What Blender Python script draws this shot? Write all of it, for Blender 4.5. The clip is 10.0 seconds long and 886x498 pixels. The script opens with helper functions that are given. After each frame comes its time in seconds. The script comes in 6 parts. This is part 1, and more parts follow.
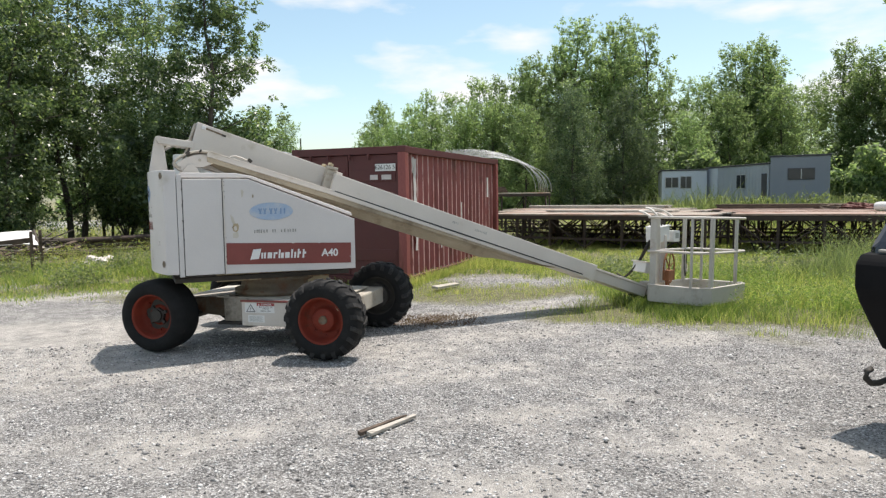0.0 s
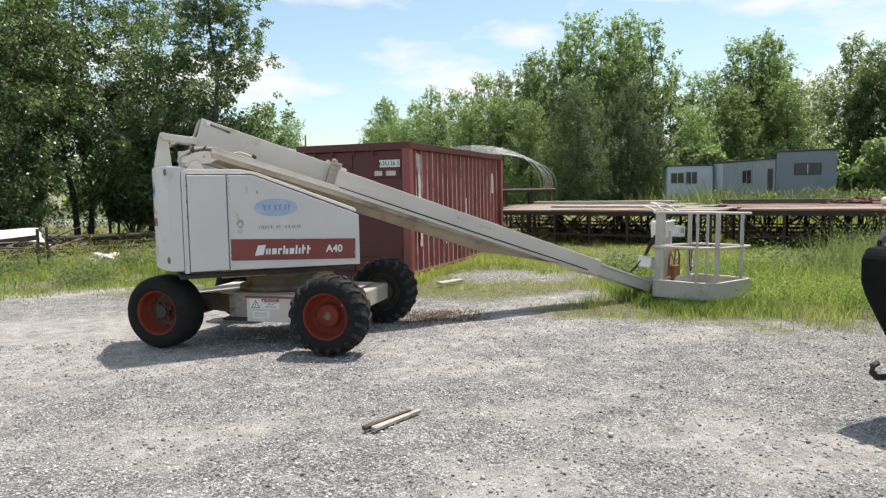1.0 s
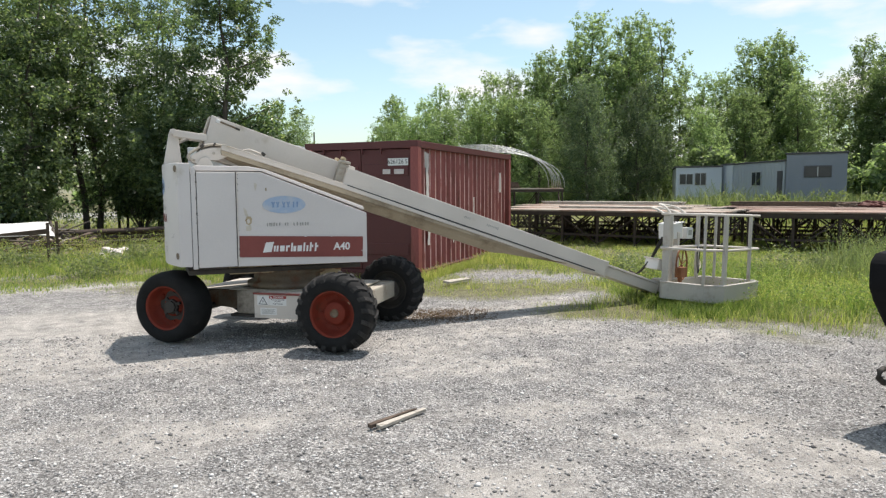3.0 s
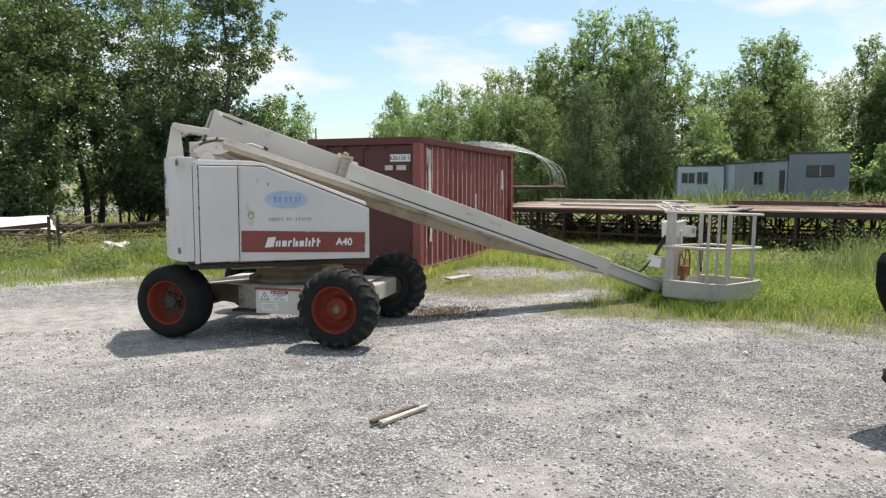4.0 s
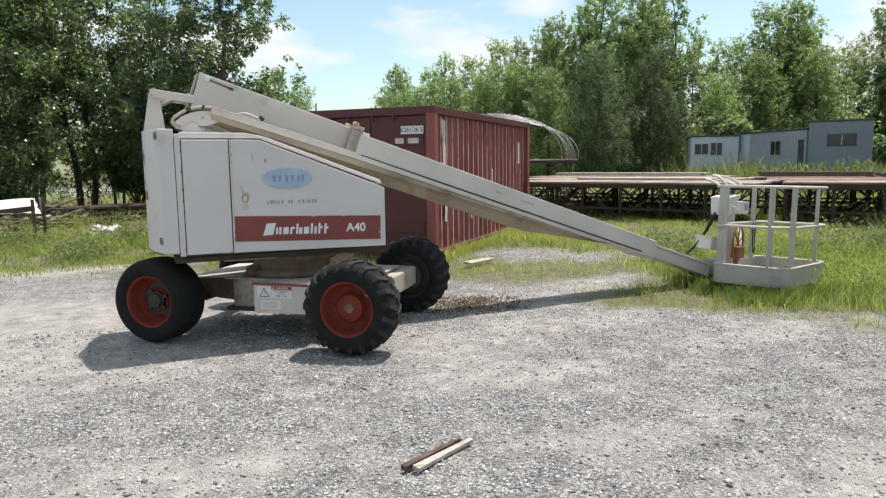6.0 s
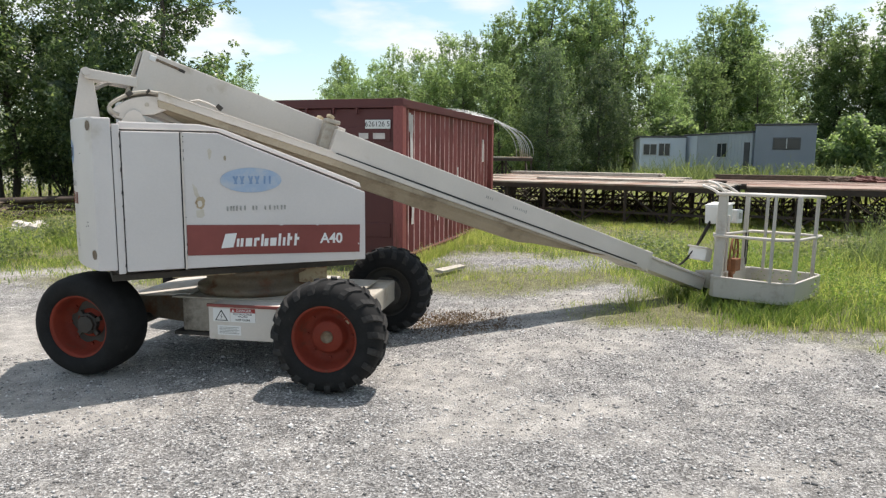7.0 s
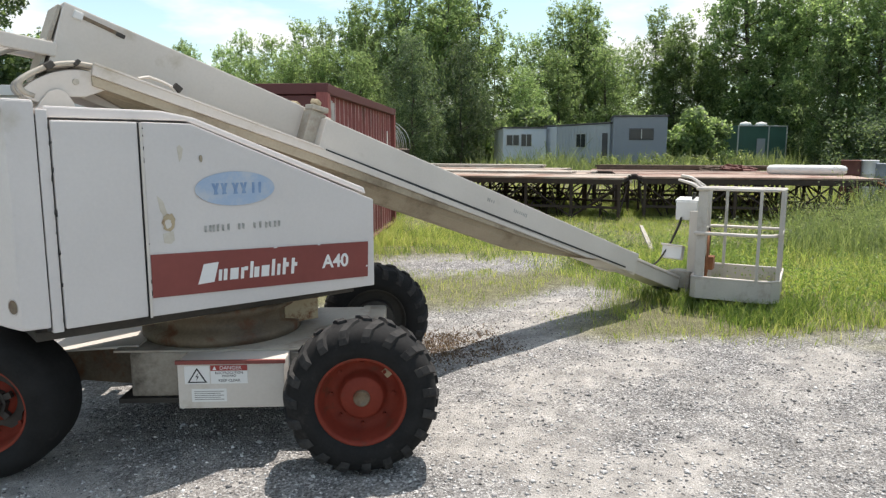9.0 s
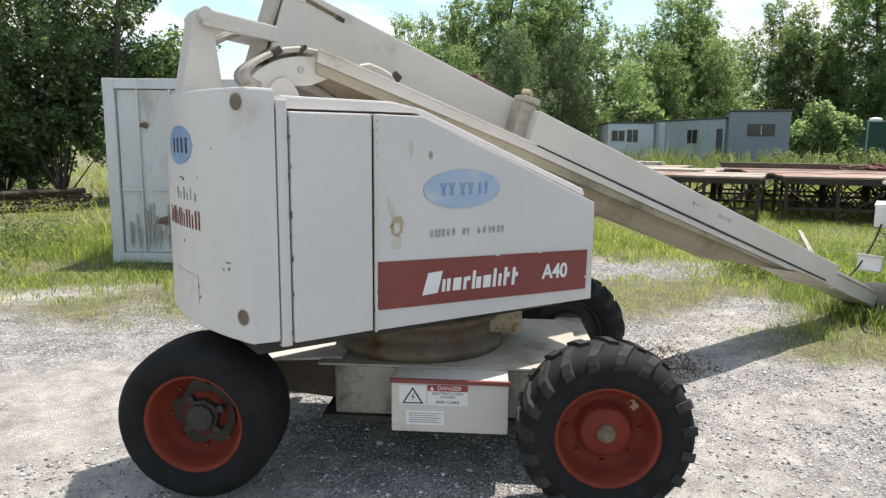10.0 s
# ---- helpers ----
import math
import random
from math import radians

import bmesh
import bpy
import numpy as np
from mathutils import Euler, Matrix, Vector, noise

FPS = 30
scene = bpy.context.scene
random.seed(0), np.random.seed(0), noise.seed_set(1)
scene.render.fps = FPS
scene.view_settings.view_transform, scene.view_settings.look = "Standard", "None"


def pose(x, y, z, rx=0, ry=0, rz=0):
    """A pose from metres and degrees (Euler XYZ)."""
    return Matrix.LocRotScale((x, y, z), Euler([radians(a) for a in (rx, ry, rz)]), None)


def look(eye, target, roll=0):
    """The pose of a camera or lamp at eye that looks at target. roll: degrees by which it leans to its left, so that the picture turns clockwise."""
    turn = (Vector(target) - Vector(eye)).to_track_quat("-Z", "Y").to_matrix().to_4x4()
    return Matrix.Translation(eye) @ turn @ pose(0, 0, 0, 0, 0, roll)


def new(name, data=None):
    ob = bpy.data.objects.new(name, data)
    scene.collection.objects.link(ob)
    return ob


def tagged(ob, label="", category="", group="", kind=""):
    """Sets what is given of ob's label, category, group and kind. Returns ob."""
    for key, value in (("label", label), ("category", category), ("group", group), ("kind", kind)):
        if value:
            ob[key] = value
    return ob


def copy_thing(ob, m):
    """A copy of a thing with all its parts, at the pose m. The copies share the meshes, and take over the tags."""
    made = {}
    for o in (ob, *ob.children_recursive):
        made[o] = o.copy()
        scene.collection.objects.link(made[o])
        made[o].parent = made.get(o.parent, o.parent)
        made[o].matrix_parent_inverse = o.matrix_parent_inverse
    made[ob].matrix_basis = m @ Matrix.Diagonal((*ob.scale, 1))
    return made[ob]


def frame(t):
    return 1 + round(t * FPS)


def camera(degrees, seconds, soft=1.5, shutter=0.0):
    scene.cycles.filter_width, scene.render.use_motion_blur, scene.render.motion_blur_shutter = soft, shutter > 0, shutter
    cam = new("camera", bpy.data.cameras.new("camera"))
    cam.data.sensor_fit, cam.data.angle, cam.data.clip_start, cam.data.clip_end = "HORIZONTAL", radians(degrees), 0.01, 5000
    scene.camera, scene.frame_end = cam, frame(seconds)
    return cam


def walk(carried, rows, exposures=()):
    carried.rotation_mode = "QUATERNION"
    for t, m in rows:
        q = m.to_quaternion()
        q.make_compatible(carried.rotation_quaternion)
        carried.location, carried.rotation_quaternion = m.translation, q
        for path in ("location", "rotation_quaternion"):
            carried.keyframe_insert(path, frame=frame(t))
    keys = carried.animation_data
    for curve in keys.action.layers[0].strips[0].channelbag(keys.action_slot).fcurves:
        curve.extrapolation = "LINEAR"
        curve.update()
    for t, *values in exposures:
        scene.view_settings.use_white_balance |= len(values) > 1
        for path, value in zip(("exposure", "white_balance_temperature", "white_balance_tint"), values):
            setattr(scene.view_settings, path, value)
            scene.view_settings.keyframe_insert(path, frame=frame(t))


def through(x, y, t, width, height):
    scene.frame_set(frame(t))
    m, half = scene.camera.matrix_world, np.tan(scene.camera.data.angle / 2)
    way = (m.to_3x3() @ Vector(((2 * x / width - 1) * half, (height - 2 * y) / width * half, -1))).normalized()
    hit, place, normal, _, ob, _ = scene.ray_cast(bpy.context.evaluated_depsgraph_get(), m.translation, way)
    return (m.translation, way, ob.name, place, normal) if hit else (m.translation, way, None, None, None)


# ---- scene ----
cam = camera(66.0, 10.0, soft=1.3)
PATH = [
    (0, (-2.245, -7.451, 1.672), (-1.413, -5.64, 1.514), -0.8),
    (0.5, (-2.246, -7.461, 1.677), (-1.42, -5.647, 1.514), -0.8),
    (1, (-2.236, -7.452, 1.661), (-1.418, -5.635, 1.493), -1.0),
    (1.5, (-2.245, -7.472, 1.678), (-1.432, -5.652, 1.508), -0.6),
    (2, (-2.238, -7.455, 1.666), (-1.431, -5.633, 1.498), -0.5),
    (2.5, (-2.239, -7.467, 1.672), (-1.436, -5.643, 1.502), -0.5),
    (4, (-2.25, -7.429, 1.66), (-1.453, -5.603, 1.479), 0.1),
    (4.5, (-2.217, -7.324, 1.644), (-1.409, -5.504, 1.454), 0.0),
    (5, (-2.1, -7.055, 1.663), (-1.29, -5.238, 1.456), -0.8),
    (5.5, (-2.023, -6.718, 1.66), (-1.231, -4.895, 1.438), -1.1),
    (5.7, (-2.031, -6.559, 1.646), (-1.254, -4.732, 1.405), -1.0),
    (7, (-2.032, -5.286, 1.714), (-1.092, -3.54, 1.445), 0.5),
    (7.5, (-2.146, -4.881, 1.731), (-1.019, -3.251, 1.461), -0.0),
    (8, (-2.144, -4.463, 1.715), (-0.718, -3.086, 1.45), 0.7),
    (8.5, (-2.208, -4.02, 1.73), (-0.706, -2.727, 1.46), 0.4),
    (9, (-2.478, -3.596, 1.744), (-1.176, -2.107, 1.452), 0.1),
    (9.5, (-2.648, -3.192, 1.737), (-1.482, -1.594, 1.442), 0.7),
    (10, (-2.815, -2.735, 1.747), (-1.712, -1.096, 1.439), 0.5),
]
walk(cam, [(t, look(eye, target, roll)) for t, eye, target, roll in PATH], [(0, 0.24), (5.5, 0.21), (7.0, 0.27), (8.5, 0.37), (9.5, 0.42), (10, 0.48)])

# ---- world and light ----
SUN_TO = Vector((0.31, 0.09, 1.0)).normalized()
world = bpy.data.worlds.new("sky")
scene.world = world
world.use_nodes = True
wn, wl = world.node_tree.nodes, world.node_tree.links
wbg = wn["Background"]
sky = wn.new("ShaderNodeTexSky")
sky.sky_type, sky.sun_disc = "NISHITA", False
sky.sun_elevation = math.asin(SUN_TO.z)
sky.sun_rotation = math.atan2(SUN_TO.x, SUN_TO.y)
sky.air_density, sky.dust_density, sky.ozone_density = 1.0, 1.2, 0.9
wtc = wn.new("ShaderNodeTexCoord")
wmap = wn.new("ShaderNodeMapping")
wmap.inputs["Scale"].default_value = (1.0, 1.0, 3.2)
wmap.inputs["Location"].default_value = (0.35, 0.1, 0.2)
wno = wn.new("ShaderNodeTexNoise")
wno.inputs["Scale"].default_value, wno.inputs["Detail"].default_value, wno.inputs["Roughness"].default_value = 4.2, 7, 0.5
wramp = wn.new("ShaderNodeValToRGB")
wramp.color_ramp.elements[0].position, wramp.color_ramp.elements[1].position = 0.49, 0.62
wmix = wn.new("ShaderNodeMixRGB")
wmix.inputs["Color2"].default_value = (8.2, 8.2, 8.2, 1)
wl.new(wtc.outputs["Generated"], wmap.inputs["Vector"])
wl.new(wmap.outputs["Vector"], wno.inputs["Vector"])
wl.new(wno.outputs["Fac"], wramp.inputs["Fac"])
wl.new(wramp.outputs["Color"], wmix.inputs["Fac"])
wtint = wn.new("ShaderNodeMixRGB")
wtint.blend_type = "MULTIPLY"
wtint.inputs["Fac"].default_value = 1.0
wtint.inputs["Color2"].default_value = (1.58, 1.61, 1.42, 1)
wl.new(sky.outputs["Color"], wtint.inputs["Color1"])
wl.new(wtint.outputs["Color"], wmix.inputs["Color1"])
wl.new(wmix.outputs["Color"], wbg.inputs["Color"])
wbg.inputs["Strength"].default_value = 0.107
sun_data = bpy.data.lights.new("sun", "SUN")
sun_data.energy, sun_data.angle, sun_data.color = 5.0, radians(0.55), (1.0, 0.92, 0.85)
sun = new("sun", sun_data)
sun.matrix_world = look(SUN_TO * 60, (0, 0, 0))


# ---- materials ----
def material(name, c1, c2, scale=6.0, rough=0.6, metal=0.0, bump=0.15, fine=60.0, spots=None, spot_scale=3.0, spot_at=(0.58, 0.7), rough2=None, coat=0.0, vary=0.0, island=0.0, stretch=(1, 1, 1)):
    """Two colours mixed by coarse and fine noise, stains of a third colour, and fine relief."""
    m = bpy.data.materials.new(name)
    m.use_nodes = True
    n, l = m.node_tree.nodes, m.node_tree.links
    p = n["Principled BSDF"]
    tc = n.new("ShaderNodeTexCoord")
    mp = n.new("ShaderNodeMapping")
    mp.inputs["Scale"].default_value = stretch
    l.new(tc.outputs["Object"], mp.inputs["Vector"])
    co = n.new("ShaderNodeTexNoise")
    co.inputs["Scale"].default_value, co.inputs["Detail"].default_value = scale, 6
    fi = n.new("ShaderNodeTexNoise")
    fi.inputs["Scale"].default_value, fi.inputs["Detail"].default_value = fine, 4
    l.new(mp.outputs["Vector"], co.inputs["Vector"])
    l.new(mp.outputs["Vector"], fi.inputs["Vector"])
    add = n.new("ShaderNodeMath")
    add.operation = "MULTIPLY_ADD"
    l.new(fi.outputs["Fac"], add.inputs[0])
    add.inputs[1].default_value = 0.45
    l.new(co.outputs["Fac"], add.inputs[2])
    rg = n.new("ShaderNodeMapRange")
    rg.inputs["From Min"].default_value, rg.inputs["From Max"].default_value = 0.5, 0.95
    l.new(add.outputs[0], rg.inputs["Value"])
    mx = n.new("ShaderNodeMixRGB")
    mx.inputs["Color1"].default_value, mx.inputs["Color2"].default_value = (*c1, 1), (*c2, 1)
    l.new(rg.outputs["Result"], mx.inputs["Fac"])
    col = mx.outputs["Color"]
    if spots:
        sp = n.new("ShaderNodeTexNoise")
        sp.inputs["Scale"].default_value, sp.inputs["Detail"].default_value, sp.inputs["Roughness"].default_value = spot_scale, 9, 0.65
        l.new(mp.outputs["Vector"], sp.inputs["Vector"])
        sr = n.new("ShaderNodeMapRange")
        sr.inputs["From Min"].default_value, sr.inputs["From Max"].default_value = spot_at
        l.new(sp.outputs["Fac"], sr.inputs["Value"])
        sm = n.new("ShaderNodeMixRGB")
        l.new(sr.outputs["Result"], sm.inputs["Fac"])
        l.new(col, sm.inputs["Color1"])
        sm.inputs["Color2"].default_value = (*spots, 1)
        col = sm.outputs["Color"]
    if vary or island:
        hs = n.new("ShaderNodeHueSaturation")
        mr = n.new("ShaderNodeMapRange")
        if vary:
            oi = n.new("ShaderNodeObjectInfo")
            l.new(oi.outputs["Random"], mr.inputs["Value"])
        else:
            ge = n.new("ShaderNodeNewGeometry")
            l.new(ge.outputs["Random Per Island"], mr.inputs["Value"])
        v = vary or island
        mr.inputs["To Min"].default_value, mr.inputs["To Max"].default_value = 1 - v, 1 + v
        l.new(mr.outputs["Result"], hs.inputs["Value"])
        l.new(col, hs.inputs["Color"])
        col = hs.outputs["Color"]
    l.new(col, p.inputs["Base Color"])
    p.inputs["Metallic"].default_value = metal
    rr = n.new("ShaderNodeMapRange")
    rr.inputs["To Min"].default_value, rr.inputs["To Max"].default_value = rough, rough2 if rough2 is not None else min(1, rough + 0.15)
    l.new(co.outputs["Fac"], rr.inputs["Value"])
    l.new(rr.outputs["Result"], p.inputs["Roughness"])
    if coat:
        p.inputs["Coat Weight"].default_value = coat
    if bump:
        bp = n.new("ShaderNodeBump")
        bp.inputs["Strength"].default_value, bp.inputs["Distance"].default_value = bump, 0.01
        l.new(add.outputs[0], bp.inputs["Height"])
        l.new(bp.outputs["Normal"], p.inputs["Normal"])
    return m


def leaf_material(name, c1, c2, c3, through=0.35, rough=0.5, gloss=0.35):
    m = bpy.data.materials.new(name)
    m.use_nodes = True
    n, l = m.node_tree.nodes, m.node_tree.links
    p = n["Principled BSDF"]
    ge = n.new("ShaderNodeNewGeometry")
    rp = n.new("ShaderNodeValToRGB")
    e = rp.color_ramp.elements
    e[0].color, e[1].color = (*c1, 1), (*c3, 1)
    e.new(0.55).color = (*c2, 1)
    l.new(ge.outputs["Random Per Island"], rp.inputs["Fac"])
    oi = n.new("ShaderNodeObjectInfo")
    mr = n.new("ShaderNodeMapRange")
    mr.inputs["To Min"].default_value, mr.inputs["To Max"].default_value = 0.8, 1.2
    l.new(oi.outputs["Random"], mr.inputs["Value"])
    hs = n.new("ShaderNodeHueSaturation")
    l.new(mr.outputs["Result"], hs.inputs["Value"])
    l.new(rp.outputs["Color"], hs.inputs["Color"])
    l.new(hs.outputs["Color"], p.inputs["Base Color"])
    p.inputs["Roughness"].default_value = rough
    p.inputs["Specular IOR Level"].default_value = gloss
    tr = n.new("ShaderNodeBsdfTranslucent")
    br = n.new("ShaderNodeMixRGB")
    br.blend_type = "MULTIPLY"
    br.inputs["Fac"].default_value = 1
    br.inputs["Color2"].default_value = (2.1, 2.15, 1.25, 1)
    l.new(hs.outputs["Color"], br.inputs["Color1"])
    l.new(br.outputs["Color"], tr.inputs["Color"])
    ms = n.new("ShaderNodeMixShader")
    ms.inputs["Fac"].default_value = through
    l.new(p.outputs["BSDF"], ms.inputs[1])
    l.new(tr.outputs["BSDF"], ms.inputs[2])
    l.new(ms.outputs["Shader"], n["Material Output"].inputs["Surface"])
    return m


M_CREAM = material("cream_paint", (0.530, 0.490, 0.440), (0.600, 0.558, 0.504), 2.2, 0.38, bump=0.03, spots=(0.365, 0.313, 0.226), spot_scale=2.6, spot_at=(0.62, 0.80), rough2=0.55)
M_PANEL = material("panel_paint", (0.550, 0.522, 0.503), (0.608, 0.578, 0.556), 1.6, 0.36, bump=0.02, spots=(0.4, 0.357, 0.278), spot_scale=2.3, spot_at=(0.61, 0.82), rough2=0.5)
# Stains, plus the shade of the boom tray's underside mixed into the brown.
M_TROUGH = material("stained_shaded_cream_paint", (0.275, 0.23, 0.16), (0.385, 0.33, 0.24), 2.0, 0.5, bump=0.05, spots=(0.113, 0.078, 0.044), spot_scale=2.4, spot_at=(0.50, 0.72))
M_FRAME = material("dirty_cream_paint", (0.313, 0.283, 0.231), (0.435, 0.4, 0.335), 3.0, 0.55, bump=0.06, spots=(0.174, 0.113, 0.07), spot_scale=3.5, spot_at=(0.52, 0.72))
# Chassis cream darkened for the deep shade it sits in, with oily spots.
M_OILY_SHADE = material("oily_shaded_tan_paint", (0.27, 0.235, 0.19), (0.42, 0.38, 0.32), 3.0, 0.5, bump=0.06, spots=(0.06, 0.045, 0.03), spot_scale=2.6, spot_at=(0.46, 0.64))
# Rust and grease; also the shade colour of the rear frame and slewing ring.
M_GRIME_SHADE = material("rusty_shade_tan", (0.087, 0.065, 0.044), (0.191, 0.148, 0.096), 4.0, 0.6, bump=0.1, spots=(0.113, 0.044, 0.017), spot_scale=7, spot_at=(0.5, 0.64))
M_RUSTY = material("rust_streaked_tan", (0.365, 0.287, 0.174), (0.435, 0.365, 0.244), 5.0, 0.65, bump=0.1, spots=(0.174, 0.07, 0.026), spot_scale=9, spot_at=(0.5, 0.62))
M_STRIPE = material("maroon_decal", (0.174, 0.037, 0.03), (0.209, 0.048, 0.039), 3.0, 0.42, bump=0.0, fine=25)
M_WHITE = material("white_decal", (0.679, 0.679, 0.661), (0.713, 0.713, 0.696), 4, 0.45, bump=0)
M_BLUE = material("faded_blue_decal", (0.296, 0.392, 0.539), (0.365, 0.444, 0.548), 9, 0.45, bump=0, spots=(0.47, 0.487, 0.505), spot_scale=9, spot_at=(0.48, 0.7))
M_NAVY = material("blue_letter_paint", (0.131, 0.226, 0.4), (0.226, 0.322, 0.47), 9, 0.45, bump=0)
M_GREYINK = material("worn_grey_ink", (0.209, 0.209, 0.191), (0.392, 0.392, 0.365), 40, 0.6, bump=0)
M_BLACKINK = material("black_ink", (0.017, 0.017, 0.017), (0.035, 0.035, 0.035), 10, 0.5, bump=0)
M_REDINK = material("red_ink", (0.261, 0.026, 0.026), (0.313, 0.044, 0.035), 10, 0.5, bump=0)
M_RUBBER = material("tyre_rubber", (0.01, 0.01, 0.01), (0.019, 0.019, 0.019), 9, 0.8, bump=0.12, spots=(0.052, 0.048, 0.042), spot_scale=7, spot_at=(0.60, 0.82))
M_LUG = material("dusty_tread_rubber", (0.018, 0.018, 0.018), (0.050, 0.048, 0.046), 14, 0.8, bump=0.15)
M_RIM = material("red_oxide_paint", (0.160, 0.026, 0.015), (0.222, 0.040, 0.022), 8, 0.55, bump=0.05, spots=(0.104, 0.044, 0.026), spot_scale=10, spot_at=(0.56, 0.74))
M_STEEL = material("bare_steel", (0.261, 0.252, 0.235), (0.365, 0.348, 0.322), 12, 0.42, metal=0.8, bump=0.05)
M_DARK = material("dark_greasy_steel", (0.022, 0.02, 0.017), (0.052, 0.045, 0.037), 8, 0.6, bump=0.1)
M_HOSE = material("grey_hose", (0.261, 0.252, 0.235), (0.365, 0.357, 0.331), 20, 0.5, bump=0)
M_RUST = material("rust", (0.139, 0.057, 0.026), (0.226, 0.1, 0.044), 12, 0.85, bump=0.2)
# End red is darker than the sides: the end's shade is in the colour.
M_RED_END = material("dark_shaded_red_paint", (0.083, 0.019, 0.019), (0.104, 0.026, 0.024), 1.3, 0.5, bump=0.03, spots=(0.078, 0.026, 0.022), spot_scale=3, spot_at=(0.55, 0.75))
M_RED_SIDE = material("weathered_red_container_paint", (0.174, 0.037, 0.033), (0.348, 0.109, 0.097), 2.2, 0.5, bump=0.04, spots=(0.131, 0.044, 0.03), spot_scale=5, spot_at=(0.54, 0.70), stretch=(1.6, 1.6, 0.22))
M_PALE = material("bare_primer_patch", (0.505, 0.452, 0.426), (0.626, 0.583, 0.557), 9, 0.6, bump=0.02)
M_WHITE_CT = material("dirty_white_container_paint", (0.487, 0.496, 0.496), (0.574, 0.583, 0.583), 1.5, 0.55, bump=0.04, spots=(0.261, 0.226, 0.174), spot_scale=2.4, spot_at=(0.56, 0.78), stretch=(1, 1, 0.4))
M_STAIN = material("grey_green_dirt", (0.23, 0.23, 0.205), (0.38, 0.38, 0.36), 5, 0.85, bump=0.02)
M_PLANK = material("sunbleached_rusty_deck", (0.331, 0.278, 0.226), (0.452, 0.4, 0.339), 0.8, 0.75, bump=0.1, spots=(0.261, 0.157, 0.113), spot_scale=0.7, spot_at=(0.45, 0.62), vary=0.25)
M_RUST_DECK = material("rust_brown_deck", (0.275, 0.195, 0.155), (0.39, 0.30, 0.245), 0.9, 0.75, bump=0.1, spots=(0.16, 0.075, 0.05), spot_scale=0.8, spot_at=(0.48, 0.66), vary=0.28)
M_BASKET = material("dull_cream_paint", (0.400, 0.375, 0.335), (0.490, 0.462, 0.415), 2.6, 0.45, bump=0.04, spots=(0.25, 0.20, 0.15), spot_scale=3.2, spot_at=(0.56, 0.76))
M_TRUSS = material("dark_rusted_steel", (0.03, 0.023, 0.019), (0.065, 0.044, 0.033), 5, 0.75, bump=0.1)
M_TR_WHITE = material("white_aluminium_siding", (0.47, 0.522, 0.57), (0.539, 0.592, 0.639), 0.6, 0.45, bump=0.02, spots=(0.392, 0.365, 0.313), spot_scale=1.6, spot_at=(0.6, 0.8))
M_TR_GREY = material("grey_aluminium_siding", (0.178, 0.204, 0.244), (0.226, 0.252, 0.291), 0.6, 0.5, bump=0.02, spots=(0.217, 0.226, 0.226), spot_scale=1.4, spot_at=(0.58, 0.8))
M_TR_MID = material("pale_grey_aluminium_siding", (0.313, 0.352, 0.387), (0.365, 0.405, 0.439), 0.6, 0.5, bump=0.02, spots=(0.261, 0.261, 0.252), spot_scale=1.4, spot_at=(0.58, 0.8))
M_DRUM = material("maroon_rusted_drum", (0.087, 0.03, 0.026), (0.139, 0.052, 0.039), 4, 0.7, bump=0.1)
M_TR_ROOF = material("dark_roof_edge", (0.044, 0.048, 0.052), (0.078, 0.078, 0.083), 2, 0.7, bump=0.05)
M_GREEN = material("dark_green_sheet", (0.022, 0.065, 0.052), (0.03, 0.087, 0.07), 1, 0.45, bump=0.02)
M_GLASS_DK = material("dark_window_glass", (0.017, 0.021, 0.024), (0.03, 0.035, 0.039), 1, 0.08, bump=0)
M_PVC = material("white_plastic", (0.609, 0.609, 0.592), (0.679, 0.679, 0.661), 3, 0.4, bump=0.05)
M_GALV = material("galvanised_pipe", (0.365, 0.383, 0.392), (0.479, 0.496, 0.505), 6, 0.4, metal=0.5, bump=0.02)
M_WOOD = material("weathered_grey_wood", (0.33, 0.30, 0.255), (0.49, 0.455, 0.40), 9, 0.85, bump=0.3, stretch=(1, 6, 6), spots=(0.087, 0.07, 0.052), spot_scale=4, spot_at=(0.55, 0.7))
M_DIRTY_WOOD = material("dark_weathered_wood", (0.061, 0.044, 0.033), (0.131, 0.096, 0.07), 9, 0.9, bump=0.3)
M_BARK = material("grey_brown_bark", (0.052, 0.044, 0.035), (0.113, 0.096, 0.078), 8, 0.9, bump=0.6, fine=30, stretch=(1, 1, 0.25))
M_BLACKPAINT = material("black_car_paint", (0.009, 0.01, 0.012), (0.013, 0.014, 0.017), 3, 0.16, bump=0, coat=0.6, rough2=0.2)
M_BLACKPLASTIC = material("black_bumper_plastic", (0.005, 0.005, 0.006), (0.009, 0.009, 0.01), 6, 0.7, bump=0.04)
for m in (M_RUBBER, M_LUG, M_RIM):
    m.node_tree.nodes["Principled BSDF"].inputs["Specular IOR Level"].default_value = 0.22
M_BLACKPLASTIC.node_tree.nodes["Principled BSDF"].inputs["Specular IOR Level"].default_value = 0.15
M_LEAF_NEAR = leaf_material("poplar_leaves", (0.046, 0.078, 0.040), (0.087, 0.131, 0.066), (0.220, 0.270, 0.145), 0.50, 0.36, 0.6)
M_LEAF_FAR = leaf_material("distant_leaves", (0.092, 0.134, 0.082), (0.152, 0.208, 0.122), (0.27, 0.33, 0.197), 0.66)
M_LEAF_WILLOW = leaf_material("willow_leaves", (0.043, 0.066, 0.045), (0.074, 0.107, 0.068), (0.150, 0.190, 0.122), 0.48)
M_GRASS_DEEP = leaf_material("deep_grass_blades", (0.068, 0.113, 0.032), (0.117, 0.180, 0.047), (0.215, 0.250, 0.090), 0.5)
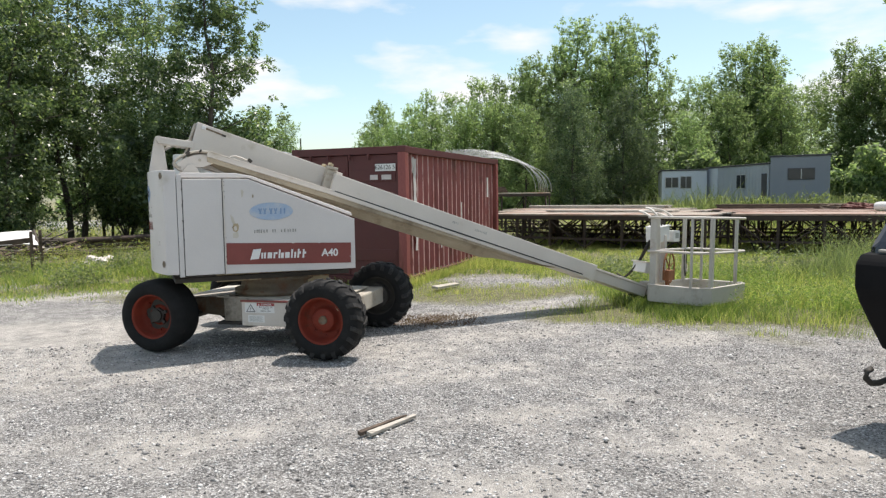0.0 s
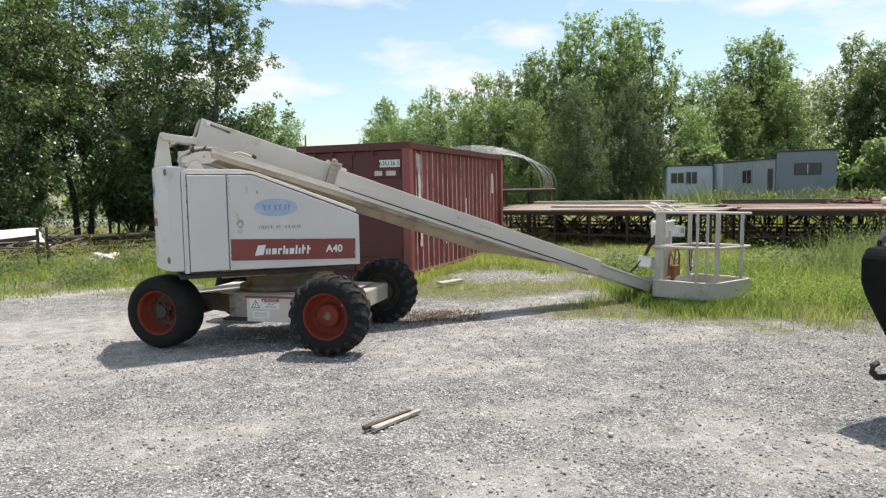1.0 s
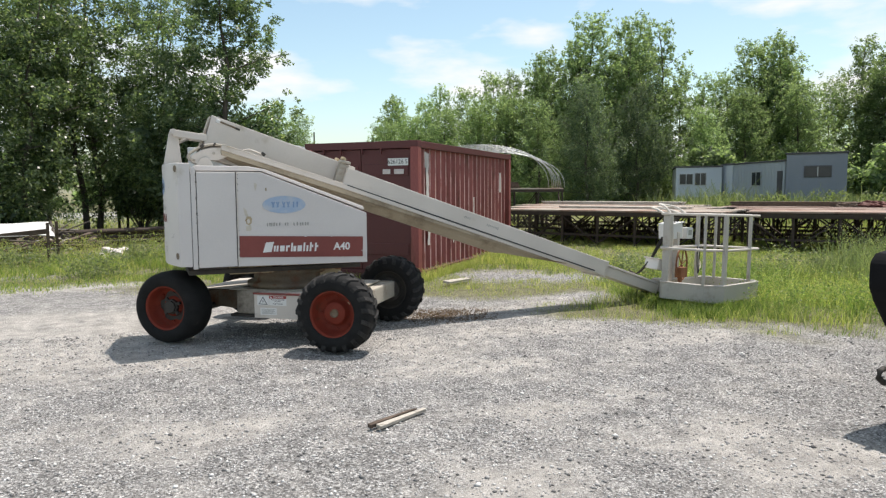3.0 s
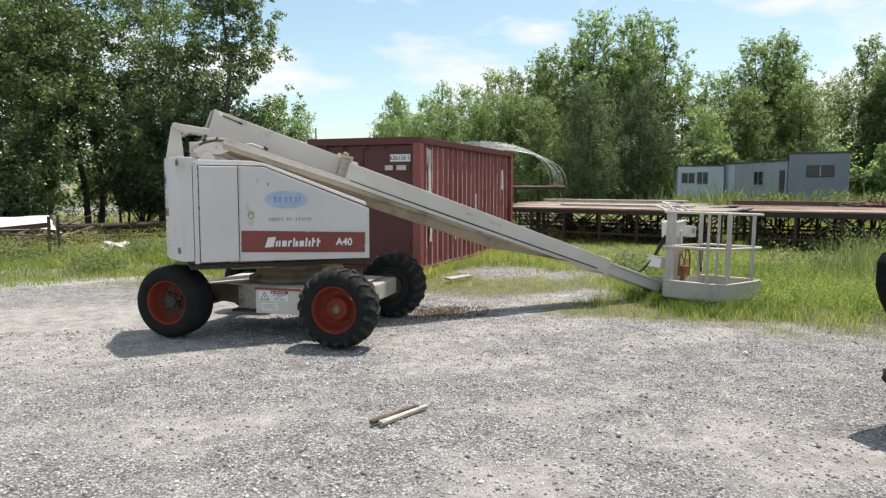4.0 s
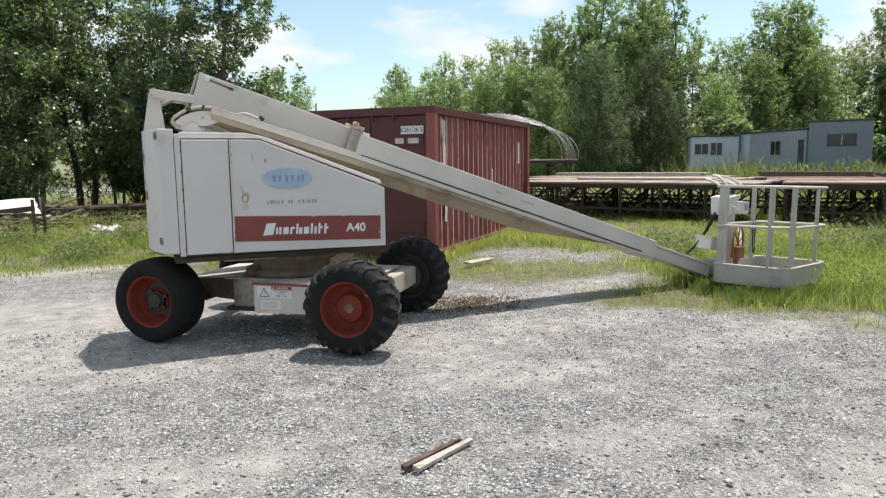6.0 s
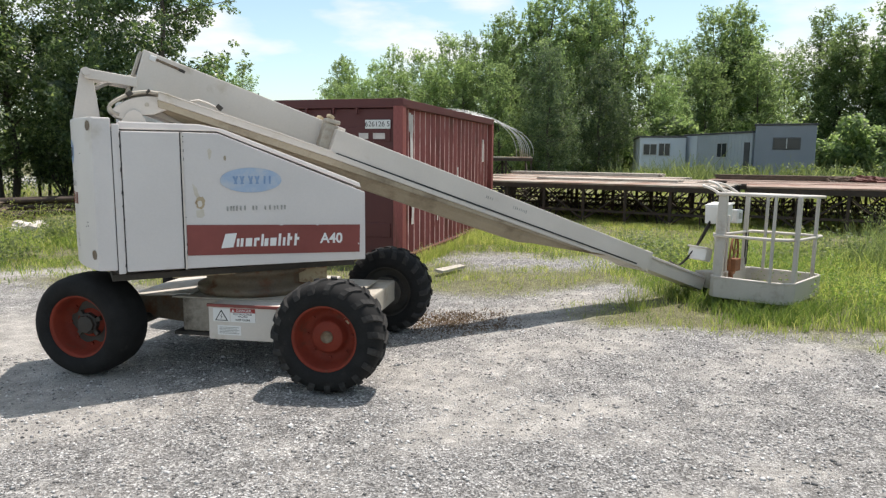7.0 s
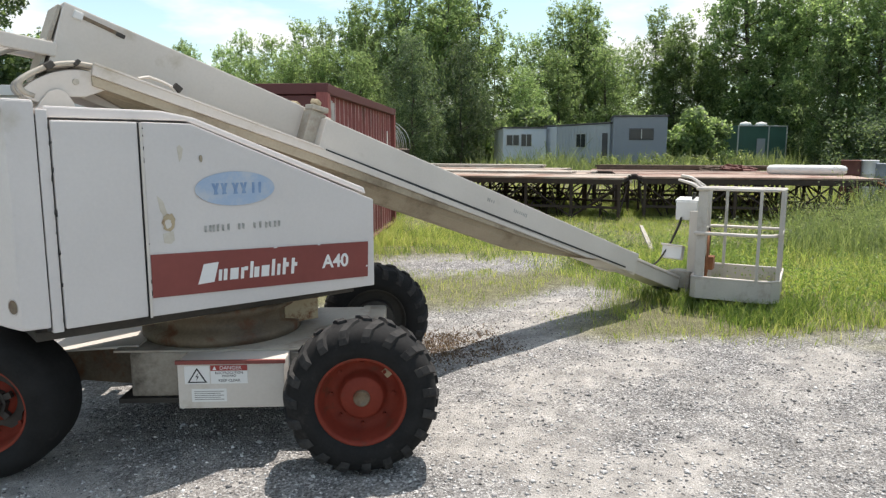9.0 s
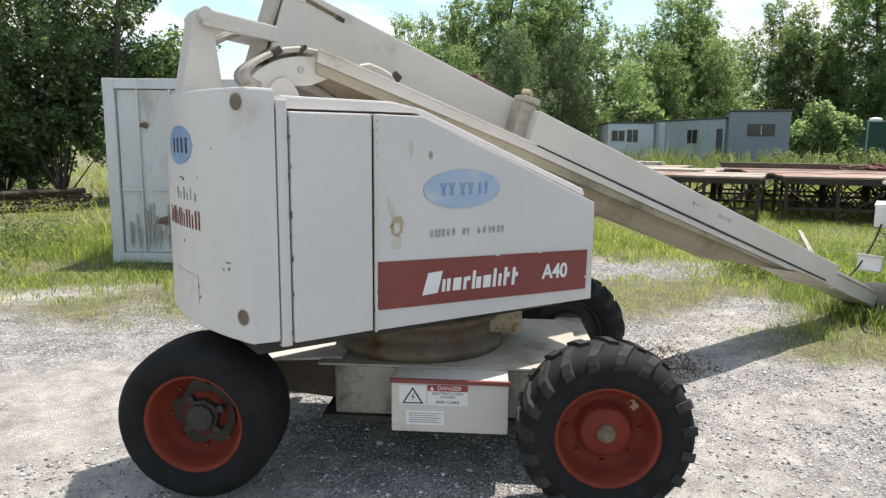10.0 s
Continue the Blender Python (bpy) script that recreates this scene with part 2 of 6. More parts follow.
M_GRASS = leaf_material("grass_blades", (0.146, 0.188, 0.060), (0.228, 0.268, 0.090), (0.370, 0.345, 0.185), 0.54)
M_WEED = leaf_material("weed_leaves", (0.088, 0.118, 0.06), (0.14, 0.178, 0.085), (0.24, 0.265, 0.145), 0.5)


# ---- mesh helpers ----
def part(name, bm, mat, parent=None, label="", smooth=False):
    """Links a bmesh as one mesh object under a thing or a part."""
    me = bpy.data.meshes.new(name)
    bm.normal_update()
    bm.to_mesh(me)
    bm.free()
    if smooth:
        me.polygons.foreach_set("use_smooth", [True] * len(me.polygons))
    me.materials.append(mat)
    ob = new(name, me)
    if parent:
        ob.parent = parent
    if label:
        tagged(ob, label)
    return ob


def thing(name, m, label, category, group="", kind=""):
    """An empty at the base of a thing, which parents its parts."""
    ob = new(name)
    ob.empty_display_size = 0.1
    ob.matrix_world = m
    return tagged(ob, label, category, group, kind)


def box(size, at=(0, 0, 0), rot=(0, 0, 0), bevel=0.0, bm=None):
    """A box by its size and centre, with rounded edges if wanted."""
    own = bmesh.new()
    bmesh.ops.create_cube(own, size=1.0)
    bmesh.ops.scale(own, vec=size, verts=own.verts)
    if bevel:
        bmesh.ops.bevel(own, geom=own.edges[:], offset=bevel, segments=2, affect="EDGES", profile=0.6)
    own.transform(pose(*at, *rot))
    return merged(own, bm)


def merged(own, bm):
    if bm is None:
        return own
    me = bpy.data.meshes.new("tmp")
    own.to_mesh(me)
    own.free()
    bm.from_mesh(me)
    bpy.data.meshes.remove(me)
    return bm


def prism(outline, depth, at=pose(0, 0, 0), bevel=0.0, bm=None):
    """An outline in x and y, pulled up along z by depth."""
    own = bmesh.new()
    low = [own.verts.new((x, y, 0)) for x, y in outline]
    own.faces.new(low)
    out = bmesh.ops.extrude_face_region(own, geom=own.faces[:])
    bmesh.ops.translate(own, vec=(0, 0, depth), verts=[g for g in out["geom"] if isinstance(g, bmesh.types.BMVert)])
    bmesh.ops.recalc_face_normals(own, faces=own.faces)
    if bevel:
        bmesh.ops.bevel(own, geom=own.edges[:], offset=bevel, segments=2, affect="EDGES", profile=0.6)
    own.transform(at)
    return merged(own, bm)


def rod(a, b, r, n=10, bm=None, r2=None):
    """A round bar between two points."""
    a, b = Vector(a), Vector(b)
    own = bmesh.new()
    bmesh.ops.create_cone(own, cap_ends=True, segments=n, radius1=r, radius2=r if r2 is None else r2, depth=(b - a).length)
    own.transform(Matrix.Translation((a + b) / 2) @ (b - a).to_track_quat("Z", "Y").to_matrix().to_4x4())
    return merged(own, bm)


def pipe(points, r, n=8, bm=None):
    """A bent round tube through points."""
    own = bmesh.new()
    pts = [Vector(p) for p in points]
    rings = []
    up = Vector((0.12, 0.2, 1)).normalized()
    for i, p in enumerate(pts):
        d = (pts[min(i + 1, len(pts) - 1)] - pts[max(i - 1, 0)]).normalized()
        u = d.cross(up)
        u = (u if u.length > 0.05 else d.cross(Vector((1, 0, 0)))).normalized()
        v = d.cross(u)
        rings.append([own.verts.new(p + (u * math.cos(k * math.tau / n) + v * math.sin(k * math.tau / n)) * r) for k in range(n)])
    for a, b in zip(rings, rings[1:]):
        for k in range(n):
            own.faces.new((a[k], a[(k + 1) % n], b[(k + 1) % n], b[k]))
    own.faces.new(rings[0][::-1])
    own.faces.new(rings[-1])
    bmesh.ops.recalc_face_normals(own, faces=own.faces)
    return merged(own, bm)


def bend(points, k=5):
    """A smooth run of points through a few given ones."""
    p = [Vector(q) for q in points]
    p = [p[0] * 2 - p[1]] + p + [p[-1] * 2 - p[-2]]
    out = []
    for a, b, c, d in zip(p, p[1:], p[2:], p[3:]):
        for i in range(k):
            t = i / k
            out.append(0.5 * (2 * b + (c - a) * t + (2 * a - 5 * b + 4 * c - d) * t * t + (3 * b - a - 3 * c + d) * t ** 3))
    return out + [p[-2]]


def lathe(profile, n=40, bm=None):
    """A profile of radius and height, turned about z."""
    own = bmesh.new()
    rings = [[own.verts.new((r * math.cos(k * math.tau / n), r * math.sin(k * math.tau / n), z)) for k in range(n)] for r, z in profile]
    for a, b in zip(rings, rings[1:]):
        for k in range(n):
            own.faces.new((a[k], a[(k + 1) % n], b[(k + 1) % n], b[k]))
    bmesh.ops.recalc_face_normals(own, faces=own.faces)
    return merged(own, bm)


def array_mesh(name, co, quads, mat, attr=None):
    """A mesh from arrays of places and of faces with equal corner counts."""
    me = bpy.data.meshes.new(name)
    k = quads.shape[1]
    me.vertices.add(len(co))
    me.vertices.foreach_set("co", np.asarray(co, np.float32).ravel())
    me.loops.add(quads.size)
    me.loops.foreach_set("vertex_index", quads.astype(np.int32).ravel())
    me.polygons.add(len(quads))
    me.polygons.foreach_set("loop_start", np.arange(0, quads.size, k, dtype=np.int32))
    me.update(calc_edges=True)
    if attr is not None:
        a = me.attributes.new("cover", "FLOAT", "POINT")
        a.data.foreach_set("value", np.asarray(attr, np.float32))
    me.materials.append(mat)
    return me


# ---- ground ----
EDGE_X = [-60, -12, -4.2, -2.5, 0.0, 1.5, 2.2, 3.0, 4.5, 6.0, 12, 60]
EDGE_Y = [30, 9.5, 6.2, 4.3, 2.9, 1.8, 0.5, -1.05, -2.25, -3.1, -4.7, -16]


def smooth(a, b, v):
    t = np.clip((v - a) / (b - a), 0, 1)
    return t * t * (3 - 2 * t)


WAVES = np.random.default_rng(4).uniform(-1, 1, (14, 4))


def ripple(x, y, f):
    """Soft irregular waves between -1 and 1."""
    s = 0
    for i, (a, b, c, d) in enumerate(WAVES):
        k = f * (0.5 + 0.22 * i)
        s = s + np.sin(k * (a * x + b * y) * 1.6 + 9 * c + 0.8 * np.sin(k * 0.7 * (d * x - a * y)))
    return s / 7


def cover(x, y):
    """How much of the ground is grown over, 0 to 1."""
    d = y - np.interp(x, EDGE_X, EDGE_Y)
    g = smooth(-0.9, 1.3, d + 0.75 * ripple(x, y, 1.5) + 0.35 * ripple(y, x, 4.0))
    bare = 0
    for px, py, wx, wy in ((4.1, 4.5, 0.75, 0.5), (5.2, 3.4, 0.9, 0.42), (4.4, 3.8, 0.8, 0.35), (2.3, 1.1, 0.7, 0.5), (3.4, 1.25, 0.75, 0.38), (4.1, 1.5, 0.4, 0.25), (1.7, 1.6, 0.5, 0.5), (-3.2, 6.1, 1.5, 0.35), (-4.6, 8.6, 0.8, 0.5)):
        bare = bare + np.exp(-(((x - px) / wx) ** 2 + ((y - py) / wy) ** 2))
    road = np.exp(-(((y - 44 + 0.1 * x) / 5) ** 2)) * smooth(2, -4, x)
    return np.clip(g * (1 - np.clip(bare, 0, 1) * 0.85) * (1 - road), 0, 1)


def height(x, y):
    far = np.clip((np.hypot(x, y) - 14) / 30, 0, 1)
    return 0.018 * ripple(x, y, 2.6) * (1 - far) - 0.012 + 0.05 * far * ripple(x, y, 0.3)


def axis(lo, hi, fine_lo, fine_hi, fine, coarse):
    return np.concatenate([np.geomspace(fine_lo - lo + 1, 1, coarse)[:-1] * -1 + 1 + fine_lo, np.arange(fine_lo, fine_hi, fine), np.geomspace(1, hi - fine_hi + 1, coarse) - 1 + fine_hi])


SANDY = [(-3.3, 2.6, 1.0, 0.5), (-3.2, 0.5, 1.2, 0.5), (-2.2, -0.3, 0.8, 0.25), (-0.46, -4.2, 0.4, 0.25), (1.33, -4.0, 0.5, 0.22), (0.14, -1.7, 0.45, 0.15), (0.86, -1.8, 0.4, 0.15), (-1.9, -2.5, 0.5, 0.2), (0.84, -3.05, 0.5, 0.15), (1.4, -4.65, 0.5, 0.2), (-2.6, 1.8, 0.9, 1.0), (-3.2, 6.1, 1.5, 0.35), (0.45, -0.9, 0.4, 0.5), (2.24, 0.6, 0.75, 0.35), (2.7, 1.0, 0.5, 0.22), (3.5, 1.3, 0.45, 0.2), (1.7, -0.35, 0.5, 0.2), (2.4, -0.6, 0.5, 0.15), (3.3, -1.6, 0.7, 0.25)]


def sandy(x, y):
    """Where pale sand covers the gravel, 0 to 1."""
    s = 0
    for px, py, wx, wy in SANDY:
        s = s + np.exp(-(((x - px) / (1.2 * wx)) ** 2 + ((y - py) / (1.25 * wy)) ** 2))
    return np.clip(s * (1.05 + 0.9 * ripple(x, y, 5.0) + 0.5 * ripple(y, x, 11.0)), 0, 1)


def make_ground():
    xs, ys = axis(-900, 900, -8, 14, 0.11, 26), axis(-600, 900, -9, 13, 0.11, 26)
    X, Y = np.meshgrid(xs, ys)
    co = np.stack([X, Y, height(X, Y)], -1).reshape(-1, 3)
    nx, ny = len(xs), len(ys)
    i = (np.arange(ny - 1)[:, None] * nx + np.arange(nx - 1)[None]).ravel()
    me = array_mesh("ground", co, np.stack([i, i + 1, i + 1 + nx, i + nx], -1), M_GROUND, cover(X, Y).ravel())
    me.polygons.foreach_set("use_smooth", [True] * len(me.polygons))
    sand = me.attributes.new("sand", "FLOAT", "POINT")
    sand.data.foreach_set("value", sandy(X, Y).ravel().astype(np.float32))
    return tagged(new("ground", me), "pale grey crushed gravel yard growing over with grass", "ground", kind="structure")


def ground_material():
    m = bpy.data.materials.new("crushed_gravel")
    m.use_nodes = True
    n, l = m.node_tree.nodes, m.node_tree.links
    p = n["Principled BSDF"]
    tc = n.new("ShaderNodeTexCoord")
    vo = n.new("ShaderNodeTexVoronoi")
    vo.inputs["Scale"].default_value = 84
    vo2 = n.new("ShaderNodeTexVoronoi")
    vo2.inputs["Scale"].default_value = 210
    big = n.new("ShaderNodeTexNoise")
    big.inputs["Scale"].default_value, big.inputs["Detail"].default_value, big.inputs["Roughness"].default_value = 1.15, 9, 0.62
    mid = n.new("ShaderNodeTexNoise")
    mid.inputs["Scale"].default_value, mid.inputs["Detail"].default_value = 11, 6
    for t in (vo, vo2, big, mid):
        l.new(tc.outputs["Object"], t.inputs["Vector"])
    stone = n.new("ShaderNodeValToRGB")
    e = stone.color_ramp.elements
    e[0].color, e[1].color = (0.022, 0.022, 0.024, 1), (0.74, 0.735, 0.72, 1)
    e.new(0.25).color = (0.118, 0.117, 0.116, 1)
    e.new(0.55).color = (0.27, 0.266, 0.26, 1)
    e.new(0.82).color = (0.40, 0.393, 0.38, 1)
    sep = n.new("ShaderNodeSeparateColor")
    l.new(vo.outputs["Color"], sep.inputs["Color"])
    l.new(sep.outputs["Red"], stone.inputs["Fac"])
    dust = n.new("ShaderNodeValToRGB")
    d = dust.color_ramp.elements
    d[0].color, d[1].color = (0.41, 0.386, 0.352, 1), (0.60, 0.568, 0.522, 1)
    l.new(mid.outputs["Fac"], dust.inputs["Fac"])
    ma = n.new("ShaderNodeMapRange")
    ma.inputs["From Min"].default_value, ma.inputs["From Max"].default_value = 0.47, 0.61
    l.new(big.outputs["Fac"], ma.inputs["Value"])
    ma2 = n.new("ShaderNodeMath")
    ma2.operation = "MULTIPLY_ADD"
    ma2.inputs[1].default_value, ma2.inputs[2].default_value = 0.38, 0.18
    l.new(ma.outputs["Result"], ma2.inputs[0])
    mx = n.new("ShaderNodeMixRGB")
    sa = n.new("ShaderNodeAttribute")
    sa.attribute_name = "sand"
    sm = n.new("ShaderNodeMath")
    sm.operation = "MULTIPLY_ADD"
    sm.use_clamp = True
    sm.inputs[1].default_value = 1.0
    l.new(sa.outputs["Fac"], sm.inputs[0])
    l.new(ma2.outputs[0], sm.inputs[2])
    keep = n.new("ShaderNodeMath")
    keep.operation = "MULTIPLY"
    keep.inputs[1].default_value = 0.8
    l.new(sm.outputs[0], keep.inputs[0])
    l.new(keep.outputs[0], mx.inputs["Fac"])
    l.new(stone.outputs["Color"], mx.inputs["Color1"])
    l.new(dust.outputs["Color"], mx.inputs["Color2"])
    at = n.new("ShaderNodeAttribute")
    at.attribute_name = "cover"
    soil = n.new("ShaderNodeValToRGB")
    s = soil.color_ramp.elements
    s[0].color, s[1].color = (0.131, 0.131, 0.057, 1), (0.244, 0.231, 0.126, 1)
    l.new(mid.outputs["Fac"], soil.inputs["Fac"])
    cm = n.new("ShaderNodeMath")
    cm.operation = "POWER"
    cm.inputs[1].default_value = 3.4
    l.new(at.outputs["Fac"], cm.inputs[0])
    mx2 = n.new("ShaderNodeMixRGB")
    l.new(cm.outputs[0], mx2.inputs["Fac"])
    l.new(mx.outputs["Color"], mx2.inputs["Color1"])
    sv = n.new("ShaderNodeMapRange")
    sv.inputs["To Min"].default_value, sv.inputs["To Max"].default_value = 0.55, 1.4
    l.new(sep.outputs["Red"], sv.inputs["Value"])
    sh = n.new("ShaderNodeHueSaturation")
    l.new(sv.outputs["Result"], sh.inputs["Value"])
    l.new(soil.outputs["Color"], sh.inputs["Color"])
    l.new(sh.outputs["Color"], mx2.inputs["Color2"])
    mott = n.new("ShaderNodeTexNoise")
    mott.inputs["Scale"].default_value, mott.inputs["Detail"].default_value, mott.inputs["Roughness"].default_value = 4.5, 9, 0.72
    l.new(tc.outputs["Object"], mott.inputs["Vector"])
    mv = n.new("ShaderNodeMapRange")
    mv.inputs["From Min"].default_value, mv.inputs["From Max"].default_value = 0.32, 0.68
    mv.inputs["To Min"].default_value, mv.inputs["To Max"].default_value = 0.62, 1.34
    l.new(mott.outputs["Fac"], mv.inputs["Value"])
    mh = n.new("ShaderNodeHueSaturation")
    l.new(mv.outputs["Result"], mh.inputs["Value"])
    l.new(mx2.outputs["Color"], mh.inputs["Color"])
    l.new(mh.outputs["Color"], p.inputs["Base Color"])
    p.inputs["Roughness"].default_value = 0.9
    h = n.new("ShaderNodeMath")
    h.operation = "ADD"
    l.new(vo.outputs["Distance"], h.inputs[0])
    l.new(vo2.outputs["Distance"], h.inputs[1])
    bp = n.new("ShaderNodeBump")
    bp.inputs["Strength"].default_value, bp.inputs["Distance"].default_value = 0.85, 0.014
    l.new(h.outputs[0], bp.inputs["Height"])
    l.new(bp.outputs["Normal"], p.inputs["Normal"])
    return m


M_GROUND = ground_material()
make_ground()


# ---- trees ----
def leaf_cloud(rng, centres, radii, count, size, flat=0.8, corners=4):
    """Small leaf faces scattered through round clumps, denser towards their skins."""
    w = radii ** 2
    pick = rng.choice(len(centres), count, p=w / w.sum())
    d = rng.normal(size=(count, 3))
    d /= np.linalg.norm(d, axis=1, keepdims=True)
    r = radii[pick] * rng.uniform(0.1, 1.05, count) ** 0.6
    c = centres[pick] + d * r[:, None] * np.array([1, 1, flat])
    n = d * 0.5 + rng.normal(size=(count, 3)) * 0.55 + np.array([0, 0, 0.5])
    n /= np.linalg.norm(n, axis=1, keepdims=True)
    u = np.cross(n, rng.normal(size=(count, 3)))
    u /= np.linalg.norm(u, axis=1, keepdims=True) + 1e-9
    v = np.cross(n, u)
    s = size * rng.uniform(0.6, 1.35, count)[:, None]
    if corners == 3:
        co = np.stack([c - u * s, c + u * s * 0.8, c + v * s], 1).reshape(-1, 3)
        return co, np.arange(count * 3).reshape(-1, 3)
    co = np.stack([c - u * s, c - v * s * 0.55 + n * s * 0.15, c + u * s, c + v * s * 0.55 + n * s * 0.15], 1).reshape(-1, 3)
    return co, np.arange(count * 4).reshape(-1, 4)


def make_tree(name, label, seed, tall, wide, bare, leaves, size, mat, stems=1, clumps=46, lean=0.3, shape=0.55, clump=1.0, flat=0.8, corners=4):
    """A tapered trunk with limbs, and a crown of leaf clumps along the limbs."""
    rng = np.random.default_rng(seed)
    spread = wide * clump
    tree = thing(name, pose(0, 0, 0), label, "tree")
    wood = bmesh.new()
    tips = []
    for s in range(stems):
        a0 = rng.uniform(0, math.tau)
        base = Vector((0.35 * math.cos(a0), 0.35 * math.sin(a0), -0.1)) * (stems > 1)
        drift = Vector((math.cos(a0), math.sin(a0), 0)) * lean * rng.uniform(0.4, 1.2)
        r0 = tall * 0.0125 / (1 + 0.35 * (stems - 1))
        top = tall * (0.93 if s == 0 else rng.uniform(0.7, 0.92))
        pts = [base + drift * (k / 7) ** 1.4 * 2 + Vector((rng.normal() * 0.09, rng.normal() * 0.09, 0)) * (k > 0) + Vector((0, 0, top * k / 7)) for k in range(8)]
        for k in range(7):
            rod(pts[k], pts[k + 1], r0 * (1 - k / 7.6), 7, wood, r0 * (1 - (k + 1) / 7.6))
        for b in range(int(clumps / stems)):
            h = bare + (0.99 - bare) * rng.uniform(0, 1) ** 0.85
            k = min(int(h * 7), 6)
            p = pts[k].lerp(pts[k + 1], h * 7 - k)
            q = (h - bare) / (1 - bare)
            reach = wide * (0.25 + 0.75 * math.sin(math.pi * min(1, (q * 0.85 + 0.12) ** shape))) * rng.uniform(0.35, 1.0)
            a = rng.uniform(0, math.tau)
            tip = p + Vector((math.cos(a) * reach, math.sin(a) * reach, reach * rng.uniform(0.1, 0.6)))
            if b % 3 == 0:
                rod(p, p.lerp(tip, 0.9), r0 * 0.28 * (1.1 - h), 5, wood, 0.012)
            around = spread * rng.uniform(0.16, 0.33) * (1.1 - 0.6 * q)
            for w in range(7):
                o = np.clip(rng.normal(size=3), -1.5, 1.5) * around * np.array([1, 1, 0.95 * flat])
                tips.append((*(np.array(p.lerp(tip, rng.uniform(0.45, 1.0))) + o), around * rng.uniform(0.45, 0.85)))
    tips = np.array(tips)
    part("trunk", wood, M_BARK, tree)
    co, f = leaf_cloud(rng, tips[:, :3], tips[:, 3], leaves, size, flat, corners)
    crown = new("crown", array_mesh("crown", co, f, mat))
    crown.parent = tree
    return tree


def bearing(deg, dist):
    """A place by its bearing, clockwise from y, and its distance from the yard's middle."""
    return -2.2 + dist * math.sin(radians(deg)), -6.0 + dist * math.cos(radians(deg))


def plant(tree, spots):
    """Copies of one tree at places given by bearing, distance, the elevation of its top in degrees, and turn."""
    crown = [o for o in tree.children if o.name.startswith("crown")][0]
    top = max(v.co.z for v in crown.data.vertices)
    for i, (b, d, e, rz) in enumerate(spots):
        x, y = bearing(b, d)
        k = (d * math.tan(radians(e)) + 1.68) / top
        m = pose(x, y, -0.05, 0, 0, rz)
        t = tree if i == 0 else copy_thing(tree, m)
        t.matrix_world = m @ Matrix.Diagonal((k, k, k, 1))


near_lbl = "broad green poplar with several grey stems and loose foliage"
tree_a = make_tree("poplar_tree", near_lbl, 11, 13.0, 3.3, 0.09, 34000, 0.070, M_LEAF_NEAR, stems=3, clumps=120, lean=0.8, clump=0.8, corners=3)
tree_b = make_tree("poplar_tree", near_lbl, 12, 12.0, 3.0, 0.10, 32000, 0.070, M_LEAF_NEAR, stems=2, clumps=110, lean=0.6, clump=0.8, corners=3)
tree_f = make_tree("poplar_tree", "tall dark green poplar with a dark trunk and dense leafy limbs", 14, 12.0, 3.3, 0.10, 35000, 0.072, M_LEAF_NEAR, clumps=160, lean=0.1, shape=0.5, clump=0.5, corners=3)
plant(tree_f, [(6.2, 25, 21, 0)])
plant(tree_a, [(0.9, 27, 20, 20), (-9, 25, 24, 140)])
plant(tree_b, [(-3.4, 28, 22, 0), (-14, 30, 23, 100), (-6.5, 34, 19, 30), (-11.5, 27, 9.5, 60), (-7.8, 29, 8.5, 210), (-1.6, 30, 9.0, 310), (-16, 26, 9.0, 170)])
far_lbl = "tall green tree in the belt of woods behind the yard"
tree_c = make_tree("woodland_tree", far_lbl, 21, 13.0, 3.5, 0.03, 27000, 0.084, M_LEAF_FAR, clumps=170, shape=0.75, clump=0.5, flat=1.1, corners=3)
tree_d = make_tree("woodland_tree", far_lbl, 22, 13.0, 2.9, 0.03, 24000, 0.083, M_LEAF_FAR, clumps=150, shape=0.85, clump=0.5, flat=1.2, corners=3)
tree_e = make_tree("woodland_tree", far_lbl, 23, 12.0, 3.9, 0.02, 25000, 0.086, M_LEAF_FAR, clumps=160, shape=0.6, clump=0.5, flat=1.3, corners=3)
willow = make_tree("willow_tree", "broad dark grey-green willow with hanging foliage at the wood's edge", 25, 12.0, 4.0, 0.02, 30000, 0.080, M_LEAF_WILLOW, clumps=150, shape=0.7, clump=0.5, flat=1.9, corners=3)
plant(willow, [(36.6, 46, 9.6, 150), (40.6, 49, 9.2, 40)])
plant(tree_c, [(19.6, 72, 8.0, 0), (22.4, 64, 7.9, 40), (26.0, 60, 8.8, 90), (28.6, 58, 10.0, 130), (33.6, 55, 11.6, 200), (37.0, 54, 14.2, 260), (39.2, 55, 14.0, 15), (46.8, 58, 9.2, 75), (48.9, 58, 11.4, 120), (51.0, 59, 11.7, 160), (57.4, 60, 10.0, 300), (61.2, 60, 10.6, 210), (66, 56, 14.5, 66), (70.5, 52, 14.2, 99), (76, 50, 13.2, 140), (82, 48, 14.5, 180), (88, 48, 16, 220)])
plant(tree_d, [(20.6, 68, 7.7, 0), (24.1, 62, 8.9, 70), (30.4, 57, 10.0, 20), (31.8, 56, 10.9, 160), (35.4, 55, 13.0, 220), (42.0, 57, 13.6, 280), (40.4, 58, 12.6, 330), (45.4, 60, 9.0, 60), (43.4, 60, 8.8, 190), (50.0, 62, 11.0, 110), (55.8, 62, 10.9, 170), (59.0, 61, 8.6, 215), (62.4, 59, 18.5, 33), (64.2, 58, 15.5, 250), (68.2, 54, 14.0, 45), (73.2, 52, 12.8, 300), (79, 49, 13.0, 10), (85, 48, 15.5, 80), (10.6, 56, 7.6, 45)])
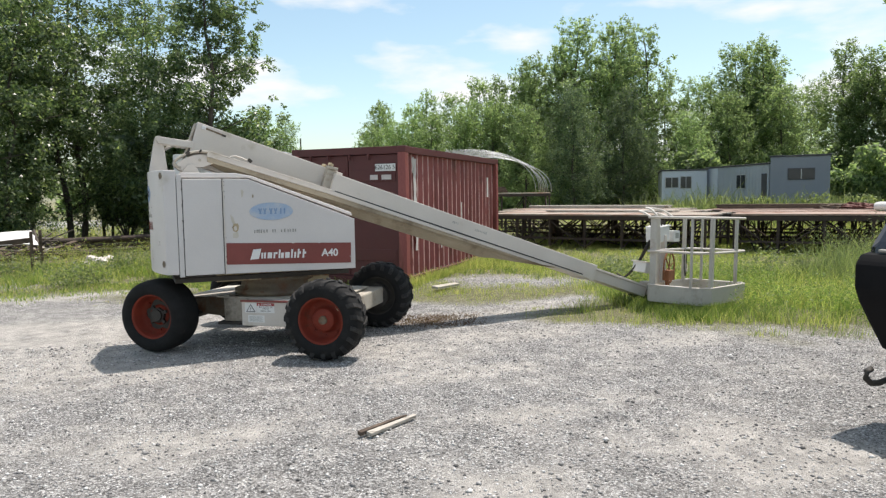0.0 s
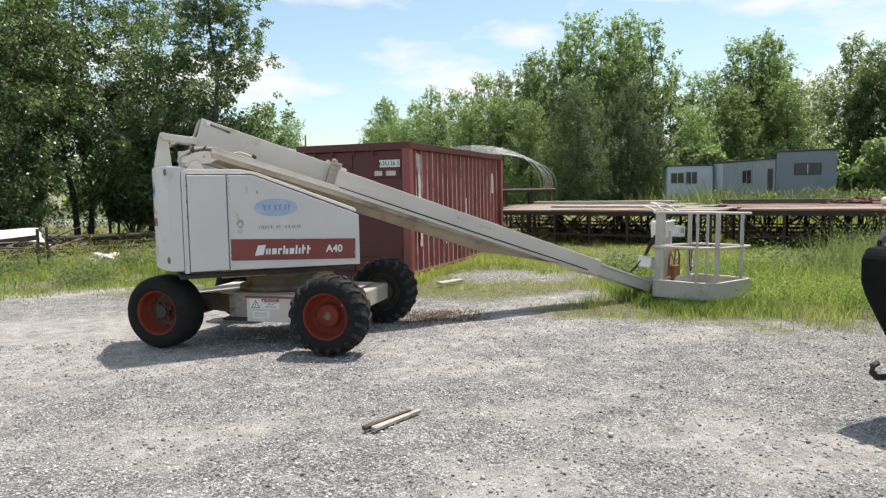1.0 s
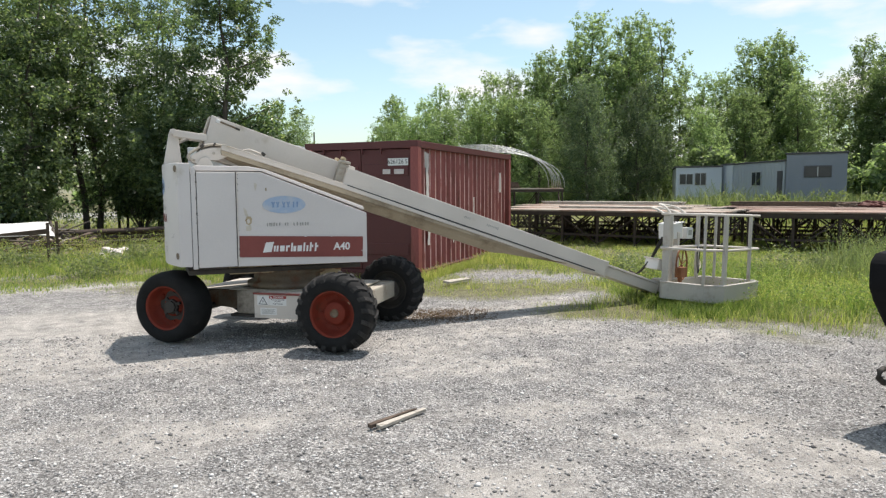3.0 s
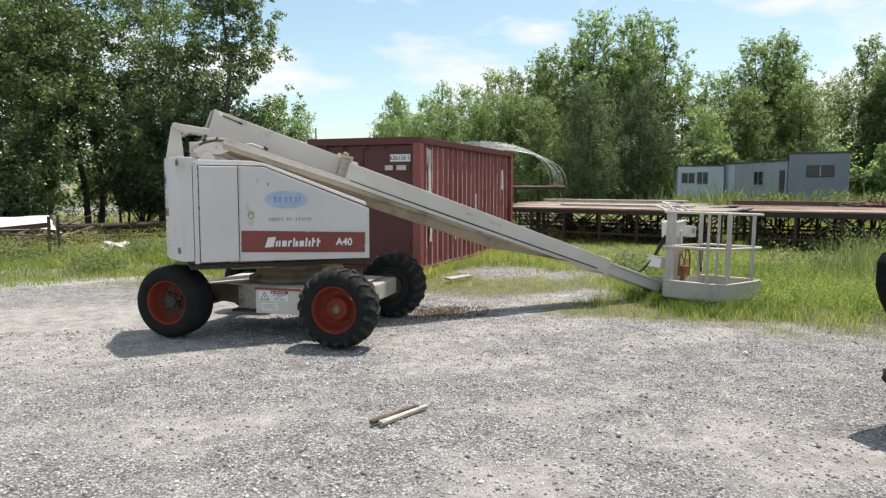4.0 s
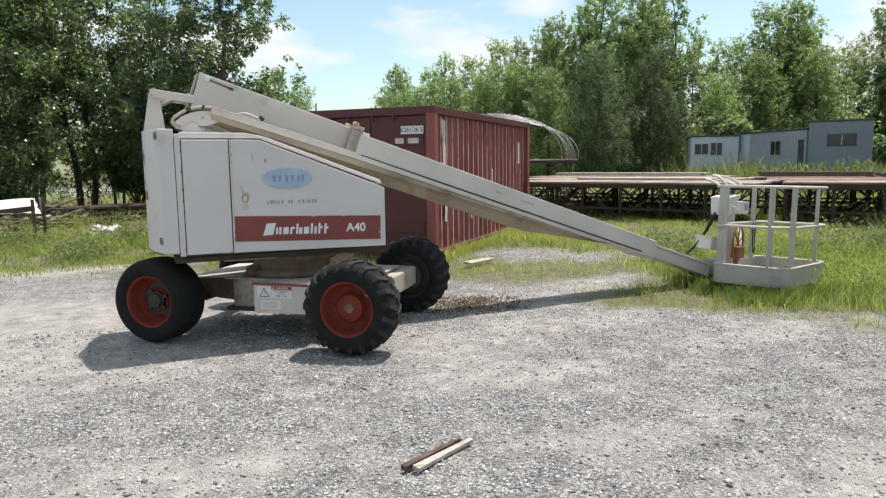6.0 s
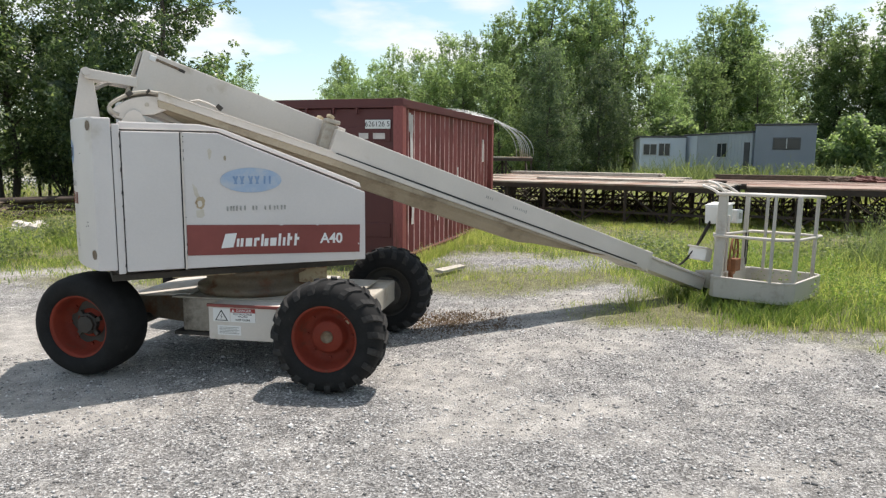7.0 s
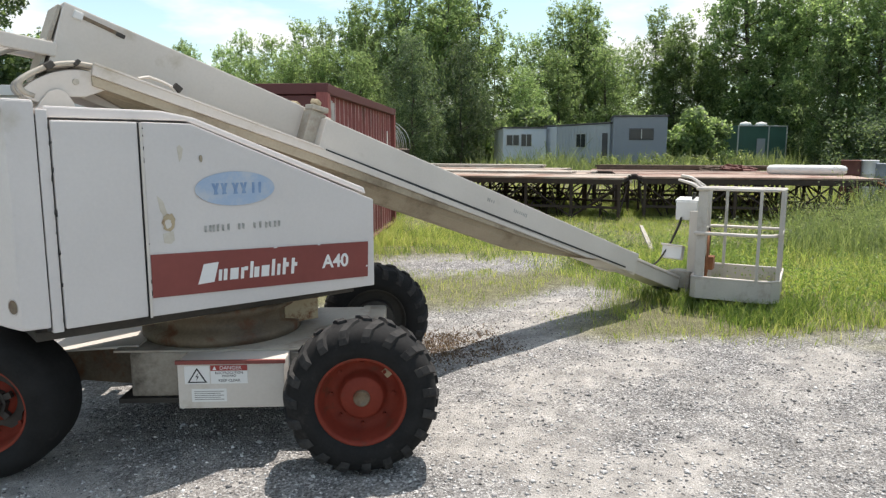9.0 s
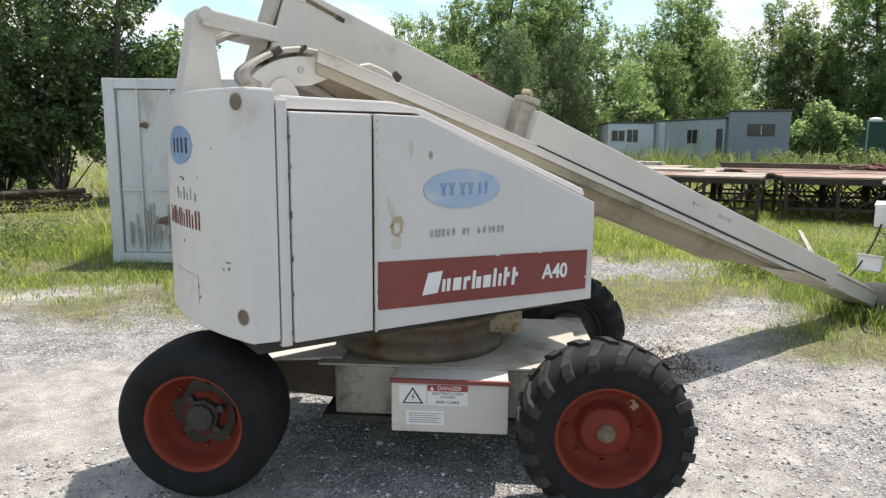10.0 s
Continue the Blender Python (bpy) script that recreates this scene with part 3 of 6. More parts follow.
plant(tree_e, [(21.4, 62, 6.6, 10), (27, 55, 8.0, 80), (45.8, 50, 6.8, 230), (52.2, 56, 8.2, 290), (67.8, 52, 9, 65), (75, 50, 9.5, 145), (32.6, 47, 8.0, 222), (9, 64, 5.6, 12), (11.9, 60, 6.6, 60), (19.4, 60, 6.0, 20), (24.2, 57, 7.4, 130), (29.4, 54, 8.4, 75), (48.6, 55, 8.2, 210), (60, 62, 7.8, 250), (39, 60, 11.2, 40), (50.6, 60, 10.0, 90), (57.2, 60, 9.0, 130), (65, 58, 11, 170), (53.7, 64, 8.2, 35), (71, 54, 12, 210), (33.6, 60, 10.2, 260), (79, 52, 12, 10), (86, 52, 13, 300)])


px, py = bearing(13.3, 70)
pole = thing("utility_pole", pose(px, py, 0), "thin grey wooden pole standing beyond the container", "pole")
part("post", rod((0, 0, -0.1), (0.06, 0, 7.6), 0.11, 8, None, 0.07), M_BARK, pole)

# ---- containers ----
M_RED_WORN = material("sun_faded_red_paint", (0.383, 0.174, 0.161), (0.592, 0.435, 0.409), 5, 0.6, bump=0.03, spots=(0.226, 0.052, 0.044), spot_scale=6, spot_at=(0.5, 0.62), stretch=(1, 1, 0.3))


def make_container(name, at, turn, label, mat_end, mat_side, mat_post, mat_ridge, ribs_end):
    """A twenty-foot steel container; x runs along it from the near end, y to its left."""
    L, W, H = 6.06, 2.44, 2.59
    c = thing(name, pose(*at, 0, 0, turn), label, "shipping container")
    for x in (0.08, L - 0.08):
        for y in (0.08, W - 0.08):
            part("corner_post", box((0.16, 0.16, H - 0.02), (x, y, H / 2), bevel=0.012), mat_post, c)
    for z in (0.07, H - 0.07):
        for y in (0.05, W - 0.05):
            part("side_rail", box((L - 0.32, 0.10, 0.13), (L / 2, y, z), bevel=0.01), mat_end, c)
        for x in (0.05, L - 0.05):
            part("end_rail", box((0.10, W - 0.32, 0.14), (x, W / 2, z), bevel=0.01), mat_end if x < 1 else mat_side, c)
    for x in (0.09, L - 0.09):
        for y in (0.08, W - 0.08):
            for z in (0.06, H - 0.06):
                part("corner_casting", box((0.185, 0.17, 0.125), (x, y, z), bevel=0.015), mat_end, c)
    pitch, deep = 0.278, 0.06
    for y, s in ((0.075, 1), (W - 0.075, -1)):
        bm = bmesh.new()
        prof, x = [], 0.16
        while x < L - 0.2:
            prof += [(x, 0), (x + pitch * 0.14, 0), (x + pitch * 0.36, deep), (x + pitch * 0.78, deep)]
            x += pitch
        prof.append((L - 0.16, 0))
        lo = [bm.verts.new((px, y + s * pd, 0.13)) for px, pd in prof]
        hi = [bm.verts.new((px, y + s * pd, H - 0.13)) for px, pd in prof]
        for i in range(len(prof) - 1):
            f = bm.faces.new((lo[i], lo[i + 1], hi[i + 1], hi[i]))
            f.material_index = 1 if i % 4 == 0 else 0
        part("corrugated_side", bm, mat_side, c).data.materials.append(mat_ridge)
    part("roof", box((L - 0.2, W - 0.2, 0.03), (L / 2, W / 2, H - 0.035)), mat_side, c)
    part("floor", box((L - 0.2, W - 0.2, 0.12), (L / 2, W / 2, 0.09)), M_DIRTY_WOOD, c)
    part("far_end", box((0.03, W - 0.3, H - 0.26), (L - 0.06, W / 2, H / 2)), mat_side, c)
    for k in range(2):
        y0 = 0.17 + k * (W / 2 - 0.165)
        w = W / 2 - 0.18
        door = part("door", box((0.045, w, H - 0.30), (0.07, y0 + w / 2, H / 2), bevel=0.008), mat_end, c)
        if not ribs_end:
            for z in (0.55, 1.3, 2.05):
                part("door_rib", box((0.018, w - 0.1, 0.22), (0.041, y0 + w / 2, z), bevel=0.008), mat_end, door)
        else:
            for yy in (y0 + w * 0.28, y0 + w * 0.72):
                part("lock_rod", rod((0.022, yy, 0.1), (0.022, yy, H - 0.1), 0.018), mat_end, door)
                part("lock_handle", box((0.02, 0.30, 0.035), (0.0, yy + 0.12, 1.05), bevel=0.006), mat_end, door)
    return c


CT_TURN = math.degrees(math.atan2(8.564 - 4.33, 6.763 - 2.427))
red_ct = make_container("shipping_container", (2.427, 4.33, 0.0), CT_TURN, "weathered red steel container standing in grass, its end coloured darker for shade", M_RED_END, M_RED_SIDE, M_RED_SIDE, M_RED_WORN, False)
for i, y in enumerate((0.75, 1.15, 1.62, 2.0)):
    part("hook", box((0.05, 0.03, 0.10), (-0.02, y, 2.40), bevel=0.006), M_RED_END, red_ct)
def ragged(x, z, w, h, seed):
    """The outline of a flaked patch of paint."""
    r = random.Random(seed)
    left = [(x - w * r.uniform(0.3, 0.55), z - h / 2 + h * k / 9) for k in range(10)]
    right = [(x + w * r.uniform(0.3, 0.55), z + h / 2 - h * k / 9) for k in range(10)]
    return left + right


for x, z, w, h, s in ((0.60, 1.85, 0.15, 1.05, 1), (0.66, 0.95, 0.12, 0.7, 2), (0.52, 2.25, 0.10, 0.3, 4), (3.3, 1.2, 0.07, 0.6, 5), (2.0, 0.8, 0.06, 0.5, 6)):
    part("bare_patch", prism(ragged(x, z, w, h, s), 0.004, Matrix.Translation((0, 0.0745, 0)) @ Matrix(((1, 0, 0, 0), (0, 0, -1, 0), (0, 1, 0, 0), (0, 0, 0, 1)))), M_PALE, red_ct, "pale bare primer patch")
part("bare_patch", box((0.006, 0.12, 0.5), (5.3, 0.066, 1.85), (0, 0, 90), bevel=0.002), M_PALE, red_ct, "pale bare primer patch")
part("number_panel", box((0.003, 0.42, 0.135), (0.018, 0.42, 2.20)), M_WHITE, red_ct, "white painted number panel")
part("number_panel", box((0.003, 0.16, 0.09), (0.018, 0.66, 2.02)), M_PALE, red_ct)
part("number_panel", box((0.003, 0.20, 0.09), (0.018, 0.40, 2.02)), M_PALE, red_ct)
white_ct = make_container("shipping_container", (-1.27, 7.98, 0.0), 56.0, "dirty white steel container standing in long grass", M_WHITE_CT, M_WHITE_CT, M_WHITE_CT, M_WHITE_CT, True)
white_ct.matrix_world = pose(-1.35, 7.95, 0.0, 0, 0, 56.0) @ pose(0, -2.44, 0)

for y, z, w, h in ((0.35, 2.02, 0.05, 0.05), (0.42, 1.93, 0.03, 0.09), (0.52, 2.06, 0.07, 0.03), (0.86, 1.98, 0.05, 0.06), (0.95, 1.90, 0.10, 0.04), (0.30, 1.30, 0.04, 0.07), (0.66, 0.62, 0.12, 0.14), (0.92, 0.52, 0.16, 0.10), (0.25, 2.10, 0.02, 0.04), (1.9, 1.95, 0.08, 0.05), (1.6, 0.6, 0.2, 0.1)):
    part("paint_chip", prism([(-w, -h * 0.4), (-w * 0.2, -h), (w * 0.7, -h * 0.5), (w, h * 0.3), (w * 0.1, h * 0.6), (-w * 0.5, h)], 0.003, Matrix.Translation((0.031, y, z)) @ Matrix.Rotation(radians(-90), 4, "Y") @ Matrix.Rotation(radians(90), 4, "Z")), M_GRIME_SHADE, white_ct)


r_st = random.Random(21)
for k in range(90):
    y, w, h = r_st.uniform(0.15, 2.3), r_st.uniform(0.005, 0.02), r_st.uniform(0.08, 0.30)
    z = r_st.uniform(0.16, 0.30) + h
    part("dirt_stain", prism([(-w, -h), (w * 0.8, -h * 0.96), (w, -h * 0.3), (w * 0.45, h * 0.3), (w * 0.15, h), (-w * 0.3, h * 0.5), (-w * 0.5, -h * 0.2)], 0.002, Matrix.Translation((0.034 - 0.0001 * k, y, z)) @ Matrix.Rotation(radians(-90), 4, "Y") @ Matrix.Rotation(radians(90), 4, "Z")), M_STAIN, white_ct)


def lettering(name, text, size, mat, parent, m, bold=0.0):
    """Flat raised letters as a mesh, centred on their place."""
    cu = bpy.data.curves.new(name, "FONT")
    cu.body, cu.size, cu.extrude, cu.align_x, cu.align_y, cu.offset = text, size, 0.0008, "CENTER", "CENTER", bold
    tmp = new("tmp", cu)
    me = bpy.data.meshes.new_from_object(tmp.evaluated_get(bpy.context.evaluated_depsgraph_get()))
    bpy.data.objects.remove(tmp)
    me.materials.append(mat)
    ob = new(name, me)
    ob.parent = parent
    ob.matrix_local = m
    return ob


lettering("number_word", "626126", 0.112, M_BLACKINK, red_ct, pose(0.0145, 0.468, 2.20, 90, 0, -90))
lettering("number_word", "5", 0.112, M_BLACKINK, red_ct, pose(0.0145, 0.245, 2.20, 90, 0, -90))

# ---- the boom lift ----
lift = thing("boom_lift", pose(-0.66, 0.70, 0), "cream self-propelled boom lift with red wheels, parked with its boom lowered", "boom lift")
LX, LY = 0.66, -0.70


def lp(name, bm, mat, parent=None, label="", smooth=False):
    """A part of the lift, built in the yard's own coordinates."""
    bm.transform(pose(LX, LY, 0))
    return part(name, bm, mat, parent or lift, label, smooth)


CH = pose(-0.66, 0.70, 0, 0, 0, -38)


def cp(name, bm, mat, parent=None, label="", smooth=False):
    """A part of the chassis; x ahead, y to its left, from the turntable's axis."""
    bm.transform(CH)
    return lp(name, bm, mat, parent, label, smooth)


def make_wheel(p, q, side, lugged, R):
    Wd = 0.32 if lugged else 0.37
    y = q - side * Wd / 2
    m = pose(p, y, R, -90 * side, 0, 0)
    t = 0.5 * Wd
    prof = [(0.235, t * 0.80), (0.25, t * 0.98), (0.30, t * 1.04), (0.345, t * 1.0), (R - 0.035, t * 0.9), (R - 0.012, t * 0.72), (R - 0.004, t * 0.3)]
    prof = prof + [(r, -z) for r, z in prof[::-1]]
    bm = lathe(prof, 56)
    bm.transform(m)
    tyre = cp("tyre", bm, M_RUBBER, None, "worn black tyre with heavy lugs" if lugged else "worn smooth black tyre", True)
    if lugged:
        for k in range(19):
            for s in (1, -1):
                a = (k + (0.5 if s < 0 else 0)) * math.tau / 19
                lug = bmesh.new()
                rows = []
                for z, r, da in ((0.008, R + 0.012, 0.0), (0.085, R + 0.010, 0.07), (0.145, R - 0.006, 0.135), (0.168, R - 0.042, 0.165)):
                    ring = []
                    for w, dr in ((-0.070, -0.034), (-0.052, 0), (0.052, 0), (0.070, -0.034)):
                        b = a + da + w
                        ring.append(lug.verts.new(((r + dr) * math.cos(b), (r + dr) * math.sin(b), s * z)))
                    rows.append(ring)
                for u, v in zip(rows, rows[1:]):
                    for j in range(3):
                        lug.faces.new((u[j], u[j + 1], v[j + 1], v[j]))
                lug.faces.new(rows[0])
                lug.faces.new(rows[-1][::-1])
                bmesh.ops.recalc_face_normals(lug, faces=lug.faces)
                lug.transform(m)
                cp("tread_lug", lug, M_LUG, tyre)
    o = t * 0.86
    hub = o - 0.062 if lugged else o - 0.125
    dish = [(0.128, o - 0.14), (0.120, o - 0.075), (0.108, o - 0.065), (0.0, o - 0.062)] if lugged else [(0.148, o - 0.175), (0.118, o - 0.175), (0.110, o - 0.135), (0.0, o - 0.125)]
    bm = lathe([(0.252, o - 0.02), (0.246, o + 0.008), (0.232, o + 0.006), (0.222, o - 0.02), (0.212, o - 0.10), (0.195, o - 0.135), (0.150, o - 0.145 if lugged else o - 0.165)] + dish, 48)
    bm.transform(m)
    rim = cp("rim", bm, M_RIM, None, "red oxide painted steel rim", True)
    bm = lathe([(0.046, hub - 0.001), (0.044, hub + 0.017), (0.036, hub + 0.020), (0.032, hub + 0.012), (0.0, hub + 0.012)], 20)
    bm.transform(m)
    cp("hub_cap", bm, M_GRIME_SHADE if lugged else M_DARK, rim, "", True)
    if not lugged:
        bm = lathe([(0.088, hub), (0.084, hub + 0.03), (0.07, hub + 0.034), (0.066, hub + 0.055), (0.0, hub + 0.06)], 9)
        bm.transform(m)
        cp("grease_cap", bm, M_DARK, rim, "dark greasy axle cap")
        rg = random.Random(int(p * 10 + q * 100))
        edge = [(0.158 + rg.uniform(-0.022, 0.03), k * math.tau / 22) for k in range(22)]
        bm = prism([(r * math.cos(a), r * math.sin(a)) for r, a in edge], 0.018, Matrix.Translation((0, 0, o - 0.168)))
        bm.transform(m)
        cp("grease_stain", bm, M_DARK, rim, "dark grease smeared round the hub")
        for a in (0.4, 2.2, 3.9, 5.5):
            b = box((0.05, 0.035, 0.03), (0.092 * math.cos(a), 0.092 * math.sin(a), hub + 0.012), (0, 0, math.degrees(a)), bevel=0.004)
            b.transform(m)
            cp("hub_clamp", b, M_DARK, rim)
    for k in range(8):
        a = k * math.tau / 8
        b = rod((0.172 * math.cos(a), 0.172 * math.sin(a), o - 0.165), (0.172 * math.cos(a), 0.172 * math.sin(a), o - 0.126 if lugged else o - 0.136), 0.011, 6)
        b.transform(m)
        cp("wheel_nut", b, M_RIM, rim)
    bm = lathe([(0.255, -t * 0.80), (0.246, -t * 0.90), (0.230, -t * 0.86), (0.218, -t * 0.4), (0.205, o - 0.20), (0.10, o - 0.19)], 40)
    bm.transform(m)
    cp("inner_rim", bm, M_DARK, rim, "", True)
    bm = rod((0, 0, o - 0.19), (0, 0, -t), 0.15, 28)
    bm.transform(m)
    cp("brake_drum", bm, M_DARK, rim)
    b = box((0.035, 0.05, 0.004), (0.135, 0.115, o - 0.136), (0, 0, 40))
    b.transform(m)
    cp("sticker", b, M_RUSTY, rim)


for p, q, side, lug, r in ((0.97, -1.045, -1, True, 0.41), (0.97, 1.045, 1, True, 0.41), (-0.993, -1.045, -1, False, 0.40), (-0.993, 1.045, 1, False, 0.40)):
    make_wheel(p, q, side, lug, r)

# chassis
cp("chassis_frame", box((1.15, 1.06, 0.27), (0.16, 0, 0.415), bevel=0.015), M_OILY_SHADE)
# Rear frame coloured dark for its shade; cream top plate for a sunlit strip.
cp("chassis_frame", prism([(-0.95, 0.34), (-0.40, 0.29), (-0.40, 0.545), (-0.95, 0.51)], 0.70, Matrix.Translation((0, 0.35, 0)) @ Matrix(((1, 0, 0, 0), (0, 0, -1, 0), (0, 1, 0, 0), (0, 0, 0, 1))), bevel=0.015), M_GRIME_SHADE)
cp("rear_deck", box((0.56, 0.90, 0.016), (-0.67, 0, 0.552), (0, -3, 0), bevel=0.004), M_CREAM)
cp("axle", box((0.18, 1.50, 0.20), (0.97, 0, 0.43), bevel=0.02), M_FRAME)
cp("axle", box((0.16, 1.45, 0.16), (-0.993, 0, 0.39), bevel=0.02), M_DARK)
cp("front_plate", box((0.10, 1.05, 0.17), (0.86, 0, 0.47), bevel=0.012), M_OILY_SHADE)
cp("deck_plate", box((1.45, 1.06, 0.012), (0.22, 0, 0.557)), M_FRAME)
# Unseen underbody parts, added to keep sky light off the ground below.
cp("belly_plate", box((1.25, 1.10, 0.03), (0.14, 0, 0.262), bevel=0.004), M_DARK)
cp("drive_motor", rod((-0.25, 0.15, 0.24), (0.45, 0.15, 0.24), 0.11, 16), M_DARK)
cp("steer_cylinder", rod((-0.84, -0.5, 0.33), (-0.84, 0.5, 0.33), 0.04, 12), M_DARK)
side_box = cp("side_box", box((0.595, 0.28, 0.27), (0.222, -0.595, 0.415), bevel=0.008), M_CREAM)
cp("box_lip", box((0.61, 0.02, 0.022), (0.222, -0.737, 0.552), bevel=0.003), M_STRIPE, side_box)
cp("side_box", box((0.595, 0.28, 0.27), (0.222, 0.595, 0.415), bevel=0.008), M_CREAM)
cp("tow_ring", pipe([(0.915 + 0.09 * math.cos(a), -0.34, 0.50 + 0.06 * math.sin(a)) for a in [k * math.tau / 14 for k in range(15)]], 0.014), M_CREAM)
cp("hub_motor", rod((0.97, -0.72, 0.41), (0.97, -0.9, 0.41), 0.10, 18), M_DARK)
cp("hub_motor", rod((0.97, 0.72, 0.41), (0.97, 0.9, 0.41), 0.10, 18), M_DARK)

# turntable
# Ring colour holds rust and the shade under the housings.
ring = lathe([(0.0, 0.563), (0.50, 0.563), (0.50, 0.62), (0.43, 0.64), (0.42, 0.71), (0.47, 0.735), (0.47, 0.775), (0.0, 0.775)], 40)
ring.transform(pose(-0.66, 0.70, 0))
lp("slew_ring", ring, M_GRIME_SHADE, None, "greasy rust-stained tan slewing ring, darkened for the shade round it", True)
# Black plate stands for the shade between the housings and the chassis.
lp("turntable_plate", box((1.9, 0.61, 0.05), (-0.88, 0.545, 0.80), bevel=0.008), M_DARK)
lp("turntable_beam", box((1.25, 0.10, 0.09), (-0.78, 0.36, 0.80), bevel=0.01), M_RUSTY)
lp("turntable_beam", box((1.25, 0.10, 0.09), (-0.78, 1.12, 0.80), bevel=0.01), M_DARK)
lp("lock_block", box((0.25, 0.16, 0.21), (-0.26, 0.45, 0.705), bevel=0.006), M_RUSTY, None, "rust-streaked tan steel block")

# housings on both sides of the boom


def side_outline():
    return [(-1.33, 0.866), (0.085, 0.866), (0.085, 1.43), (-1.08, 1.868), (-1.33, 1.868)]


XZ = Matrix(((1, 0, 0, 0), (0, 0, -1, 0), (0, 1, 0, 0), (0, 0, 0, 1)))
for y0, y1 in ((0.02, 0.36), (1.04, 1.38)):
    near = y0 < 0.5
    bm = prism(side_outline(), y1 - y0, Matrix.Translation((0, y1, 0)) @ XZ, bevel=0.006)
    bm.transform(Matrix(((1, 0, 0, 0), (0, 1, 0, 0), (-0.012, 0, 1, -0.012), (0, 0, 0, 1))))
    side = lp("side_cover", bm, M_PANEL)
    top = [(-1.745, 1.885), (-1.745, 1.94), (-1.20, 1.935), (-1.03, 1.905), (0.07, 1.49), (0.085, 1.447), (-1.07, 1.885)]
    lp("top_cap", prism(top, y1 - y0 - 0.09, Matrix.Translation((0, y1 - (0.01 if near else 0.08), 0)) @ XZ, bevel=0.01), M_PANEL)
    lp("door_panel", box((0.386, y1 - y0, 0.998), (-1.5425, (y0 + y1) / 2, 1.372), bevel=0.008), M_PANEL)
    lp("door_post", box((0.048, y1 - y0 - 0.02, 1.06), (-1.7665, (y0 + y1) / 2, 1.39), bevel=0.006), M_PANEL)
    if near:
        lp("door_strip", box((0.012, 0.012, 1.0), (-1.336, 0.018, 1.366), bevel=0.002), M_CREAM)
    lp("door_gap", box((0.48, 0.02, 1.0), (-1.57, 0.06 if near else 1.33, 1.37)), M_BLACKINK)

# curved counterweight
def cw_xy(a, r):
    """A place on the counterweight's shallow curve, by the angle from the turntable's axis."""
    return -1.916 + 0.76 * (1.256 + r * math.cos(a)), 0.70 + r * math.sin(a)


arc = []
for k in range(25):
    a = math.pi - 0.485 + 0.97 * k / 24
    arc.append(cw_xy(a, 1.42))
outline = [(-1.795, 0.03), (-1.795, 1.37)] + arc
cw = prism(outline, 1.075, pose(0, 0, 0.885), bevel=0.012)
cw.transform(Matrix(((1, 0, 0, 0), (0, 1, 0, 0), (-0.02, 0, 1, -0.035), (0, 0, 0, 1))))
counterweight = lp("counterweight", cw, M_PANEL, None, "curved cream counterweight with four lifting holes")
for a in (math.pi + 0.442, math.pi - 0.442):
    for z in (1.905, 1.0):
        c0 = Vector((*cw_xy(a, 1.418), z))
        d = Vector((math.cos(a) / 0.76, math.sin(a), 0)).normalized()
        lp("lifting_hole", rod(c0 - d * 0.02, c0 + d * 0.0035, 0.034, 20), M_GRIME_SHADE, counterweight)
        ring = bmesh.new()
        bmesh.ops.create_cone(ring, segments=24, radius1=0.040, radius2=0.040, depth=0.006)
        ring.transform(Matrix.Translation(c0) @ d.to_track_quat("Z", "Y").to_matrix().to_4x4())
        lp("hole_rim", ring, M_FRAME, counterweight)

# riser with its link
lp("riser", prism([(-2.03, 1.93), (-1.83, 1.93), (-1.87, 2.30), (-1.885, 2.345), (-1.915, 2.355), (-1.945, 2.345), (-1.96, 2.30)], 0.16, Matrix.Translation((0, 0.76, 0)) @ XZ, bevel=0.006), M_CREAM)
lp("pivot_pin", rod((-1.915, 0.545, 2.32), (-1.915, 0.83, 2.32), 0.030, 16), M_CREAM)
lp("link", box((0.36, 0.04, 0.075), (-1.745, 0.575, 2.282), (0, 8, 0), bevel=0.008), M_CREAM)
lp("link", box((0.36, 0.04, 0.075), (-1.745, 0.80, 2.282), (0, 8, 0), bevel=0.008), M_CREAM)
lp("boom_bracket", prism([(-1.74, 1.90), (-1.52, 1.90), (-1.54, 1.98), (-1.575, 2.03), (-1.61, 2.045), (-1.65, 2.03), (-1.69, 1.98)], 0.03, Matrix.Translation((0, 0.43, 0)) @ XZ, bevel=0.005), M_CREAM)
lp("boom_bracket", prism([(-1.74, 1.90), (-1.52, 1.90), (-1.54, 1.98), (-1.575, 2.03), (-1.61, 2.045), (-1.65, 2.03), (-1.69, 1.98)], 0.03, Matrix.Translation((0, 0.89, 0)) @ XZ, bevel=0.005), M_CREAM)
for k in range(3):
    y, z = 0.63 + 0.028 * k, 0.013 * (k % 2)
    lp("hose", pipe([(-1.89, y, 2.185 + z), (-1.80, y, 2.235 + z), (-1.70, y, 2.272 + z), (-1.60, y, 2.298 + z), (-1.50, y, 2.31 + z)], 0.013), M_HOSE, None, "", True)

# boom: s runs down along it, n square to it, from the upper end
BOOM_A = math.atan(0.3448)
BM = Matrix.Translation((-1.55, 0.0, 2.46)) @ Matrix.Rotation(BOOM_A, 4, "Y")


def bp_(name, bm, mat, parent=None, label="", smooth=False):
    bm.transform(BM)
    return lp(name, bm, mat, parent, label, smooth)


def beam(s0, s1, y0, y1, n0, n1, cut=0.0, bevel=0.008):
    return prism([(s0 + cut, n0), (s1, n0), (s1, n1), (s0, n1)], y1 - y0, Matrix.Translation((0, y1, 0)) @ XZ, bevel=bevel)


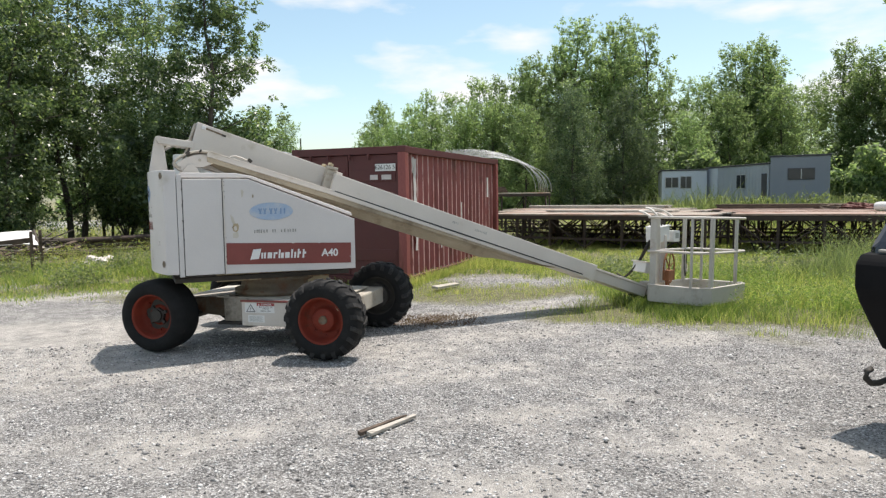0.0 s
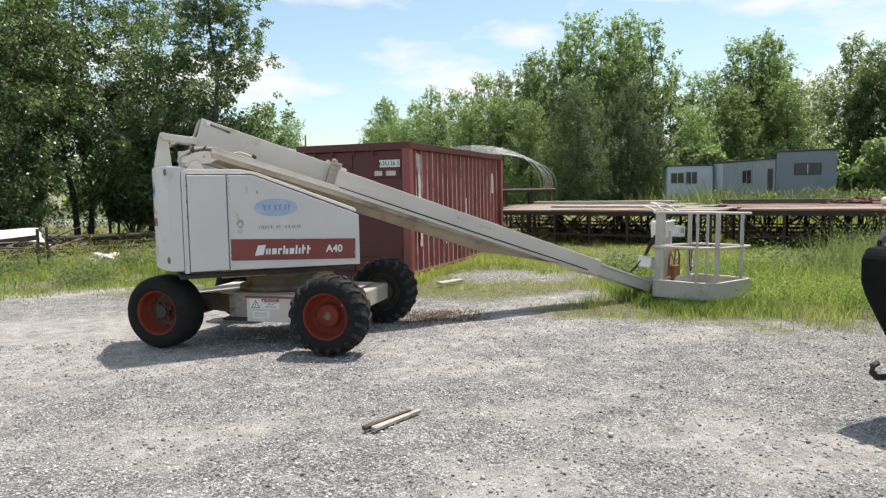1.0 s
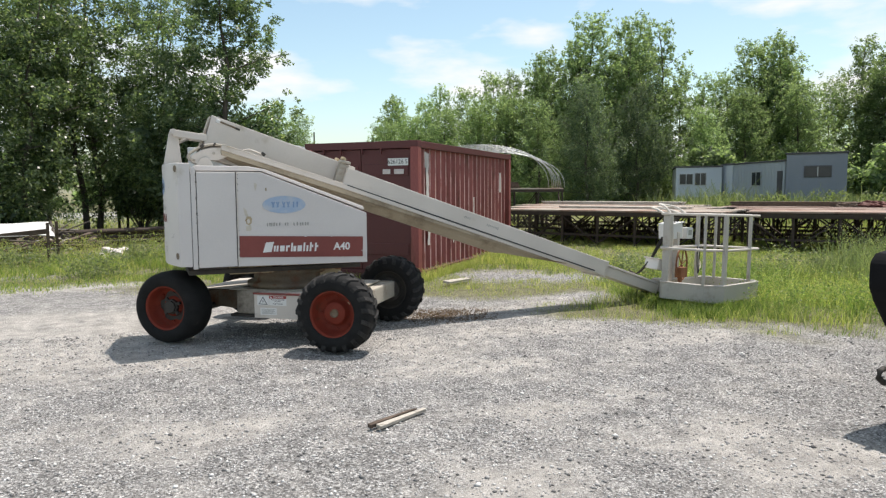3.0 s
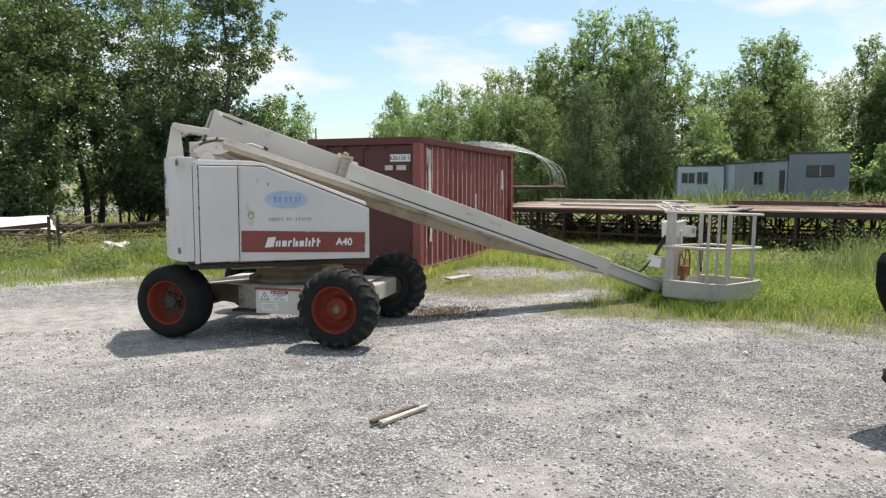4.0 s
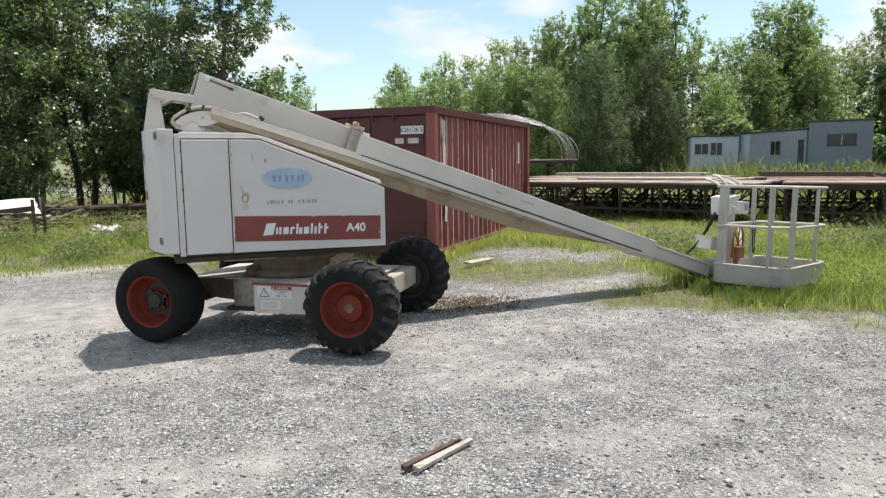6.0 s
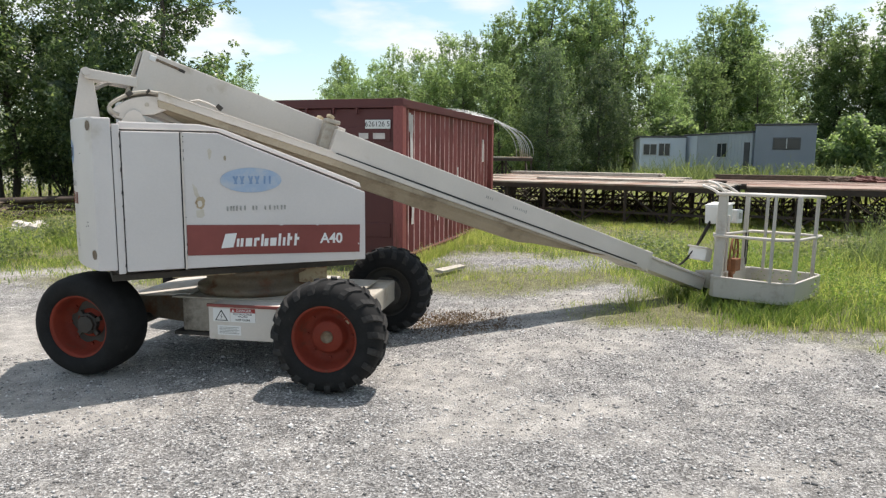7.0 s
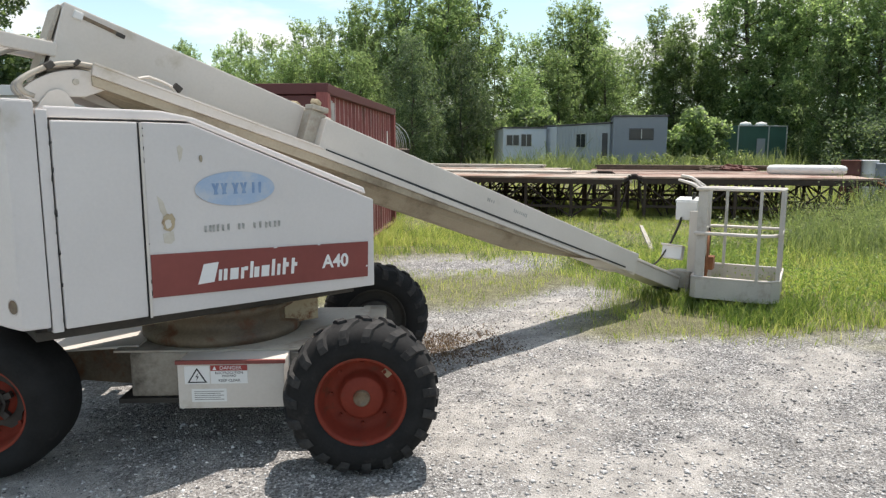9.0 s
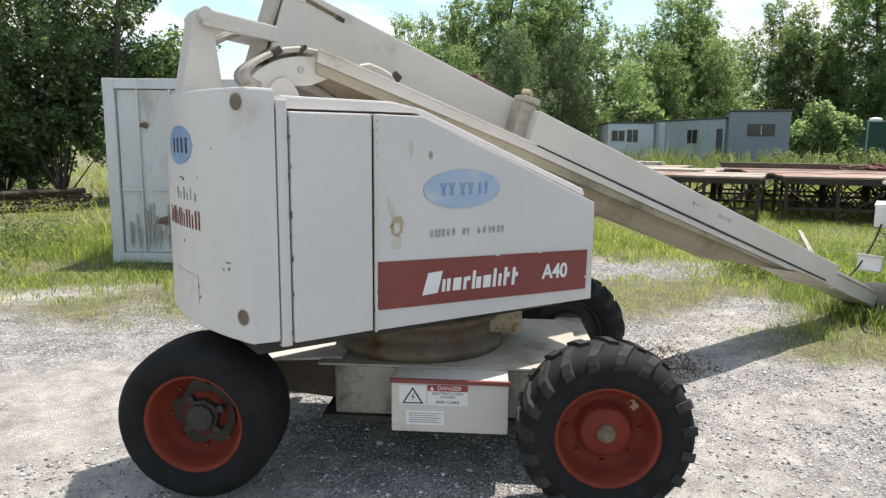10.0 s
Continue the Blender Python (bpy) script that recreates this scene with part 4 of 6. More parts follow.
base = bp_("base_boom", beam(0.02, 1.75, 0.565, 0.83, -0.40, 0.062, 0.02), M_CREAM)
bp_("slot", box((0.22, 0.01, 0.020), (0.225, 0.563, 0.018), (0, 2, 0), bevel=0.004), M_GRIME_SHADE, base)
bp_("slot_end", box((0.05, 0.012, 0.022), (0.325, 0.563, 0.012), (0, 2, 0), bevel=0.004), M_DARK, base)
bp_("slot_cap", box((0.05, 0.02, 0.045), (0.10, 0.561, 0.020), bevel=0.008), M_PVC, base)
bp_("end_plate", box((0.02, 0.225, 0.42), (0.008, 0.6975, -0.17), bevel=0.004), M_FRAME)
mid = bp_("mid_boom", beam(1.62, 5.60, 0.40, 0.86, -0.200, 0.012, 0.0), M_CREAM)
bp_("sleeve_collar", beam(1.53, 1.65, 0.47, 0.845, -0.19, 0.045), M_FRAME, mid)
for y in (0.50, 0.78):
    bp_("wear_pad", box((0.13, 0.10, 0.035), (1.585, y, 0.066), (0, -6, 0), bevel=0.008), M_FRAME, mid)
    bp_("pad_bolt", box((0.05, 0.06, 0.035), (1.555, y - 0.02, 0.098), (0, 12, 20), bevel=0.01), M_RUSTY, mid)
rng_mark = random.Random(12)
for s0, count in ((3.26, 4), (3.60, 8)):
    for k in range(count):
        bp_("ink_bar", box((0.010, 0.002, 0.030 + rng_mark.uniform(-0.008, 0.006)), (s0 + 0.024 * k + rng_mark.uniform(-0.004, 0.004), 0.3992, -0.075)), M_GREYINK, mid)
bp_("groove", box((3.75, 0.006, 0.016), (3.55, 0.3985, -0.182), (0, -0.35, 0)), M_BLACKINK, mid)
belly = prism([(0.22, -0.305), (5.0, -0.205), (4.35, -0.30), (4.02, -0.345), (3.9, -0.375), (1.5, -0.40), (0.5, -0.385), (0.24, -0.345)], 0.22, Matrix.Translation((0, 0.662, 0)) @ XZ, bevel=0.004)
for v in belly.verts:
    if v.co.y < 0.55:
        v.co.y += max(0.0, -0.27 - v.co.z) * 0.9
trough = bp_("power_track_tray", belly, M_TROUGH, None, "stained tan power track tray under the boom, browned for underside shade")
bp_("tray_side", prism([(0.20, -0.229), (1.65, -0.196), (4.9, -0.202), (4.75, -0.225), (1.6, -0.245), (0.21, -0.285)], 0.028, Matrix.Translation((0, 0.418, 0)) @ XZ, bevel=0.004), M_CREAM, trough)
# Brown strip below the cream edge carries the start of the underside's shade.
bp_("tray_flange", prism([(0.21, -0.2855), (1.6, -0.2455), (4.75, -0.2255), (4.6, -0.245), (1.6, -0.305), (0.23, -0.335)], 0.028, Matrix.Translation((0, 0.430, 0)) @ XZ, bevel=0.004), M_TROUGH, trough, "stained tan lower flange, darkened for shade")
bp_("tray_lip", box((1.45, 0.024, 0.012), (0.925, 0.396, -0.208), (0, -1.35, 0), bevel=0.004), M_CREAM, trough)
inner = bp_("inner_boom", beam(5.4, 6.66, 0.46, 0.80, -0.185, -0.012), M_CREAM)
bp_("inner_lip", box((1.05, 0.01, 0.012), (6.1, 0.457, -0.045)), M_FRAME, inner)
bp_("end_collar", beam(5.54, 5.64, 0.412, 0.868, -0.215, 0.02), M_CREAM, mid)
bp_("bracket", pipe([(0.44, 0.43, -0.205), (0.49, 0.43, -0.175), (0.56, 0.43, -0.172), (0.62, 0.43, -0.178), (0.65, 0.43, -0.20)], 0.009), M_CREAM, base)
bp_("bracket_tip", box((0.05, 0.03, 0.035), (0.655, 0.43, -0.172), (0, 20, 0), bevel=0.005), M_DARK, base)
ARCH = bend([(0.215, 0, -0.232), (0.118, 0, -0.256), (0.02, 0, -0.312), (-0.05, 0, -0.385), (-0.082, 0, -0.445), (-0.055, 0, -0.481), (-0.005, 0, -0.486)], 4)
guard = bp_("track_guard", prism([(p.x + 0.022, p.z - 0.026) for p in ARCH] + [(0.10, -0.45), (0.22, -0.40), (0.30, -0.33), (0.26, -0.26)], 0.20, Matrix.Translation((0, 0.62, 0)) @ XZ, bevel=0.006), M_CREAM, None, "rounded cream guard at the upper end of the power track")
for k in range(6):
    bp_("hose", pipe([(p.x, 0.425 + 0.032 * k, p.z - 0.004 * (k % 2)) for p in ARCH], 0.014), M_HOSE if k % 3 else M_FRAME, guard, "", True)
bp_("hose_clamp", box((0.035, 0.22, 0.045), (0.015, 0.50, -0.313), (0, 35, 0), bevel=0.008), M_DARK, guard)
bp_("hose_clamp", box((0.02, 0.22, 0.035), (0.13, 0.50, -0.250), (0, 20, 0), bevel=0.006), M_DARK, guard)
bp_("track_pin", rod((0.152, 0.412, -0.345), (0.152, 0.44, -0.345), 0.016, 12), M_FRAME, guard)
bp_("tip_knuckle", box((0.22, 0.26, 0.16), (6.70, 0.63, -0.13), bevel=0.02), M_DARK)

# decals on the near housing
PY = 0.0165


def decal(name, outline, mat, parent, depth=0.002, y=PY, label=""):
    return lp(name, prism(outline, depth, Matrix.Translation((0, y, 0)) @ XZ), mat, parent, label)


def sheared(pts):
    return [(x, z - 0.036 * (x + 1.3)) for x, z in pts]


panel_near = [o for o in lift.children if o.name.startswith("side_cover")][0]
decal("stripe", sheared([(-1.325, 0.968), (0.03, 0.968), (0.036, 1.196), (-1.325, 1.196)]), M_STRIPE, panel_near, label="maroon decal stripe")
ell = [(-0.845 + 0.232 * math.cos(a), 1.522 + 0.094 * math.sin(a)) for a in [k * math.tau / 40 for k in range(40)]]
decal("oval_mark", ell, M_BLUE, panel_near, label="faded blue oval mark")
for a, w in ((-0.985, 0.022), (-0.958, -0.018), (-0.936, 0.022), (-0.910, -0.018), (-0.872, 0.022), (-0.845, -0.018), (-0.823, 0.022), (-0.797, -0.018), (-0.752, 0.0), (-0.712, 0.0)):
    decal("mark_stroke", [(a, 1.554), (a + 0.015, 1.554), (a + w + 0.013, 1.493), (a + w, 1.493)], M_NAVY, panel_near, 0.0015, PY - 0.0022 - 0.0008 * (w < 0))




decal("name_bar", [(-1.085, 1.010), (-0.995, 1.014), (-0.965, 1.122), (-1.050, 1.118)], M_WHITE, panel_near, 0.0015, PY - 0.0022)
for x, w, h in ((-0.968, 0.016, 0.062), (-0.944, 0.018, 0.064), (-0.912, 0.042, 0.064), (-0.858, 0.016, 0.064), (-0.838, 0.018, 0.022), (-0.812, 0.016, 0.094), (-0.790, 0.026, 0.060), (-0.752, 0.042, 0.064), (-0.698, 0.017, 0.096), (-0.668, 0.017, 0.066), (-0.638, 0.017, 0.098), (-0.616, 0.014, 0.026), (-0.590, 0.017, 0.094), (-0.570, 0.016, 0.022)):
    x, base = -0.95 + (x + 0.95) * 1.18, 1.018 - 0.036 * (x + 1.0)
    base += 0.045 if h < 0.03 else 0.0
    decal("name_bar", [(x, base), (x + w * 1.15, base - 0.001), (x + w * 1.15 + 0.1 * h, base + h - 0.001), (x + 0.1 * h, base + h)], M_WHITE, panel_near, 0.0015, PY - 0.0022)
lettering("model_word", "A40", 0.112, M_WHITE, panel_near, Matrix.Translation((LX, LY, 0)) @ pose(-0.2125, PY - 0.0022, 1.044, 90, 2, 0), 0.003)
rng_ink = random.Random(3)
x = -1.035
while x < -0.57:
    if not -0.92 < x < -0.78 or rng_ink.random() < 0.3:
        decal("ink_bar", [(x, 1.29 + rng_ink.uniform(0, 0.01)), (x + 0.012, 1.29), (x + 0.014, 1.325 + rng_ink.uniform(-0.01, 0.008)), (x, 1.328)], M_GREYINK, panel_near, 0.001)
    x += rng_ink.uniform(0.018, 0.04)


def blot(x, z, w, h, seed):
    """An uneven round outline."""
    r = random.Random(seed)
    return [(x + w * r.uniform(0.8, 1.1) * math.cos(k * math.tau / 18), z + h * r.uniform(0.8, 1.1) * math.sin(k * math.tau / 18)) for k in range(18)]


decal("glue_patch", blot(-1.222, 1.358, 0.036, 0.052, 1), M_RUSTY, panel_near, 0.001, label="brown glue stain of a torn label")
decal("glue_patch", blot(-1.226, 1.350, 0.017, 0.026, 2), M_CREAM, panel_near, 0.001, PY - 0.0015)
decal("stain", blot(-1.036, 1.688, 0.010, 0.020, 3), M_TROUGH, panel_near, 0.001)
for k, (x, z, w, h) in enumerate(((-0.62, 1.169, 0.014, 0.003), (-0.33, 1.160, 0.010, 0.004), (0.022, 0.99, 0.006, 0.006))):
    decal("paint_chip", blot(x, z, w, h, 10 + k), M_WHITE, panel_near, 0.001, PY - 0.0024)

# marks on the counterweight's curved face


def curved_decal(name, a0, a1, z0, z1, mat, r=1.4225, parent=None, label="", round_=False):
    bm = bmesh.new()
    n = 14
    for k in range(n):
        b0, b1 = a0 + (a1 - a0) * k / n, a0 + (a1 - a0) * (k + 1) / n
        def span(b):
            if not round_:
                return z0, z1
            u = (b - (a0 + a1) / 2) / ((a1 - a0) / 2)
            h = math.sqrt(max(0.0004, 1 - u * u)) * (z1 - z0) / 2
            return (z0 + z1) / 2 - h, (z0 + z1) / 2 + h
        l0, h0 = span(b0)
        l1, h1 = span(b1)
        v = [bm.verts.new((*cw_xy(b, r), z)) for b, z in ((b0, l0), (b1, l1), (b1, h1), (b0, h0))]
        bm.faces.new(v)
    bmesh.ops.remove_doubles(bm, verts=bm.verts, dist=0.0001)
    bmesh.ops.solidify(bm, geom=bm.faces[:], thickness=0.0012)
    return lp(name, bm, mat, parent or counterweight, label)


curved_decal("oval_mark", math.pi - 0.095, math.pi + 0.172, 1.635, 1.815, M_NAVY, label="faded blue oval mark", round_=True)
for a in (-0.025, 0.02, 0.065, 0.11):
    curved_decal("mark_stroke", math.pi + a, math.pi + a + 0.018, 1.69, 1.76, M_BLACKINK, 1.4245)
for i in range(13):
    a = math.pi - 0.13 + i * 0.027
    curved_decal("name_block", a, a + (0.009, 0.007, 0.011)[i % 3], 1.345, 1.43 - 0.02 * (i % 3 == 1), M_RIM, 1.424)
for i in range(6):
    a = math.pi + 0.0 + i * 0.034
    curved_decal("ink_bar", a, a + (0.007, 0.004, 0.010)[i % 3], 1.475, 1.53 - 0.02 * (i % 2), M_GREYINK, 1.424)
curved_decal("warning_label", math.pi - 0.05, math.pi + 0.17, 1.0, 1.13, M_PANEL, 1.4235)
for a, z, w, h in ((0.03, 1.575, 0.035, 0.004), (0.065, 1.565, 0.012, 0.010), (0.20, 1.58, 0.004, 0.008), (0.36, 1.225, 0.025, 0.004), (0.375, 1.195, 0.006, 0.012), (0.05, 1.27, 0.006, 0.014), (0.345, 1.19, 0.004, 0.008), (0.17, 1.075, 0.005, 0.010), (0.18, 1.03, 0.006, 0.010), (0.30, 1.71, 0.005, 0.006)):
    curved_decal("paint_chip", math.pi + a, math.pi + a + w, z, z + h, M_BLACKINK, 1.4238)
curved_decal("warning_band", math.pi - 0.05, math.pi + 0.17, 1.11, 1.13, M_PALE, 1.425)

# rust run above the latch, and worn paint along the door seams
M_TAN_RUN = material("tan_rust_run", (0.47, 0.42, 0.34), (0.56, 0.53, 0.46), 14, 0.6, bump=0.02)
for pts in ([(-1.275, 1.50), (-1.245, 1.47), (-1.225, 1.40), (-1.205, 1.385), (-1.235, 1.375), (-1.262, 1.42)], [(-1.255, 1.30), (-1.20, 1.31), (-1.195, 1.262), (-1.215, 1.245), (-1.25, 1.25)], [(-1.16, 1.745), (-1.145, 1.76), (-1.128, 1.74), (-1.138, 1.69), (-1.15, 1.67)]):
    lp("rust_run", prism(pts, 0.001, Matrix.Translation((0, 0.0198, 0)) @ XZ), M_TAN_RUN)
r_ch = random.Random(17)
for x in (-1.348, -1.327, -1.738, -1.746):
    for k in range(7):
        z, h, w = r_ch.uniform(0.90, 1.84), r_ch.uniform(0.006, 0.035), r_ch.uniform(0.002, 0.005)
        lp("paint_chip", prism([(x - w, z), (x + w * 0.6, z + h * 0.1), (x + w, z + h * 0.7), (x - w * 0.2, z + h)], 0.001, Matrix.Translation((0, 0.0196, 0)) @ XZ), M_BLACKINK)

# warning labels on the side box
SB = -0.7365


def box_label(name, x0, x1, z0, z1, mat, lift_by=0.0):
    return cp(name, box((x1 - x0, 0.001, z1 - z0), ((x0 + x1) / 2, SB - lift_by, (z0 + z1) / 2)), mat, side_box)


def on_box(name, text, size, mat, x, z, lift_by):
    world_m = CH @ pose(x, SB - lift_by, z, 90, 0, 0)
    return lettering(name, text, size, mat, side_box, Matrix.Translation((LX, LY, 0)) @ world_m)


box_label("warning_label", -0.035, 0.105, 0.4258, 0.5302, M_WHITE, 0.0008)
cp("warning_triangle", prism([(-0.02, 0.4330), (0.09, 0.4330), (0.035, 0.5212)], 0.001, Matrix.Translation((0, SB - 0.0015, 0)) @ XZ), M_BLACKINK, side_box)
cp("triangle_inside", prism([(-0.006, 0.4402), (0.076, 0.4402), (0.035, 0.5068)], 0.001, Matrix.Translation((0, SB - 0.0028, 0)) @ XZ), M_WHITE, side_box)
cp("bolt_sign", prism([(0.030, 0.4465), (0.046, 0.4717), (0.036, 0.4708), (0.044, 0.4942), (0.026, 0.4672), (0.036, 0.4681)], 0.001, Matrix.Translation((0, SB - 0.0042, 0)) @ XZ), M_BLACKINK, side_box)
box_label("danger_label", 0.110, 0.315, 0.4258, 0.5338, M_WHITE, 0.0008)
box_label("danger_band", 0.110, 0.315, 0.5014, 0.5338, M_REDINK, 0.0018)
on_box("danger_word", "DANGER", 0.0304, M_WHITE, 0.222, 0.5176, 0.0028)
cp("danger_sign", prism([(0.122, 0.5068), (0.144, 0.5068), (0.133, 0.5284)], 0.001, Matrix.Translation((0, SB - 0.0028, 0)) @ XZ), M_WHITE, side_box)
on_box("danger_text", "ELECTROCUTION", 0.0193, M_BLACKINK, 0.2125, 0.4888, 0.0018)
on_box("danger_text", "HAZARD", 0.0193, M_BLACKINK, 0.2125, 0.4708, 0.0018)
on_box("danger_text", "KEEP CLEAR", 0.0221, M_BLACKINK, 0.2125, 0.4438, 0.0018)
box_label("notice_label", 0.0, 0.195, 0.3205, 0.3970, M_WHITE, 0.0008)
for k in range(5):
    box_label("ink_bar", 0.015, 0.18 - 0.02 * (k % 2), 0.3322 + 0.0117 * k, 0.3367 + 0.0117 * k, M_GREYINK, 0.0016)

# work platform at the boom's tip, turned on its pivot
BD, BW = 1.40, 0.88


def kp(name, bm, mat, parent=None, label="", smooth=False):
    """A part of the platform; x along its long side away from the lift, y towards the boom."""
    bm.transform(Matrix.Translation((4.79, -0.63, 0.11)) @ Matrix.Rotation(radians(21.0), 4, "Z") @ Matrix.Rotation(radians(2.3), 4, "Y"))
    return lp(name, bm, mat, parent, label, smooth)


ring_o = [(0.0, 0.20), (0.05, 0.08), (0.16, 0.0), (BD - 0.06, 0.0), (BD, 0.06), (BD, BW - 0.06), (BD - 0.06, BW), (0.06, BW), (0, BW - 0.06)]
platform = kp("platform_floor", prism(ring_o, 0.02, pose(0, 0, 0.0)), M_FRAME)
for (xa, ya), (xb, yb) in zip(ring_o, ring_o[1:] + ring_o[:1]):
    L = math.hypot(xb - xa, yb - ya)
    a = math.degrees(math.atan2(yb - ya, xb - xa))
    kp("kick_board", box((L + 0.004, 0.018, 0.225), ((xa + xb) / 2, (ya + yb) / 2, 0.115), (0, 0, a), bevel=0.004), M_BASKET, platform)
    kp("board_lip", rod((xa, ya, 0.235), (xb, yb, 0.235), 0.014, 8), M_CREAM, platform, "", True)
for x, y, w, d in ((0.045, 0.80, 0.05, 0.10), (0.0, 0.22, 0.032, 0.032), (0.19, 0.02, 0.085, 0.04), (1.03, 0.02, 0.06, 0.035), (BD - 0.02, 0.68, 0.035, 0.035), (1.15, BW - 0.02, 0.05, 0.05), (0.28, BW - 0.02, 0.06, 0.035)):
    kp("post", box((w, d, 0.98), (x, y, 0.715), bevel=0.005), M_BASKET, platform)
rail_pts = [(0.0, BW - 0.02), (0.0, 0.24), (0.10, 0.10), (0.30, 0.02), (BD - 0.06, 0.02), (BD - 0.01, 0.08), (BD - 0.01, BW - 0.06), (BD - 0.07, BW - 0.02)]
for z in (1.205, 0.72):
    kp("rail", pipe([(x, y, z) for x, y in rail_pts + rail_pts[:1]], 0.019, 10), M_CREAM, platform, "", True)
for lift_up in (0.0, 0.05):
    kp("guard_loop", pipe(bend([(0.02 + 4 * lift_up, BW - 0.04, 1.205), (0.02 + 4 * lift_up, BW + 0.06, 1.26 + lift_up), (0.06 + 4 * lift_up, BW + 0.17, 1.29 + lift_up), (0.30 + 3 * lift_up, BW + 0.21, 1.29 + lift_up), (0.52 + 3 * lift_up, BW + 0.12, 1.26 + lift_up), (0.60 + 3 * lift_up, BW - 0.03, 1.205)], 4), 0.016), M_CREAM, platform, "", True)
control = kp("control_box", box((0.30, 0.24, 0.22), (0.60, 1.03, 0.95), (0, -6, 0), bevel=0.015), M_PVC, platform, "white control box")
kp("box_mark", box((0.002, 0.05, 0.035), (0.447, 1.05, 0.99), (0, -6, 0)), M_BLACKINK, control)
kp("box_lid", box((0.32, 0.26, 0.02), (0.61, 1.03, 1.068), (0, -6, 0), bevel=0.006), M_PVC, control)
for x in (0.54, 0.62, 0.70):
    kp("lever", rod((x, 0.98, 1.07), (x - 0.02, 0.97, 1.15), 0.011, 8), M_DARK, control)
second = kp("control_box", box((0.20, 0.16, 0.17), (0.90, 0.945, 0.92), bevel=0.012), M_PVC, platform, "white control box with a grey window")
kp("box_window", box((0.11, 0.002, 0.08), (0.90, 0.864, 0.93)), M_GREYINK, second)
for x in (0.40, 0.60):
    kp("mast", box((0.06, 0.09, 0.98), (x, 0.935, 0.45), bevel=0.01), M_CREAM, platform)
foot = kp("foot_box", box((0.20, 0.22, 0.15), (0.36, 1.14, 0.45), (4, 10, 0), bevel=0.012), M_PVC, platform, "grey-white switch box")
kp("box_cap", box((0.22, 0.24, 0.02), (0.35, 1.14, 0.53), (4, 10, 0), bevel=0.006), M_CREAM, foot)
kp("pivot_bracket", box((0.24, 0.28, 0.20), (0.46, 1.03, 0.14), (0, 0, -20), bevel=0.015), M_FRAME, platform)
for k in range(4):
    kp("cable", pipe(bend([(0.44 + 0.03 * k, 1.08, 0.86), (0.34 + 0.03 * k, 1.12, 0.70), (0.30 + 0.02 * k, 1.18, 0.54), (0.20 + 0.02 * k, 1.26, 0.38), (0.14 + 0.02 * k, 1.34, 0.30), (0.06, 1.40, 0.36)], 4), 0.009, 6), M_DARK, platform)
reel = [(0.47 + 0.21 * math.cos(a), 0.77 + 0.02 * math.cos(a), 0.47 + 0.235 * math.sin(a)) for a in [k * math.tau / 28 for k in range(29)]]
hose_reel = kp("reel", pipe(reel, 0.013), M_RUST, platform, "rusty hose reel wheel", True)
for a in range(6):
    b = a * math.tau / 6 + 0.3
    kp("spoke", rod((0.47, 0.77, 0.47), (0.47 + 0.21 * math.cos(b), 0.77 + 0.02 * math.cos(b), 0.47 + 0.235 * math.sin(b)), 0.009, 6), M_RUST, hose_reel)
kp("reel_box", box((0.20, 0.10, 0.15), (0.40, 0.74, 0.36), bevel=0.01), M_RUST, hose_reel)
kp("reel_foot", box((0.05, 0.05, 0.30), (0.47, 0.79, 0.17), bevel=0.006), M_RUST, hose_reel)
for k in range(2):
    kp("chain", pipe([(1.12 + 0.07 * k, BW - 0.04, 0.71), (1.10 + 0.07 * k, BW - 0.05, 0.55), (1.13 + 0.06 * k, BW - 0.04, 0.42), (1.14 + 0.03 * k, BW - 0.05, 0.30)], 0.010, 6), M_DARK, platform)


